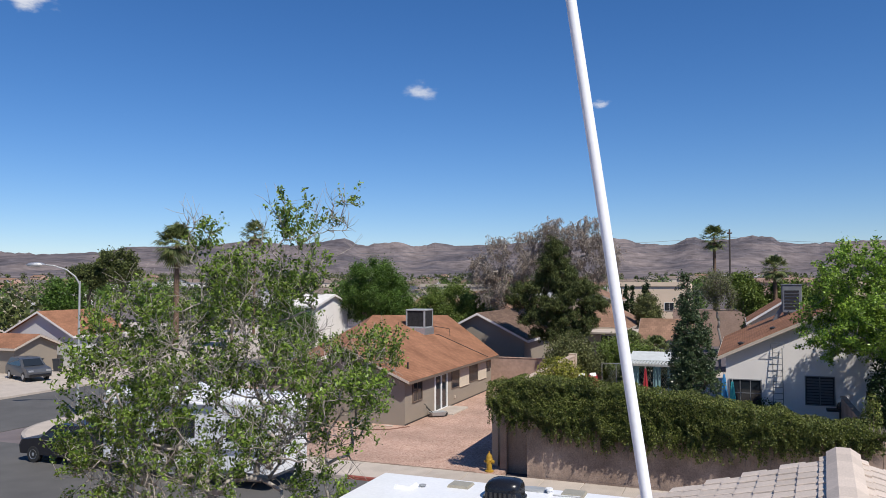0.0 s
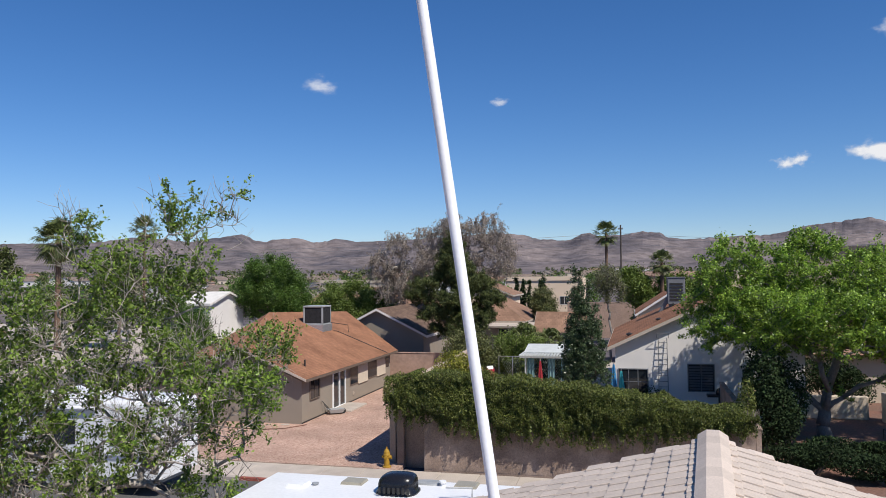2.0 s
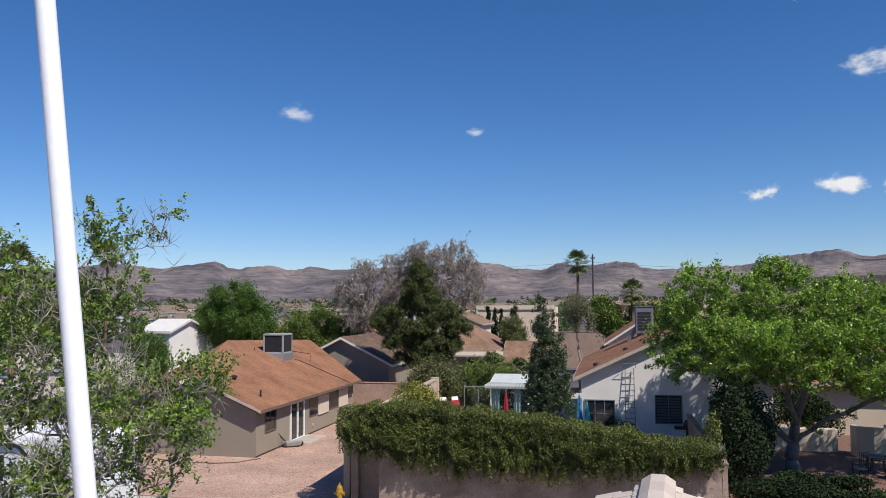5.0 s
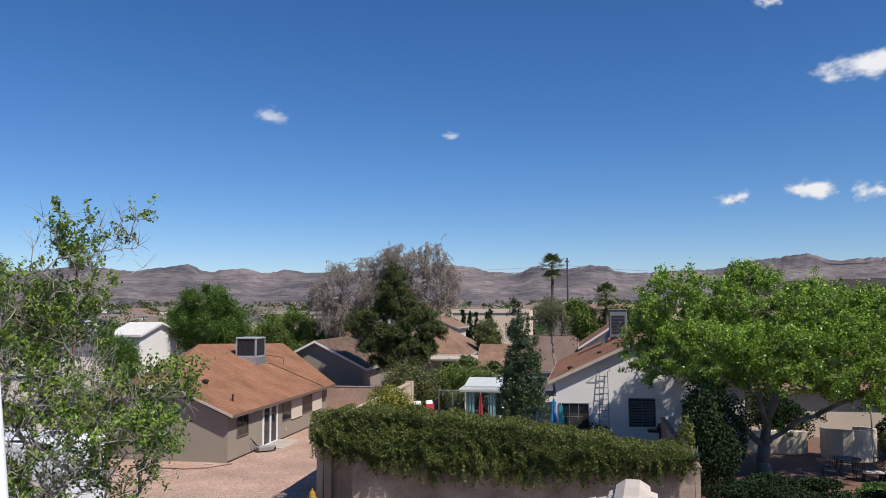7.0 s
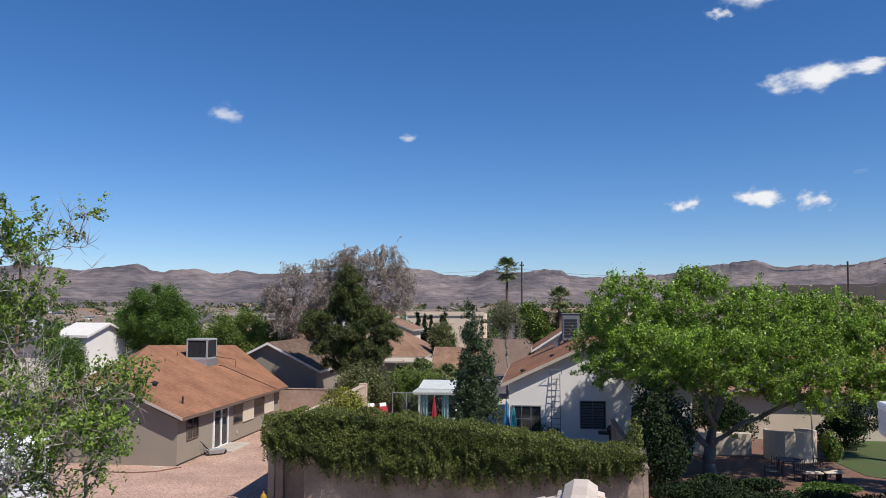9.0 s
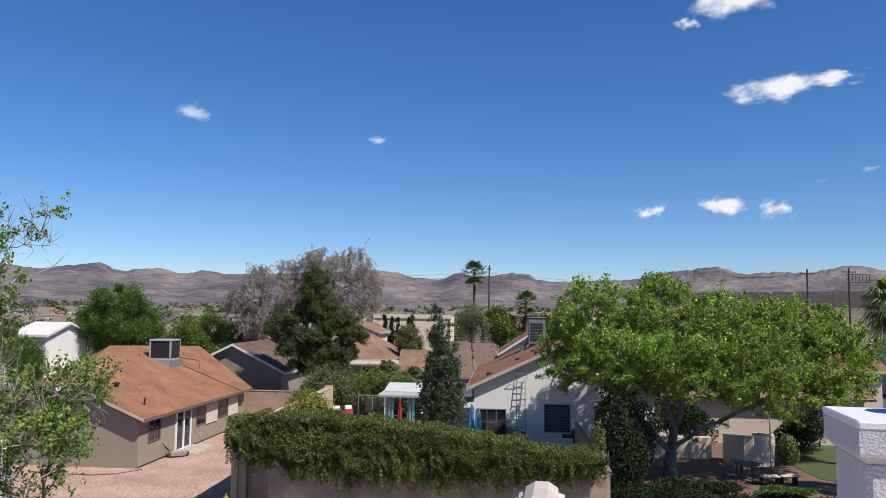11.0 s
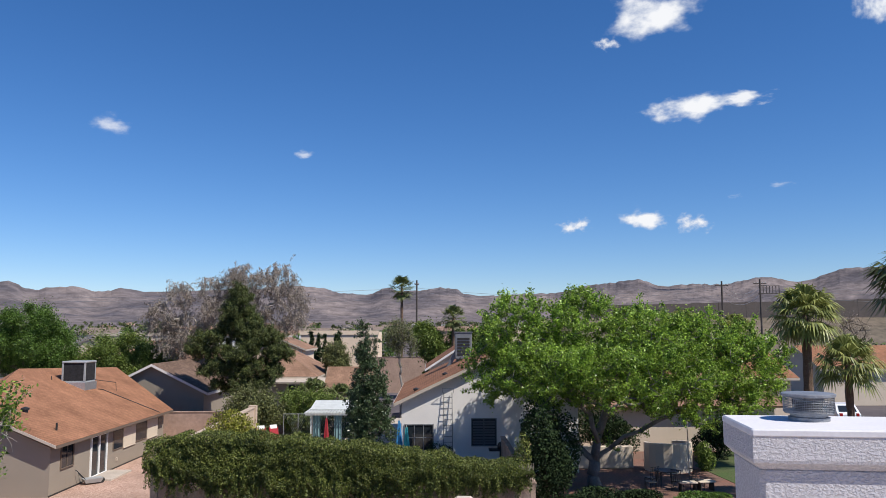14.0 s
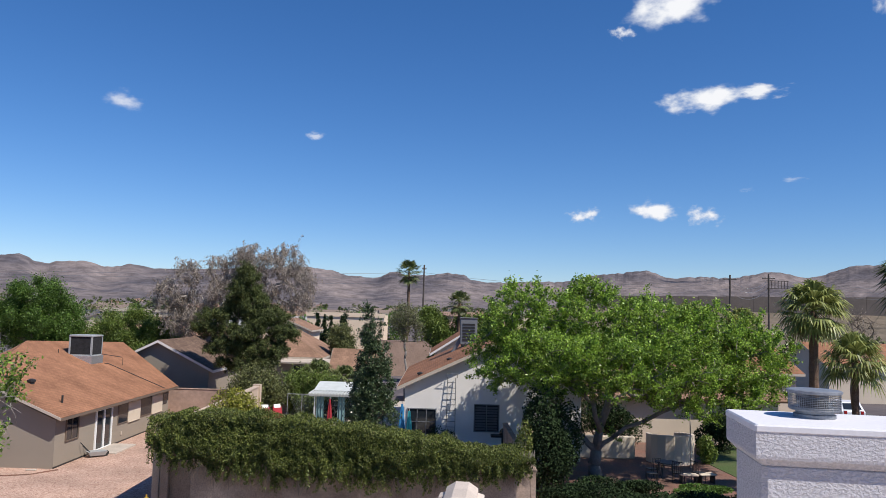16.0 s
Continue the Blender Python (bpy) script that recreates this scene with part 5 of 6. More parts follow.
def garden_chair(x, y, turn, colour, label):
    c = thing("garden_chair", label, "chair", (x, y, 0.6), turn, group="garden chairs")
    part("seat", Mesh().box(-0.27, 0.27, -0.3, 0.3, 0.36, 0.46, bevel=0.03), colour, c)
    part("backrest", Mesh().slab([(-0.27, 0.3, 0.42), (0.27, 0.3, 0.42), (0.27, 0.62, 1.25), (-0.27, 0.62, 1.25)], 0.09), colour, c)
    part("headrest", Mesh().slab([(-0.2, 0.575, 1.18), (0.2, 0.575, 1.18), (0.2, 0.64, 1.38), (-0.2, 0.64, 1.38)], 0.1), WHITE, c)
    for lx in (-0.25, 0.22):
        for ly in (-0.26, 0.26):
            part("leg", Mesh().box(lx, lx + 0.03, ly, ly + 0.03, 0, 0.38), WHITE, c)
    for lx in (-0.33, 0.29):
        part("armrest", Mesh().box(lx, lx + 0.05, -0.3, 0.35, 0.6, 0.64), WHITE, c)


garden_chair(-9.0, 45.6, 25, REDC, "white garden chair with red cushions")
garden_chair(-8.25, 46.1, 38, REDC, "white garden chair with red cushions")
fence = thing("wire_fence", "galvanised chain-link pool fence", "fence", (0, 0, 0.6))
for k in range(6):
    part("post", Mesh().tube((-8.6 + k * 0.9, 49.5, 0), (-8.6 + k * 0.9, 49.5, 1.7), 0.02, sides=8), STEEL, fence)
part("rail", Mesh().tube((-8.6, 49.5, 1.68), (-4.1, 49.5, 1.68), 0.02, sides=6), STEEL, fence)
wires = Mesh()
for k in range(38):
    x = -8.6 + k * 0.12
    wires.tube((x, 49.5, 0.1), (x + 0.9 if x < -5 else -4.1, 49.5, 1.66), 0.004, sides=3, caps=False)
    wires.tube((x + 0.9 if x < -5 else -4.1, 49.5, 0.1), (x, 49.5, 1.66), 0.004, sides=3, caps=False)
part("wire_mesh", wires, STEEL, fence)

lad = thing("ladder", "pale metal ladder leaning on the white wall", "ladder", (1.5, 41.6, 0.6))
for sx in (-0.24, 0.24):
    part("rail", Mesh().tube((sx, 0, 0.0), (sx * 0.9, 0.3, 3.6), 0.02, sides=6), UNITGREY, lad)
for k in range(12):
    t = (k + 0.7) / 12.6
    part("rung", Mesh().tube((-0.24 * (1 - 0.1 * t), 0.3 * t, 3.6 * t), (0.24 * (1 - 0.1 * t), 0.3 * t, 3.6 * t), 0.017, sides=6), UNITGREY, lad)
part("roof_hook", Mesh().path([(-0.3, 0.25, 3.6), (-0.3, 0.0, 3.85), (0.3, 0.0, 3.85), (0.3, 0.25, 3.6)], 0.015), UNITGREY, lad)

ac2 = thing("rooftop_unit", "grey sheet-metal air unit on the brown roof", "air conditioner", (2.9, 51.5, 4.9))
part("cabinet", Mesh().box(-0.75, 0.35, -0.5, 0.5, 0.7, 2.4, bevel=0.03), UNITGREY, ac2)
for k in range(6):
    part("slat", Mesh().box(-0.6, 0.2, -0.53, -0.5, 0.95 + k * 0.2, 1.07 + k * 0.2), DARKMETAL, ac2)
part("lid", Mesh().box(-0.8, 0.4, -0.55, 0.55, 2.4, 2.46, bevel=0.02), UNITGREY, ac2)
part("pipe", Mesh().path([(-0.4, -0.52, 0.8), (-0.55, -0.65, 0.4), (-0.6, -0.65, -0.3)], 0.03), DARKMETAL, ac2)
part("duct", Mesh().rings([[(-0.75, -0.3, 0.75), (-0.75, 0.3, 0.75), (-0.75, 0.3, 1.2), (-0.75, -0.3, 1.2)], [(-1.3, -0.28, -0.2), (-1.3, 0.28, -0.2), (-1.3, 0.28, 0.2), (-1.3, -0.28, 0.2)]][::-1]), UNITGREY, ac2)
part("stand", Mesh().box(-0.65, 0.3, -0.4, 0.4, -0.6, 0.72), UNITGREY, ac2)

# patio under the mulberry tree
plant = Mesh()
ring = [(13.4 + 1.27 * math.cos(t), 42.9 + 1.2 * math.sin(t)) for t in [math.pi * (0.8 + i / 14 * 1.55) for i in range(15)]]
inner = [(13.4 + 1.07 * math.cos(t), 42.9 + 1.0 * math.sin(t)) for t in [math.pi * (0.8 + i / 14 * 1.55) for i in range(15)]]
for i in range(14):
    h0, h1 = 1.4 + 0.12 * math.sin(i / 14 * 3.1), 1.4 + 0.12 * math.sin((i + 1) / 14 * 3.1)
    a, b, c, d = ring[i], ring[i + 1], inner[i + 1], inner[i]
    plant.rings([[(*a, 0), (*b, 0), (*c, 0), (*d, 0)], [(*a, h0), (*b, h1), (*c, h1), (*d, h0)]])
tagged(part("garden_wall", plant, STUCCO_CREAM), "curved cream stucco garden wall on the patio", "garden wall")
low = Mesh().box(6.8, 11.6, 43.2, 43.45, 0, 1.2, bevel=0.05)
tagged(part("garden_wall", low, STUCCO_CREAM), "low cream stucco wall in dappled shade", "garden wall")
hearth = thing("house", "cream stucco wing of the white house behind the tree", "house")
part("wall", Mesh().box(8.42, 22.0, 49.0, 58.0, -0.1, 2.9), STUCCO_CREAM, hearth)
roof_plate("roof", [(9.3, 48.4, 2.8), (22.5, 48.4, 2.8), (22.5, 53.5, 4.5), (9.3, 53.5, 4.5)], SHINGLE_TAN, hearth, (0, -1, -0.33))
roof_plate("roof", [(9.3, 53.5, 4.5), (22.5, 53.5, 4.5), (22.5, 58.6, 2.8), (9.3, 58.6, 2.8)], SHINGLE_TAN, hearth, (0, 1, -0.33))


def iron_chair(x, y, turn, label):
    c = thing("patio_chair", label, "chair", (x, y, 0), turn, group="patio chairs")
    part("seat", Mesh().box(-0.24, 0.24, -0.24, 0.24, 0.42, 0.46, bevel=0.01), DARKMETAL, c)
    bk = Mesh()
    for k in range(6):
        bk.tube((-0.22 + k * 0.088, 0.24, 0.46), (-0.22 + k * 0.088, 0.3, 0.98), 0.012, sides=5)
    bk.tube((-0.24, 0.3, 0.98), (0.24, 0.3, 0.98), 0.018, sides=6)
    part("backrest", bk, DARKMETAL, c)
    for lx in (-0.22, 0.22):
        for ly in (-0.22, 0.22):
            part("leg", Mesh().tube((lx, ly, 0), (lx, ly, 0.43), 0.014, sides=5), DARKMETAL, c)


iron_chair(11.2, 38.4, 200, "black iron patio chair under the tree")
iron_chair(12.2, 37.6, 150, "black iron patio chair under the tree")
iron_chair(13.2, 37.8, 120, "black iron patio chair under the tree")
iron_chair(10.9, 37.4, 260, "black iron patio chair under the tree")
tb = thing("patio_table", "dark iron patio table with things on it", "table", (12.0, 38.7, 0))
part("tabletop", Mesh().lathe([(0.58, 0.7), (0.6, 0.71), (0.6, 0.73), (0.58, 0.74)], sides=20), DARKMETAL, tb)
for k in range(4):
    a = k * 1.5708 + 0.6
    part("leg", Mesh().tube((0.4 * math.cos(a), 0.4 * math.sin(a), 0), (0.3 * math.cos(a), 0.3 * math.sin(a), 0.7), 0.02, sides=6), DARKMETAL, tb)
for k, (x, y) in enumerate(((12.6, 37.4), (13.5, 37.6))):
    bn = thing("bench", "low white-topped patio bench", "bench", (x, y, 0), 12 * k)
    part("seat", Mesh().box(-0.42, 0.42, -0.25, 0.25, 0.38, 0.45, bevel=0.02), STUCCO_CREAM, bn)
    for lx in (-0.35, 0.31):
        part("leg", Mesh().box(lx, lx + 0.04, -0.2, 0.2, 0, 0.38), DARKMETAL, bn)
tagged(part("umbrella_pole", Mesh().tube((14.0, 41.3, 0), (13.95, 41.3, 3.6), 0.035, sides=8), STUCCO_CREAM), "pale patio umbrella pole beside the curved wall", "pole")
grill = thing("barbecue", "dark barbecue grill against the white wall", "barbecue", (4.2, 41.2, 1.35))
part("tray", Mesh().box(-0.6, 0.4, -0.3, 0.3, -0.05, 0.05), DARKMETAL, grill)
part("hood", Mesh().lathe([(0.26, 0.05), (0.27, 0.2), (0.18, 0.36), (0.03, 0.42)], (0.1, 0, 0), 14), BLACK, grill)
part("stand", Mesh().box(-0.05, 0.05, -0.05, 0.05, -1.35, -0.05), DARKMETAL, grill)


# ---- vine over the wall ----
def vine_band(name, label, n, size, leaf, top, low, x0, x1, yf, yb, seed, stems=0):
    rng = np.random.default_rng(seed)
    ob = thing(name, label, "vine")
    x = rng.uniform(x0, x1, n)
    zt = np.interp(x, *zip(*top)) + np.array([0.22 * noise.noise(Vector((a * 1.3, 0.0, seed))) + 0.1 * noise.noise(Vector((a * 4.0, 1.0, seed))) for a in x])
    zl = np.interp(x, *zip(*low)) + np.array([0.45 * noise.noise(Vector((a * 1.6, 5.0, seed))) + 0.25 * noise.noise(Vector((a * 6.0, 7.0, seed))) for a in x])
    u = rng.uniform(0, 1, n)
    z = zl + (zt - zl) * u
    bulge = np.array([0.28 * noise.noise(Vector((a * 1.1, c * 1.4, seed))) + 0.14 * noise.noise(Vector((a * 3.2, c * 3.2, seed))) for a, c in zip(x, z)])
    front = yf - 0.14 - bulge - 0.34 * np.sin(np.pi * np.clip(0.12 + 0.88 * u, 0, 1))
    crest = rng.uniform(0, 1, n) < 0.3
    y = np.where(crest, rng.uniform(0, 1, n) * (yb - front) + front, front + np.abs(rng.normal(0, 0.1, n)))
    z = np.where(crest, zt - np.abs(rng.normal(0, 0.1, n)), z)
    pts = [np.stack([x, y, z], 1)]
    for i in range(360):
        a = rng.uniform(x0 + 0.1, x1 - 0.1)
        t, l = float(np.interp(a, *zip(*top))), float(np.interp(a, *zip(*low)))
        z1 = l + (t - l) * rng.uniform(0.0, 0.85) ** 1.5
        ln = rng.uniform(0.25, 0.75)
        v = np.sort(rng.uniform(0, 1, 70))
        sway = rng.uniform(-0.25, 0.25)
        off = rng.uniform(0.12, 0.38) * min(1.0, (z1 - l) * 1.5 + 0.25)
        pts.append(np.stack([a + sway * v ** 2 + rng.normal(0, 0.035, 70), yf - 0.12 - off + rng.normal(0, 0.035, 70), z1 - ln * v], 1))
    part("foliage", leaf_mesh("foliage", np.concatenate(pts), size, rng, 0.6, droop=1.0), leaf, ob)
    # solid core in near-black leaf colour, painting the shade between the vine's leaves
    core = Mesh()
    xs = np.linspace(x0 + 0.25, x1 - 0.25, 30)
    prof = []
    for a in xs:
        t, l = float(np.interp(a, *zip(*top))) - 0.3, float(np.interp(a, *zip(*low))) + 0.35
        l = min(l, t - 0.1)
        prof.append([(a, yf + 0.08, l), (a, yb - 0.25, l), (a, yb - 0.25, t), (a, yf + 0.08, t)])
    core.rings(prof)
    part("shade_core", core, LEAF_SHADED, ob)
    if stems:
        st = Mesh()
        for i in range(stems):
            a = rng.uniform(x0, x1)
            z0 = float(np.interp(a, *zip(*low))) + rng.uniform(0.1, 0.5)
            ln = rng.uniform(0.35, 1.1)
            d = rng.uniform(-0.4, 0.25)
            st.path([(a, yf - 0.02, z0), (a + d * 0.4, yf - 0.05, z0 - ln * 0.5), (a + d + rng.uniform(-0.1, 0.1), yf - 0.01, max(0.05, z0 - ln))], 0.011, 0.004, 3)
        part("dry_stem", st, DEAD_VINE, ob, "dry hanging vine stems")["kind"] = "stuff"
    return ob


TOP = [(-9.4, 3.5), (-8.5, 3.75), (-6.3, 3.75), (-3.2, 3.5), (0.0, 3.15), (1.9, 2.8), (4.3, 2.55)]
LOW = [(-9.4, 2.55), (-8.5, 2.2), (-6.3, 1.75), (-3.2, 1.6), (0.0, 1.75), (1.9, 1.95), (4.3, 2.3)]
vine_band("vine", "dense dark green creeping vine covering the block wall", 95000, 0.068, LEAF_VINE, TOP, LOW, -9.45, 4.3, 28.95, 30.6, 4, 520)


def bush(name, label, x, y, rx, ry, h, n, size, leaf, seed, z=0.0, category="shrub", lobes=7, bark=BARK):
    """A shrub: uneven lobes of leaves on short stems."""
    rng = np.random.default_rng(seed)
    ob = thing(name, label, category, (x, y, z))
    cen = [(rng.uniform(-0.55, 0.55) * rx, rng.uniform(-0.55, 0.55) * ry, rng.uniform(0.35, 0.75) * h, rng.uniform(0.4, 0.62)) for _ in range(lobes)]
    pts = []
    for cx, cy, cz, k in cen:
        d = rng.normal(size=(n // lobes, 3))
        d /= np.linalg.norm(d, axis=1)[:, None]
        r = rng.uniform(0.55, 1.08, (len(d), 1)) ** 0.6
        pts.append(np.array([cx, cy, cz]) + d * r * np.array([rx * k, ry * k, h * k * 0.62]))
    p = np.concatenate(pts)
    p[:, 2] = np.abs(p[:, 2])
    part("foliage", leaf_mesh("foliage", p, size, rng), leaf, ob)
    w = Mesh()
    for cx, cy, cz, k in cen:
        w.path([(cx * 0.2, cy * 0.2, 0), (cx * 0.6, cy * 0.6, cz * 0.5), (cx, cy, cz + h * 0.15)], 0.05, 0.015, 5)
    part("stem", w, bark, ob)
    return ob


def cane_shrub(name, label, x, y, rx, ry, h, n, size, leaf, seed, canes=60, z=0.0):
    """A loose shrub of many upright canes that arch outwards, leafy along their upper lengths."""
    rng = np.random.default_rng(seed)
    ob = thing(name, label, "shrub", (x, y, z))
    wood, pts = Mesh(), []
    for i in range(canes):
        a, r = rng.uniform(0, 6.28318), rng.uniform(0.1, 1.0) ** 0.6
        tip = np.array([rx * r * math.cos(a), ry * r * math.sin(a), h * rng.uniform(0.55, 1.05) * (1 - 0.25 * r)])
        root = tip * np.array([0.35, 0.35, 0.0])
        mid = (root + tip) / 2 + np.array([0, 0, 0.14 * h])
        wood.path([root, mid, tip], 0.022, 0.007, 4)
        u = rng.uniform(0.2, 1.0, (n // canes, 1))
        c = (1 - u) ** 2 * root + 2 * u * (1 - u) * mid + u ** 2 * tip
        pts.append(c + rng.normal(size=c.shape) * np.array([0.14, 0.14, 0.16]))
    part("stem", wood, BARK, ob)
    p = np.concatenate(pts)
    p[:, 2] = np.maximum(p[:, 2], 0.05)
    part("foliage", leaf_mesh("foliage", p, size, rng, 0.4), leaf, ob)
    return ob


# ---- trees ----
def along(d, h, a, b, c):
    """A lobe of the ash tree, d metres along its wide axis."""
    return (0.79 * d, 0.61 * d, h, a, b, c)


tree("tree", "airy ash tree with bright leaves and pale bare twigs", (-11.9, 15.4, 0), 10.2,
     [along(-0.3, 4.3, 2.6, 2.4, 2.3), along(-2.0, 5.3, 1.5, 1.5, 1.7), along(-2.1, 6.7, 0.9, 1.0, 1.1), along(-2.2, 3.2, 1.3, 1.4, 1.4), along(2.3, 5.0, 1.8, 1.7, 1.7), along(2.0, 2.9, 1.4, 1.4, 1.3), along(0.6, 6.6, 1.7, 1.6, 1.8), along(1.9, 8.0, 0.7, 0.7, 1.7), along(1.3, 8.9, 0.4, 0.4, 1.0), along(-0.5, 8.3, 0.4, 0.4, 1.2), along(-0.8, 9.0, 0.2, 0.2, 0.4), along(-3.1, 3.8, 0.6, 0.8, 1.3), along(2.9, 9.0, 0.4, 0.4, 0.9), along(3.7, 5.3, 0.9, 0.9, 1.2)],
     48000, 0.1, LEAF_NEAR, BARK_PALE, 3, trunk=0.15, stem=0.16, nodes=1700, spread=0.07, twigs=0.0115, inner=0.5, bare=0.5, sprays=3, spray_len=0.5, spray_dir=(0, 0, 0.35))
tree("tree", "broad mulberry tree with fresh green leaves and grey trunk", (8.5, 38.5, 0), 10,
     [(-3.1, -0.8, 6.8, 2.9, 2.2, 2.2), (-2.2, 1.2, 6.5, 1.6, 1.2, 1.2), (-0.2, -0.6, 6.9, 3.0, 2.4, 2.2), (3.0, -0.4, 6.7, 3.0, 2.6, 2.0), (5.2, -0.2, 6.7, 2.6, 2.4, 1.6), (0.9, -1.0, 5.2, 6.0, 2.8, 1.4), (7.5, 0.2, 5.6, 2.2, 2.4, 2.0), (-4.9, -1.2, 5.5, 1.4, 1.4, 1.4), (1.5, -3.6, 5.4, 3.8, 2.0, 1.5), (-2.4, -3.2, 5.5, 2.3, 1.8, 1.5), (4.6, -1.2, 4.2, 3.8, 2.2, 1.2), (-4.3, -0.4, 8.5, 0.4, 0.5, 0.8), (-3.0, -0.4, 8.9, 0.3, 0.4, 0.5), (-0.4, 0, 8.9, 0.9, 0.8, 0.5)],
     185000, 0.122, LEAF_TREE, BARK_GREY, 5, trunk=0.29, stem=0.12, nodes=1150, spread=0.12, inner=0.38, bare=0.1, gaps=0.9, sprays=3, spray_len=0.6, spray_dir=(0, 0, 0.2),
     limbs=[[(-0.7, 0.1, 1.9), (-1.9, 0.1, 3.0), (-3.0, -0.4, 4.6)], [(0.1, -0.5, 2.2), (-0.4, -1.2, 3.6)], [(0.8, 0.1, 1.8), (2.2, 0.0, 2.6), (4.2, -0.2, 3.6)], [(0.3, 0.4, 2.4), (0.9, 0.6, 4.2)]])
tree("tree", "slender dark evergreen tree beside the pergola", (-2.3, 37.6, 0), 8.2,
     [(0, 0, 2.6, 1.1, 1.1, 1.5), (0, 0, 3.9, 1.05, 1.05, 1.3), (-0.05, 0, 5.2, 0.8, 0.8, 1.2), (-0.1, 0, 6.4, 0.5, 0.5, 1.0), (-0.25, 0, 7.4, 0.22, 0.22, 0.75)],
     42000, 0.1, LEAF_SLENDER, BARK, 8, trunk=0.09, stem=0.2, nodes=520, spread=0.1, gaps=1.2, sprays=2, spray_len=0.3, spray_dir=(0, 0, 0.4))
tree("tree", "dark green pine with layered boughs", (-12.8, 55.2, 0), 11,
     [(-0.1, 0, 9.7, 0.85, 0.7, 0.7), (-0.3, 0, 8.7, 1.1, 0.95, 0.6), (0.3, 0, 7.8, 1.3, 1.1, 0.6), (-2.1, 0, 6.9, 1.3, 1.3, 0.55), (1.6, 0.2, 6.9, 1.3, 1.2, 0.6), (-2.6, 0, 5.9, 1.0, 1.1, 0.5), (2.6, 0, 5.8, 1.1, 1.1, 0.6), (0, -0.6, 5.9, 1.5, 1.3, 0.7), (0.4, -0.3, 6.7, 1.3, 1.1, 0.6), (-0.7, 0.2, 7.6, 1.0, 1.0, 0.6), (-1.2, 0, 4.7, 1.7, 1.4, 0.65), (1.5, 0, 4.6, 1.6, 1.4, 0.7), (0.2, 0, 3.5, 2.1, 1.6, 0.6)],
     140000, 0.24, LEAF_PINE, BARK, 11, trunk=0.26, stem=0.25, nodes=560, spread=0.13, blade=0.13, gaps=1.0, sprays=3, spray_len=0.5, spray_dir=(0, 0, 0.5))
tree("tree", "tall half-dry eucalyptus with drooping grey-brown foliage", (-15.8, 65.5, 0), 14,
     [(0.4, 0, 11.9, 1.7, 1.6, 1.4), (3.2, 0, 12.0, 1.9, 1.8, 1.2), (-2.2, 0, 11.0, 1.0, 1.1, 1.1), (-4.8, 0, 10.6, 1.2, 1.2, 1.1), (-6.4, 0, 8.7, 1.3, 1.3, 1.3), (4.6, 0, 9.5, 1.5, 1.6, 2.0), (0, 0, 9.3, 3.2, 2.0, 1.6), (-4.2, 0, 7.8, 2.1, 1.6, 1.5), (-5, 0, 6.6, 1.5, 1.3, 1.2)],
     68000, 0.17, LEAF_GREY, BARK_PALE, 13, trunk=0.3, stem=0.3, nodes=520, spread=0.1, gaps=0.6, blade=0.24, bare=0.12, twigs=0.016, sprays=4, spray_len=1.1, spray_dir=(0, 0, -0.9), hang=1.2)
tree("tree", "round green shade tree behind the taupe house", (-34.0, 66.5, 0), 10.2,
     [(0.4, 0, 7.2, 2.9, 2.9, 2.6), (1.9, 0, 5.6, 2.4, 2.6, 2.2), (-1.5, 0, 5.9, 1.9, 2.2, 2.2)], 80000, 0.15, LEAF_MID, BARK, 17, trunk=0.25, stem=0.25, nodes=260, spread=0.4)
tree("tree", "spreading light green tree behind the roof cooler", (-26.0, 68.0, 0), 7.8,
     [(0, 0, 5.0, 3.8, 3.2, 2.4), (2.4, 0, 4.4, 2.6, 2.6, 2.0), (-2.6, 0, 4.3, 2.4, 2.6, 2.0)], 80000, 0.15, LEAF_LIGHT, BARK, 19, trunk=0.2, stem=0.25, nodes=240, spread=0.4)
tree("tree", "bare grey-brown tree with fine twigs behind the white house", (-1.95, 63.5, 0), 8.6, [(-0.2, 0, 7.0, 1.1, 1.1, 1.2), (0.3, 0, 6.1, 1.0, 1.0, 1.0)], 9000, 0.1, LEAF_OLIVE, BARK_GREY, 23, trunk=0.1, stem=0.45, nodes=260, spread=0.1, twigs=0.014, sprays=5, spray_len=0.5)
tree("tree", "light green round tree beyond the block wall", (-0.2, 86.0, 0), 8.6, [(0, 0, 6.7, 1.7, 1.7, 1.6), (0.9, 0, 5.6, 1.6, 1.6, 1.7)], 16000, 0.24, LEAF_LIGHT, BARK, 29, trunk=0.2, nodes=160, spread=0.4)
tree("tree", "light green round tree beyond the block wall", (4.4, 88.0, 0), 7.6, [(0, 0, 5.2, 2.6, 2.6, 2.3), (1.8, 0, 4.6, 2.2, 2.2, 2.0)], 16000, 0.3, LEAF_LIGHT, BARK, 31, trunk=0.2, nodes=160, spread=0.5)
tree("tree", "olive-grey rounded tree near the tan roofs", (-9.1, 79.0, 0), 6.6, [(0, 0, 4.8, 1.4, 1.3, 1.6), (0.2, 0, 3.4, 1.3, 1.2, 1.3)], 18000, 0.17, LEAF_OLIVE, BARK_PALE, 33, trunk=0.14, nodes=170, spread=0.3)
tree("tree", "tall dark spreading tree above the brown roofs", (-70.5, 71.0, 0), 12, [(0, 0, 10.2, 2.6, 2.4, 1.3), (-2.0, 0, 8.8, 2.0, 2, 1.1), (1.6, 0, 8.6, 1.7, 1.6, 1.0)], 12000, 0.3, LEAF_PINE, BARK, 37, trunk=0.25, nodes=220, spread=0.35, gaps=0.1)
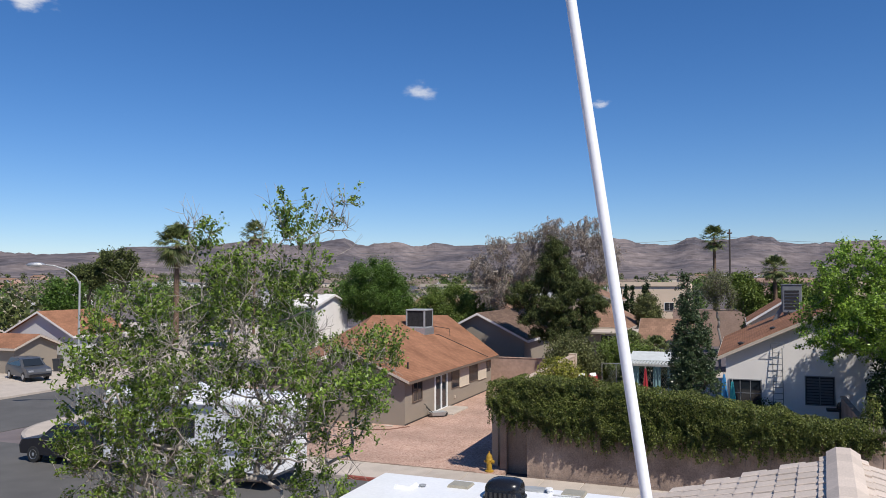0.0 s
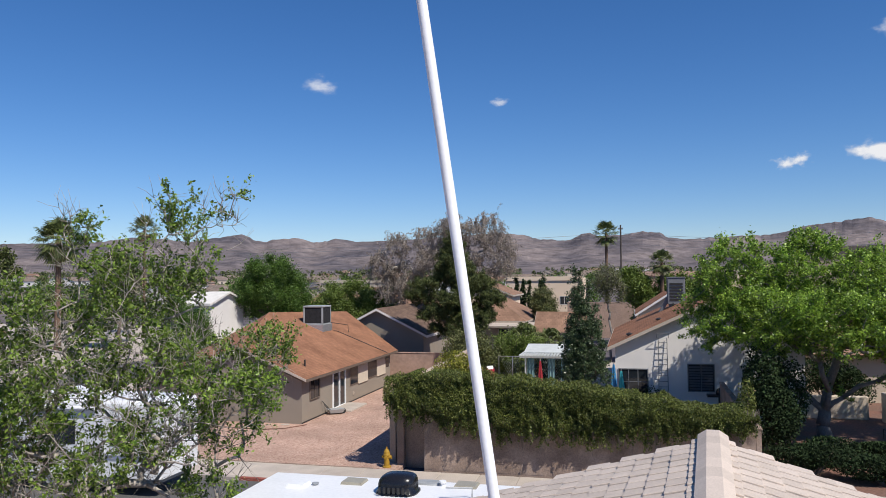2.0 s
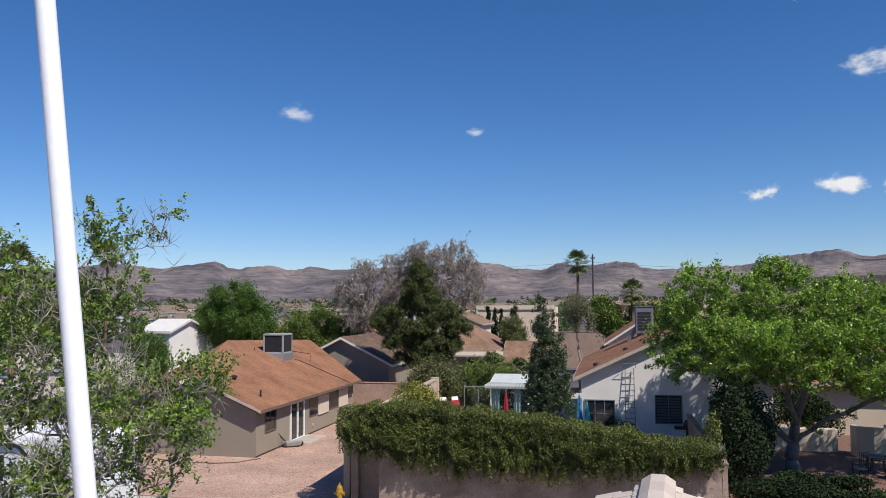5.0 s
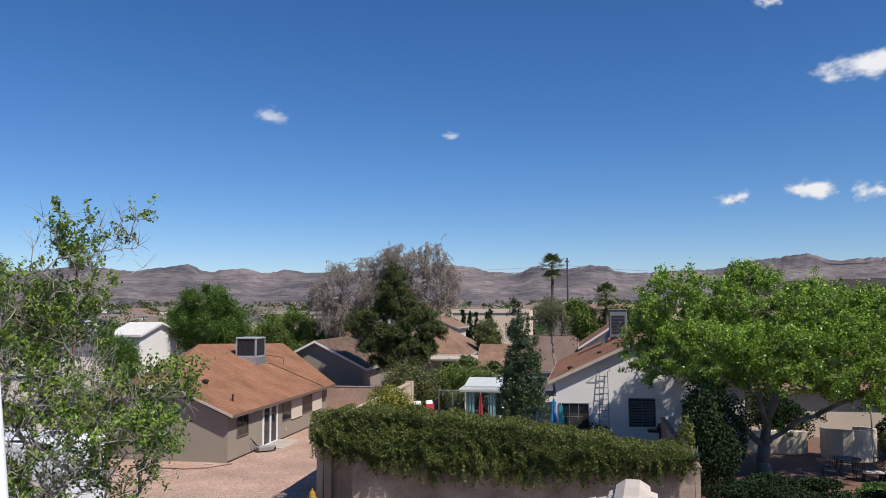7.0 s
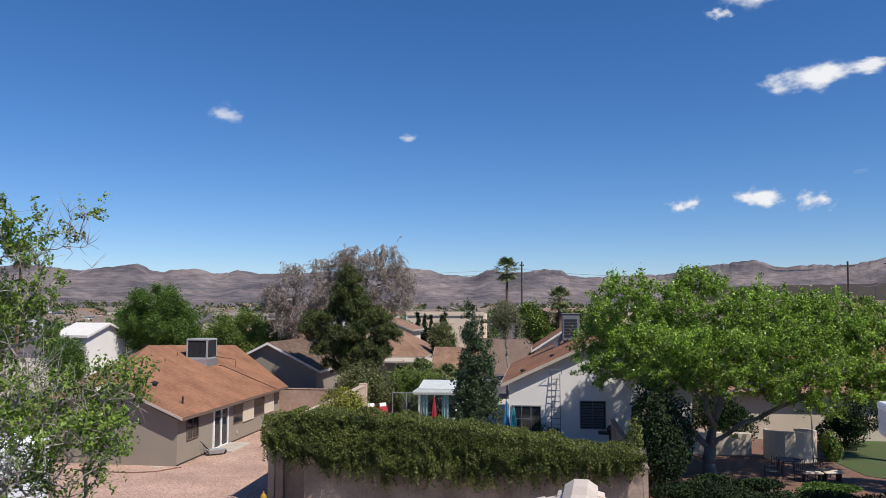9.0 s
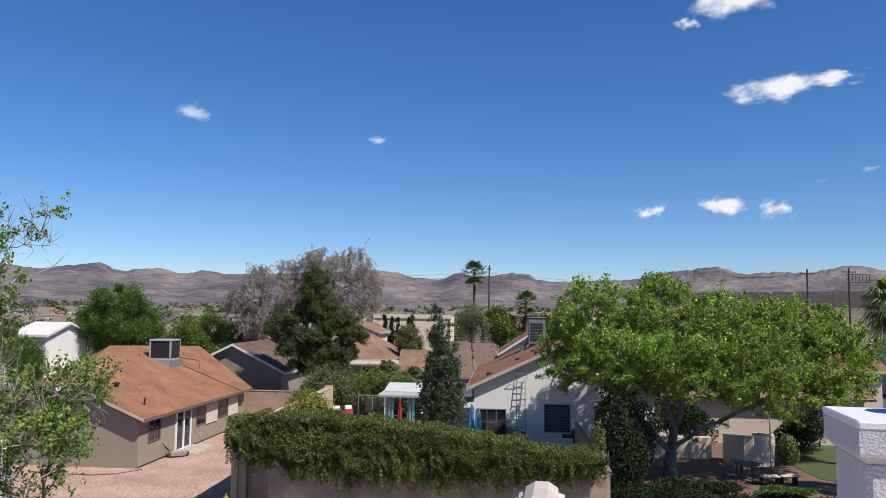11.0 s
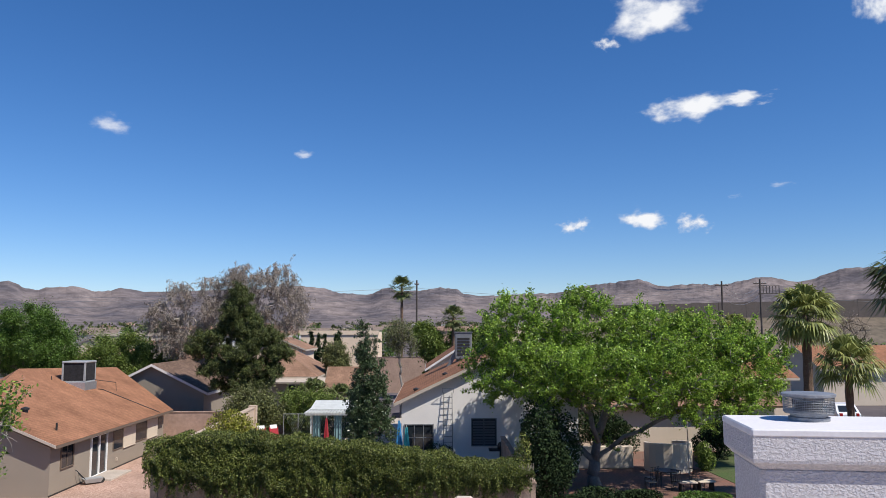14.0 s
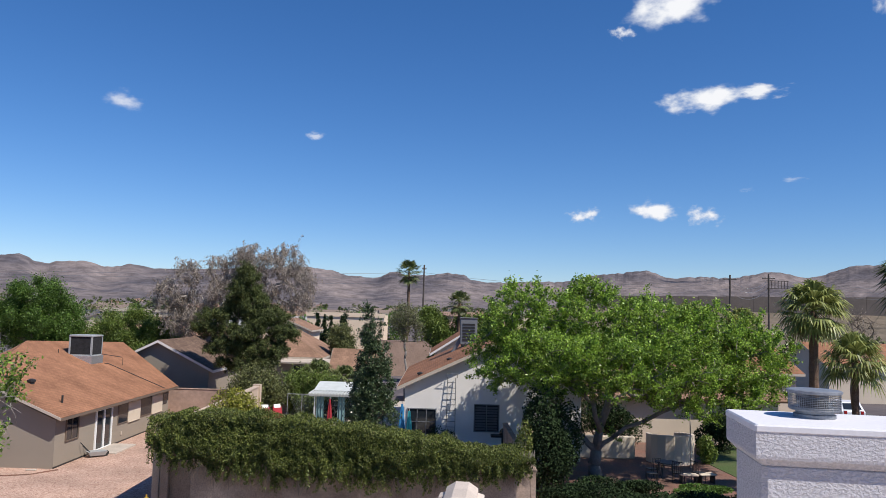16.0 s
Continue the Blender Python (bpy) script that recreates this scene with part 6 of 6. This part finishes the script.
tree("tree", "thin dark tree on the skyline", (-78.8, 74.0, 0), 10, [(0, 0, 8.7, 2.2, 2.0, 1.0), (1.5, 0, 7.5, 1.5, 1.5, 0.9)], 6000, 0.3, LEAF_PINE, BARK, 38, trunk=0.22, nodes=140, spread=0.35, gaps=0.1)
tree("tree", "dark round tree beside the grey house", (-69.3, 62.0, 0), 8.2, [(0, 0, 6.1, 2.1, 2.1, 2.0), (0.5, 0, 4.4, 1.9, 1.9, 1.6)], 12000, 0.3, LEAF_MID, BARK, 39, trunk=0.2, nodes=130, spread=0.4)
tree("tree", "dark leafy tree behind the street lamp", (-54.5, 72.0, 0), 11, [(0, 0, 8.2, 2.2, 2, 2.4), (-1.5, 0, 6.4, 2.0, 2, 2.0)], 14000, 0.3, LEAF_PINE, BARK, 41, trunk=0.2, nodes=130, spread=0.45)
tree("tree", "bare brownish tree beyond the palms", (29.4, 54.0, 0), 8.6, [(0, 0, 7.0, 1.6, 1.4, 1.4), (0.6, 0, 5.8, 1.4, 1.3, 0.9)], 1500, 0.1, LEAF_GREY, BARK, 43, trunk=0.13, stem=0.5, nodes=160, spread=0.12, twigs=0.016, sprays=4, spray_len=0.6)
bush("shrub", "yellow-green flowering shrub above the vine", -7.5, 33.1, 1.5, 1.0, 4.0, 22000, 0.1, LEAF_YELLOW, 51, lobes=11)
cane_shrub("shrub", "tall oleander hedge along the side wall", -10.6, 50.2, 2.0, 1.8, 4.4, 30000, 0.17, LEAF_OLIVE, 52, 120)
cane_shrub("shrub", "tall green oleander shrub behind the garden chairs", -7.9, 53.0, 2.3, 1.6, 4.0, 26000, 0.17, LEAF_LIGHT, 53, 120)
# the dark shrubs here carry the patio's shade in their leaf colour
bush("shrub", "dark shrub filling the corner beyond the wall end", 5.8, 34.8, 1.5, 1.7, 4.4, 16000, 0.13, LEAF_SHADED, 54, lobes=9)
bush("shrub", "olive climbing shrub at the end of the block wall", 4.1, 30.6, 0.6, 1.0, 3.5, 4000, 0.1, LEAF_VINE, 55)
bush("shrub", "dark laurel shrub in the shade beside the wall", 7.4, 32.6, 1.6, 1.2, 1.1, 6000, 0.11, LEAF_SHADED, 66)
bush("shrub", "dark laurel shrub along the patio edge", 10.6, 31.6, 1.9, 1.1, 0.75, 6000, 0.11, LEAF_SHADED, 67)
bush("shrub", "dark laurel shrub along the patio edge", 13.8, 31.2, 1.9, 1.1, 0.7, 6000, 0.11, LEAF_SHADED, 68)
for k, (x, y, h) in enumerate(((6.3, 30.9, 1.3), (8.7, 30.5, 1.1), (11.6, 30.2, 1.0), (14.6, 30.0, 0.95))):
    bush("shrub", "dark laurel shrub in a row beside the pavement", x, y, 1.7, 0.9, h, 6000, 0.11, LEAF_SHADED, 110 + k)
bush("shrub", "low dark green shrub on the patio", 9.3, 35.0, 1.3, 0.7, 0.6, 5000, 0.11, LEAF_SHADED, 56)
bush("shrub", "low green shrub on the patio", 12.3, 34.6, 1.4, 0.7, 0.5, 5000, 0.11, LEAF_MID, 57)
bush("shrub", "low dark shrub near the brick path", 15.4, 34.0, 1.2, 0.8, 0.6, 5000, 0.11, LEAF_SHADED, 58)
bush("shrub", "grey-green ornamental grass beside the curved wall", 15.4, 42.6, 0.6, 0.6, 1.5, 2500, 0.14, LEAF_LIGHT, 59)
bush("shrub", "dark green hedge behind the patio", 17.5, 46.5, 2.2, 1.2, 2.4, 7000, 0.15, LEAF_SHADED, 60)
bush("shrub", "dark green hedge in front of the cream wing", 10.6, 46.4, 2.1, 1.0, 2.7, 9000, 0.14, LEAF_SHADED, 69)
bush("shrub", "dark shrub behind the pergola", -5.0, 51.3, 2.2, 1.0, 3.0, 9000, 0.13, LEAF_SHADED, 70, lobes=9)
bush("shrub", "small dark shrub under the white house window", 0.9, 40.6, 0.9, 0.5, 1.6, 3000, 0.1, LEAF_SHADED, 61)
bush("shrub", "grey-green desert shrub beside the far houses", -66.0, 46.8, 2.4, 2, 3.2, 5000, 0.2, LEAF_MID, 62)
tree("tree", "small leafy tree before the white two-storey house", (-37.6, 57.6, 0), 6.4, [(0, 0, 4.6, 1.3, 1.2, 1.3), (0.7, 0, 3.4, 1.2, 1.0, 1.0)], 5000, 0.14, LEAF_MID, BARK, 45, trunk=0.09, nodes=110, spread=0.12, sprays=2)
bush("shrub", "leafy green shrub beside the white two-storey house", -35.9, 57.0, 2.4, 1.6, 4.9, 12000, 0.15, LEAF_MID, 64)
bush("shrub", "light green shrubs behind the low house", -78.0, 56.0, 4.0, 2, 4.0, 7000, 0.26, LEAF_LIGHT, 63)


def palm(name, label, x, y, top, crown, seed, trunk=0.2, fronds=34, skirt=True, leaf=PALMLEAF, sag=1.0, low=-28):
    """A fan palm: ringed trunk, skirt of dry leaves and a head of pleated fans on stalks."""
    rng = np.random.default_rng(seed)
    ob = thing(name, label, "palm", (x, y, 0))
    n = 14
    rings = []
    for i in range(n + 1):
        t = i / n
        r = trunk * (1.25 - 0.35 * t) * (1.06 if i % 2 else 0.97)
        rings.append([(r * math.cos(a) + 0.1 * math.sin(2.2 * t), r * math.sin(a), (top - 0.1) * t) for a in [6.28318 * k / 10 for k in range(10)]])
    part("trunk", Mesh().rings(rings), PALMBARK, ob)
    def fans(count, lo, hi, size):
        mb = Mesh()
        for i in range(count):
            az, el = i * 2.39996 + rng.uniform(-0.2, 0.2), radians(lo + (hi - lo) * (i + 0.5) / count + rng.uniform(-8, 8))
            d = Vector((math.cos(az) * math.cos(el), math.sin(az) * math.cos(el), math.sin(el)))
            c0 = Vector((0.1 * math.sin(2.2), 0, top))
            stalk = size * rng.uniform(0.45, 0.6)
            hub = c0 + d * stalk - Vector((0, 0, 0.12 * stalk))
            mb.path([c0, c0 + d * stalk * 0.5, hub], 0.025, 0.012, 3)
            s = d.cross(Vector((0, 0, 1)))
            s = s.normalized() if s.length > 0.05 else Vector((1, 0, 0))
            up = s.cross(d).normalized()
            k = 21
            for j in range(k):
                a = radians(-105 + 210 * j / (k - 1))
                w = d * math.cos(a) + s * math.sin(a) + up * 0.12 * math.cos(a * 2)
                ln = size * 0.55 * (0.72 + 0.28 * math.cos(a)) * rng.uniform(0.9, 1.08)
                m1 = hub + w * ln * 0.55
                tip = hub + w * ln - Vector((0, 0, sag * ln * rng.uniform(0.3, 0.65)))
                q = (s * math.cos(a) - d * math.sin(a)) * ln * 0.052
                n0 = len(mb.v)
                mb.v += [tuple(hub), tuple(m1 + q + up * 0.02), tuple(tip), tuple(m1 - q + up * 0.02)]
                mb.f.append((n0, n0 + 1, n0 + 2, n0 + 3))
        return mb
    part("crown", fans(fronds, low, 80, crown), leaf, ob)
    if skirt:
        part("skirt", fans(14, -75, -40, crown * 0.7), PALMDEAD, ob, "dry hanging fronds")
    return ob


palm("palm_tree", "tall fan palm on the skyline", -3.8, 110.0, 13.4, 2.15, 71, fronds=30, sag=0.4, leaf=PALMDARK, skirt=False, low=-55)
palm("palm_tree", "short fan palm near the pinkish building", 2.9, 86.0, 8.9, 1.7, 72, fronds=30, sag=0.6, leaf=PALMDARK, low=-60)
palm("palm_tree", "bushy fan palm with dry skirt beyond the chimney", 20.35, 41.3, 8.35, 2.0, 74, trunk=0.23, fronds=58, sag=0.9, low=-50)
palm("palm_tree", "low fan palm beyond the chimney", 18.75, 34.4, 6.05, 1.6, 75, trunk=0.14, fronds=42, skirt=False, low=-40)
palm("palm_tree", "fan palm at the edge of the yard", 17.4, 26.8, 9.15, 2.0, 76, trunk=0.2, fronds=40, sag=0.8, leaf=PALMDARK)
palm("palm_tree", "fan palm with dry skirt above the ash tree", -59.0, 68.0, 11.8, 2.9, 77, trunk=0.28, fronds=46, sag=0.7, low=-60, leaf=PALMDARK)
palm("palm_tree", "slim tall palm behind the ash tree", -64.0, 89.5, 14.2, 2.4, 78, trunk=0.16, fronds=22, sag=0.6, leaf=PALMDARK)
palm("palm_tree", "small fan palm behind the pergola", -8.1, 57.5, 2.7, 1.7, 79, skirt=False, leaf=PALMDARK)
palm("palm_tree", "small fan palm beside the tan roofs", -6.2, 58.2, 2.5, 1.4, 82, skirt=False, leaf=PALMDARK)
palm("palm_tree", "small dark palm beyond the mulberry", 18.2, 55.0, 7.4, 1.9, 80)
palm("palm_tree", "dark feathery palm near the far wall", 24.0, 60.0, 7.2, 2.0, 81)

# ---- utility poles, wires and far wall ----
def utility_pole(x, y, h, label, sign=False, r=0.15, arm=1.1):
    u = thing("utility_pole", label, "utility pole", (x, y, 0))
    part("pole", Mesh().tube((0, 0, 0), (0, 0, h), r * 1.25, r, 8), WOODPOLE, u)
    part("crossarm", Mesh().box(-arm, arm, -0.07, 0.07, h - 0.8, h - 0.65), WOODPOLE, u)
    for k in (-0.9 * arm, -0.4 * arm, 0.4 * arm, 0.9 * arm):
        part("insulator", Mesh().lathe([(0.05, 0), (0.09, 0.05), (0.05, 0.18)], (k, 0, h - 0.65), 6), GREYMETAL, u)
    if sign:
        part("bracket", Mesh().box(-0.3, 3.4, -0.08, 0.08, h - 1.2, h - 1.08), WOODPOLE, u)
        part("bracket", Mesh().box(-0.3, 3.4, -0.08, 0.08, h - 2.5, h - 2.38), WOODPOLE, u)
        for k in range(6):
            part("strut", Mesh().box(0.5 + k * 0.55, 0.58 + k * 0.55, -0.06, 0.06, h - 2.4, h - 1.1), WOODPOLE, u)


utility_pole(-2.2, 140.0, 16.4, "dark wooden utility pole on the skyline", r=0.14, arm=0.4)
utility_pole(50.0, 130.0, 15.6, "wooden utility pole before the sound wall")
utility_pole(57.0, 131.0, 16.0, "wooden utility pole with crossarms", True)
wire = thing("power_line", "thin power lines sagging between the poles", "power line")
for k, z in enumerate((15.0, 14.3, 13.2)):
    for (xa, ya), (xb, yb) in (((-150, 150), (-2.2, 140)), ((-2.2, 140), (50, 130)), ((50, 130), (57, 131)), ((57, 131), (160, 136))):
        pts = [(xa + (xb - xa) * t / 12, ya + (yb - ya) * t / 12 + 0.4 * k, z - 4 * 1.6 * (t / 12) * (1 - t / 12)) for t in range(13)]
        part("wire", Mesh().path(pts, 0.03, 0.03, 3), STEEL, wire)
soundwall = thing("sound_wall", "long grey-tan panelled sound wall on an embankment", "wall", kind="structure")
for k in range(24):
    x = 30 + k * 5
    part("panel", Mesh().rings([[(x, 148 - k * 0.6, z), (x + 4.95, 147.4 - k * 0.6, z), (x + 4.95, 147.7 - k * 0.6, z), (x, 148.3 - k * 0.6, z)] for z in (8.6, 12.0 + 0.1 * k)]), SOUNDWALL, soundwall)
emb = Mesh().slab([(20, 120, 0.0), (160, 105, 0.0), (160, 134, 9.6), (20, 148, 9.6)], 0.3)
tagged(part("embankment", emb, EARTH), "bare dirt embankment below the sound wall", "embankment", kind="structure")

# ---- far town ----
rng = np.random.default_rng(90)
protos = []
for k, (wm, rm) in enumerate(((STUCCO_CREAM, SHINGLE_FAR), (STUCCO_PINK, SHINGLE_TAN), (STUCCO_WHITE, SHINGLE_FAR))):
    protos.append(gable_house("house", ("cream stucco house with tan tile roof in the far town", "pinkish stucco house with tile roof in the far town", "white stucco house with brown roof in the far town")[k], -8, 8, -5.5, 5.5, 3.2, 5.2, wm, rm, "x", 0.4, FASCIA))
    window(protos[-1], -3, -5.5, 1.0, 1.6, 1.1, (0, -1))
    window(protos[-1], 3, -5.5, 1.0, 1.6, 1.1, (0, -1))
    protos[-1]["group"] = "far town houses"
spots = []
for i in range(150):
    a, r = radians(rng.uniform(-56, 33)), rng.uniform(100, 620) if i < 95 else rng.uniform(600, 1500)
    x, y = r * math.sin(a), r * math.cos(a)
    if any((x - p) ** 2 + (y - q) ** 2 < 400 for p, q in spots) or (x > 18 and r < 190) or (x < -40 and r < 160) or (abs(x) < 14 and r < 130):
        continue
    spots.append((x, y))
for i, (x, y) in enumerate(spots):
    m = pose(x, y, land(x, y) + 0.1, 0, 0, float(rng.choice([0, 90, 180, 12])))
    if i < 3:
        protos[i].matrix_basis = m
    else:
        copy_thing(protos[i % 3], m)


def far_trees(label, n, r0, r1, leaf, seed, h=(4, 9), per=150, size=0.9):
    rg = np.random.default_rng(seed)
    pts = []
    for i in range(n):
        a, r = radians(rg.uniform(-57, 34)), rg.uniform(r0, r1)
        x, y = r * math.sin(a), r * math.cos(a)
        if abs(math.degrees(a)) < 4 and r < 140:
            continue
        hh = rg.uniform(*h)
        lob = rg.integers(2, 5)
        for _ in range(lob):
            c = np.array([x, y, land(x, y) + hh * 0.55]) + rg.normal(size=3) * hh * np.array([0.2, 0.2, 0.12])
            d = rg.normal(size=(per // lob, 3))
            d /= np.linalg.norm(d, axis=1)[:, None]
            pts.append(c + d * hh * rg.uniform(0.22, 0.42, (len(d), 1)) * np.array([1, 1, 0.9]))
    p = np.concatenate(pts)
    tagged(part("far_trees", leaf_mesh("far_trees", p, size, rg, 0.8), leaf), label, "trees", kind="stuff")


far_trees("dark green trees scattered through the far town", 190, 95, 420, LEAF_PINE, 91, (4, 8), 260, 0.6)
far_trees("mid green trees scattered through the far town", 130, 100, 520, LEAF_MID, 92, (4, 8), 220, 0.7)
far_trees("distant tree belt across the valley", 420, 400, 1500, LEAF_PINE, 93, (5, 9), 70, 1.6)
far_trees("grey dry trees scattered through the town", 60, 90, 380, LEAF_OLIVE, 94, (4, 8), 220, 0.6)
for k, x in enumerate((-18.4, -17.6, -16.3, -14.8, -14.0)):
    y = 122 + (k % 2) * 2
    tree("tree", "narrow dark cypress in a row", (x, y, 0), 7.4, [(0, 0, 3.2, 0.42, 0.42, 2.4), (0, 0, 5.6, 0.22, 0.22, 1.6)], 1500, 0.35, LEAF_SHADED, BARK, 100 + k, trunk=0.1, nodes=50, spread=0.2, group="cypress row")
for k, (x, y, w, h, mt) in enumerate(((-15, 130, 13, 7.0, TOWN_CREAM), (-34, 150, 22, 6.0, STUCCO_WHITE), (12, 150, 20, 7.0, TOWN_CREAM), (-60, 170, 26, 6.5, STUCCO_CREAM))):
    bd = thing("building", "long low cream stucco building in the town", "building", (x, y, 0))
    part("wall", Mesh().box(-w / 2, w / 2, 0, 10, -0.2, h), mt, bd)
    part("parapet", Mesh().box(-w / 2 - 0.2, w / 2 + 0.2, -0.2, 0.0, h - 0.4, h + 0.3), mt, bd)
    for j in range(int(w / 4)):
        window(bd, -w / 2 + 2 + j * 4, 0, 2.6, 1.4, 1.3, (0, -1))
tagged(gable_house("house", "tan house with reddish-brown roof behind the palms", 40.0, 58.0, 78, 88, 3.6, 5.6, STUCCO_CREAM, SHINGLE, "x", 0.5, FASCIA))
tagged(gable_house("house", "tan house with low reddish roof past the mulberry", 19.0, 29.2, 62, 72, 3.7, 5.4, STUCCO_CREAM, SHINGLE, "x", 0.5, FASCIA))

# ---- clouds ----
def cloud_mat(name, seed, soft, dens):
    m = bpy.data.materials.new(name)
    m.use_nodes = True
    nt = m.node_tree
    nt.nodes.clear()
    out = nt.nodes.new("ShaderNodeOutputMaterial")
    tc = nt.nodes.new("ShaderNodeTexCoord")
    nz = nt.nodes.new("ShaderNodeTexNoise")
    nz.inputs["Scale"].default_value, nz.inputs["Detail"].default_value, nz.inputs["Roughness"].default_value = 1.3, 4.0, 0.52
    mp_ = nt.nodes.new("ShaderNodeMapping")
    mp_.inputs["Location"].default_value = (seed * 7.3, seed * 3.1, seed)
    mp_.inputs["Scale"].default_value = (1.5, 1.0, 1.0)
    nt.links.new(tc.outputs["Object"], mp_.inputs["Vector"])
    nt.links.new(mp_.outputs[0], nz.inputs["Vector"])
    ln = nt.nodes.new("ShaderNodeVectorMath")
    ln.operation = "LENGTH"
    nt.links.new(tc.outputs["Object"], ln.inputs[0])
    sub = nt.nodes.new("ShaderNodeMath")
    sub.operation = "MULTIPLY_ADD"
    nt.links.new(ln.outputs["Value"], sub.inputs[0])
    sub.inputs[1].default_value = -0.55
    nt.links.new(nz.outputs["Fac"], sub.inputs[2])
    mr = nt.nodes.new("ShaderNodeMapRange")
    mr.interpolation_type = "SMOOTHSTEP"
    mr.inputs[1].default_value, mr.inputs[2].default_value = 0.08, 0.1 + soft * 1.6
    mr.inputs[4].default_value = dens
    nt.links.new(sub.outputs[0], mr.inputs[0])
    em = nt.nodes.new("ShaderNodeEmission")
    cr = nt.nodes.new("ShaderNodeValToRGB")
    cr.color_ramp.elements[0].color, cr.color_ramp.elements[1].color = (0.50, 0.57, 0.70, 1), (0.84, 0.85, 0.88, 1)
    cr.color_ramp.elements[0].position, cr.color_ramp.elements[1].position = 0.1, 0.42
    nt.links.new(sub.outputs[0], cr.inputs[0])
    nt.links.new(cr.outputs[0], em.inputs[0])
    tp = nt.nodes.new("ShaderNodeBsdfTransparent")
    mx = nt.nodes.new("ShaderNodeMixShader")
    nt.links.new(mr.outputs[0], mx.inputs[0])
    nt.links.new(tp.outputs[0], mx.inputs[1])
    nt.links.new(em.outputs[0], mx.inputs[2])
    nt.links.new(mx.outputs[0], out.inputs[0])
    return m


CLOUDS = [(-23.4, 14.1, 4.2, 1.6, 0.35, 0.7), (-9.8, 12.9, 2.1, 0.8, 0.3, 0.6), (10.7, 7.65, 3.0, 1.5, 0.2, 0.95), (15.5, 8.0, 4.6, 1.8, 0.2, 1.0), (19.0, 7.5, 3.4, 1.75, 0.2, 1.0), (16.4, 22.4, 8.0, 3.6, 0.2, 1.0), (13.4, 20.6, 2.2, 1.2, 0.25, 0.8),
          (19.0, 15.75, 6.4, 2.5, 0.2, 1.0), (22.6, 16.05, 5.2, 1.3, 0.2, 0.95), (25.0, 9.9, 2.2, 0.6, 0.4, 0.35), (22.0, 9.3, 1.4, 0.5, 0.4, 0.35), (32.0, 21.0, 4.4, 3.6, 0.16, 1.0), (-50.9, 18.3, 5.0, 1.8, 0.25, 0.8)]
for k, (az, el, w, h, soft, dens) in enumerate(CLOUDS):
    R_ = 4300
    d = Vector((math.sin(radians(az)) * math.cos(radians(el)), math.cos(radians(az)) * math.cos(radians(el)), math.sin(radians(el))))
    mb = Mesh()
    for r in range(6):
        for j in range(28):
            q = 6.28318 * j / 28
            mb.v.append((r / 5 * math.cos(q), r / 5 * math.sin(q), 0.12 * (1 - (r / 5) ** 2)))
    for r in range(5):
        for j in range(28):
            a0, b0 = r * 28 + j, r * 28 + (j + 1) % 28
            mb.f.append((a0, b0, b0 + 28, a0 + 28))
    cl = part("cloud", mb, cloud_mat("cloud_white", k + 1, soft, dens))
    cl.matrix_world = look(d * R_ + Vector((0, 0, 7.5)), (0, 0, 7.5)) @ Matrix.Rotation(math.pi, 4, "Y") @ Matrix.Diagonal((R_ * math.tan(radians(w * 0.55)), R_ * math.tan(radians(h * 0.57)), R_ * math.tan(radians(h * 0.6)), 1))
    tagged(cl, "small white fair-weather cloud over the mountains", "cloud", "clouds", "structure")
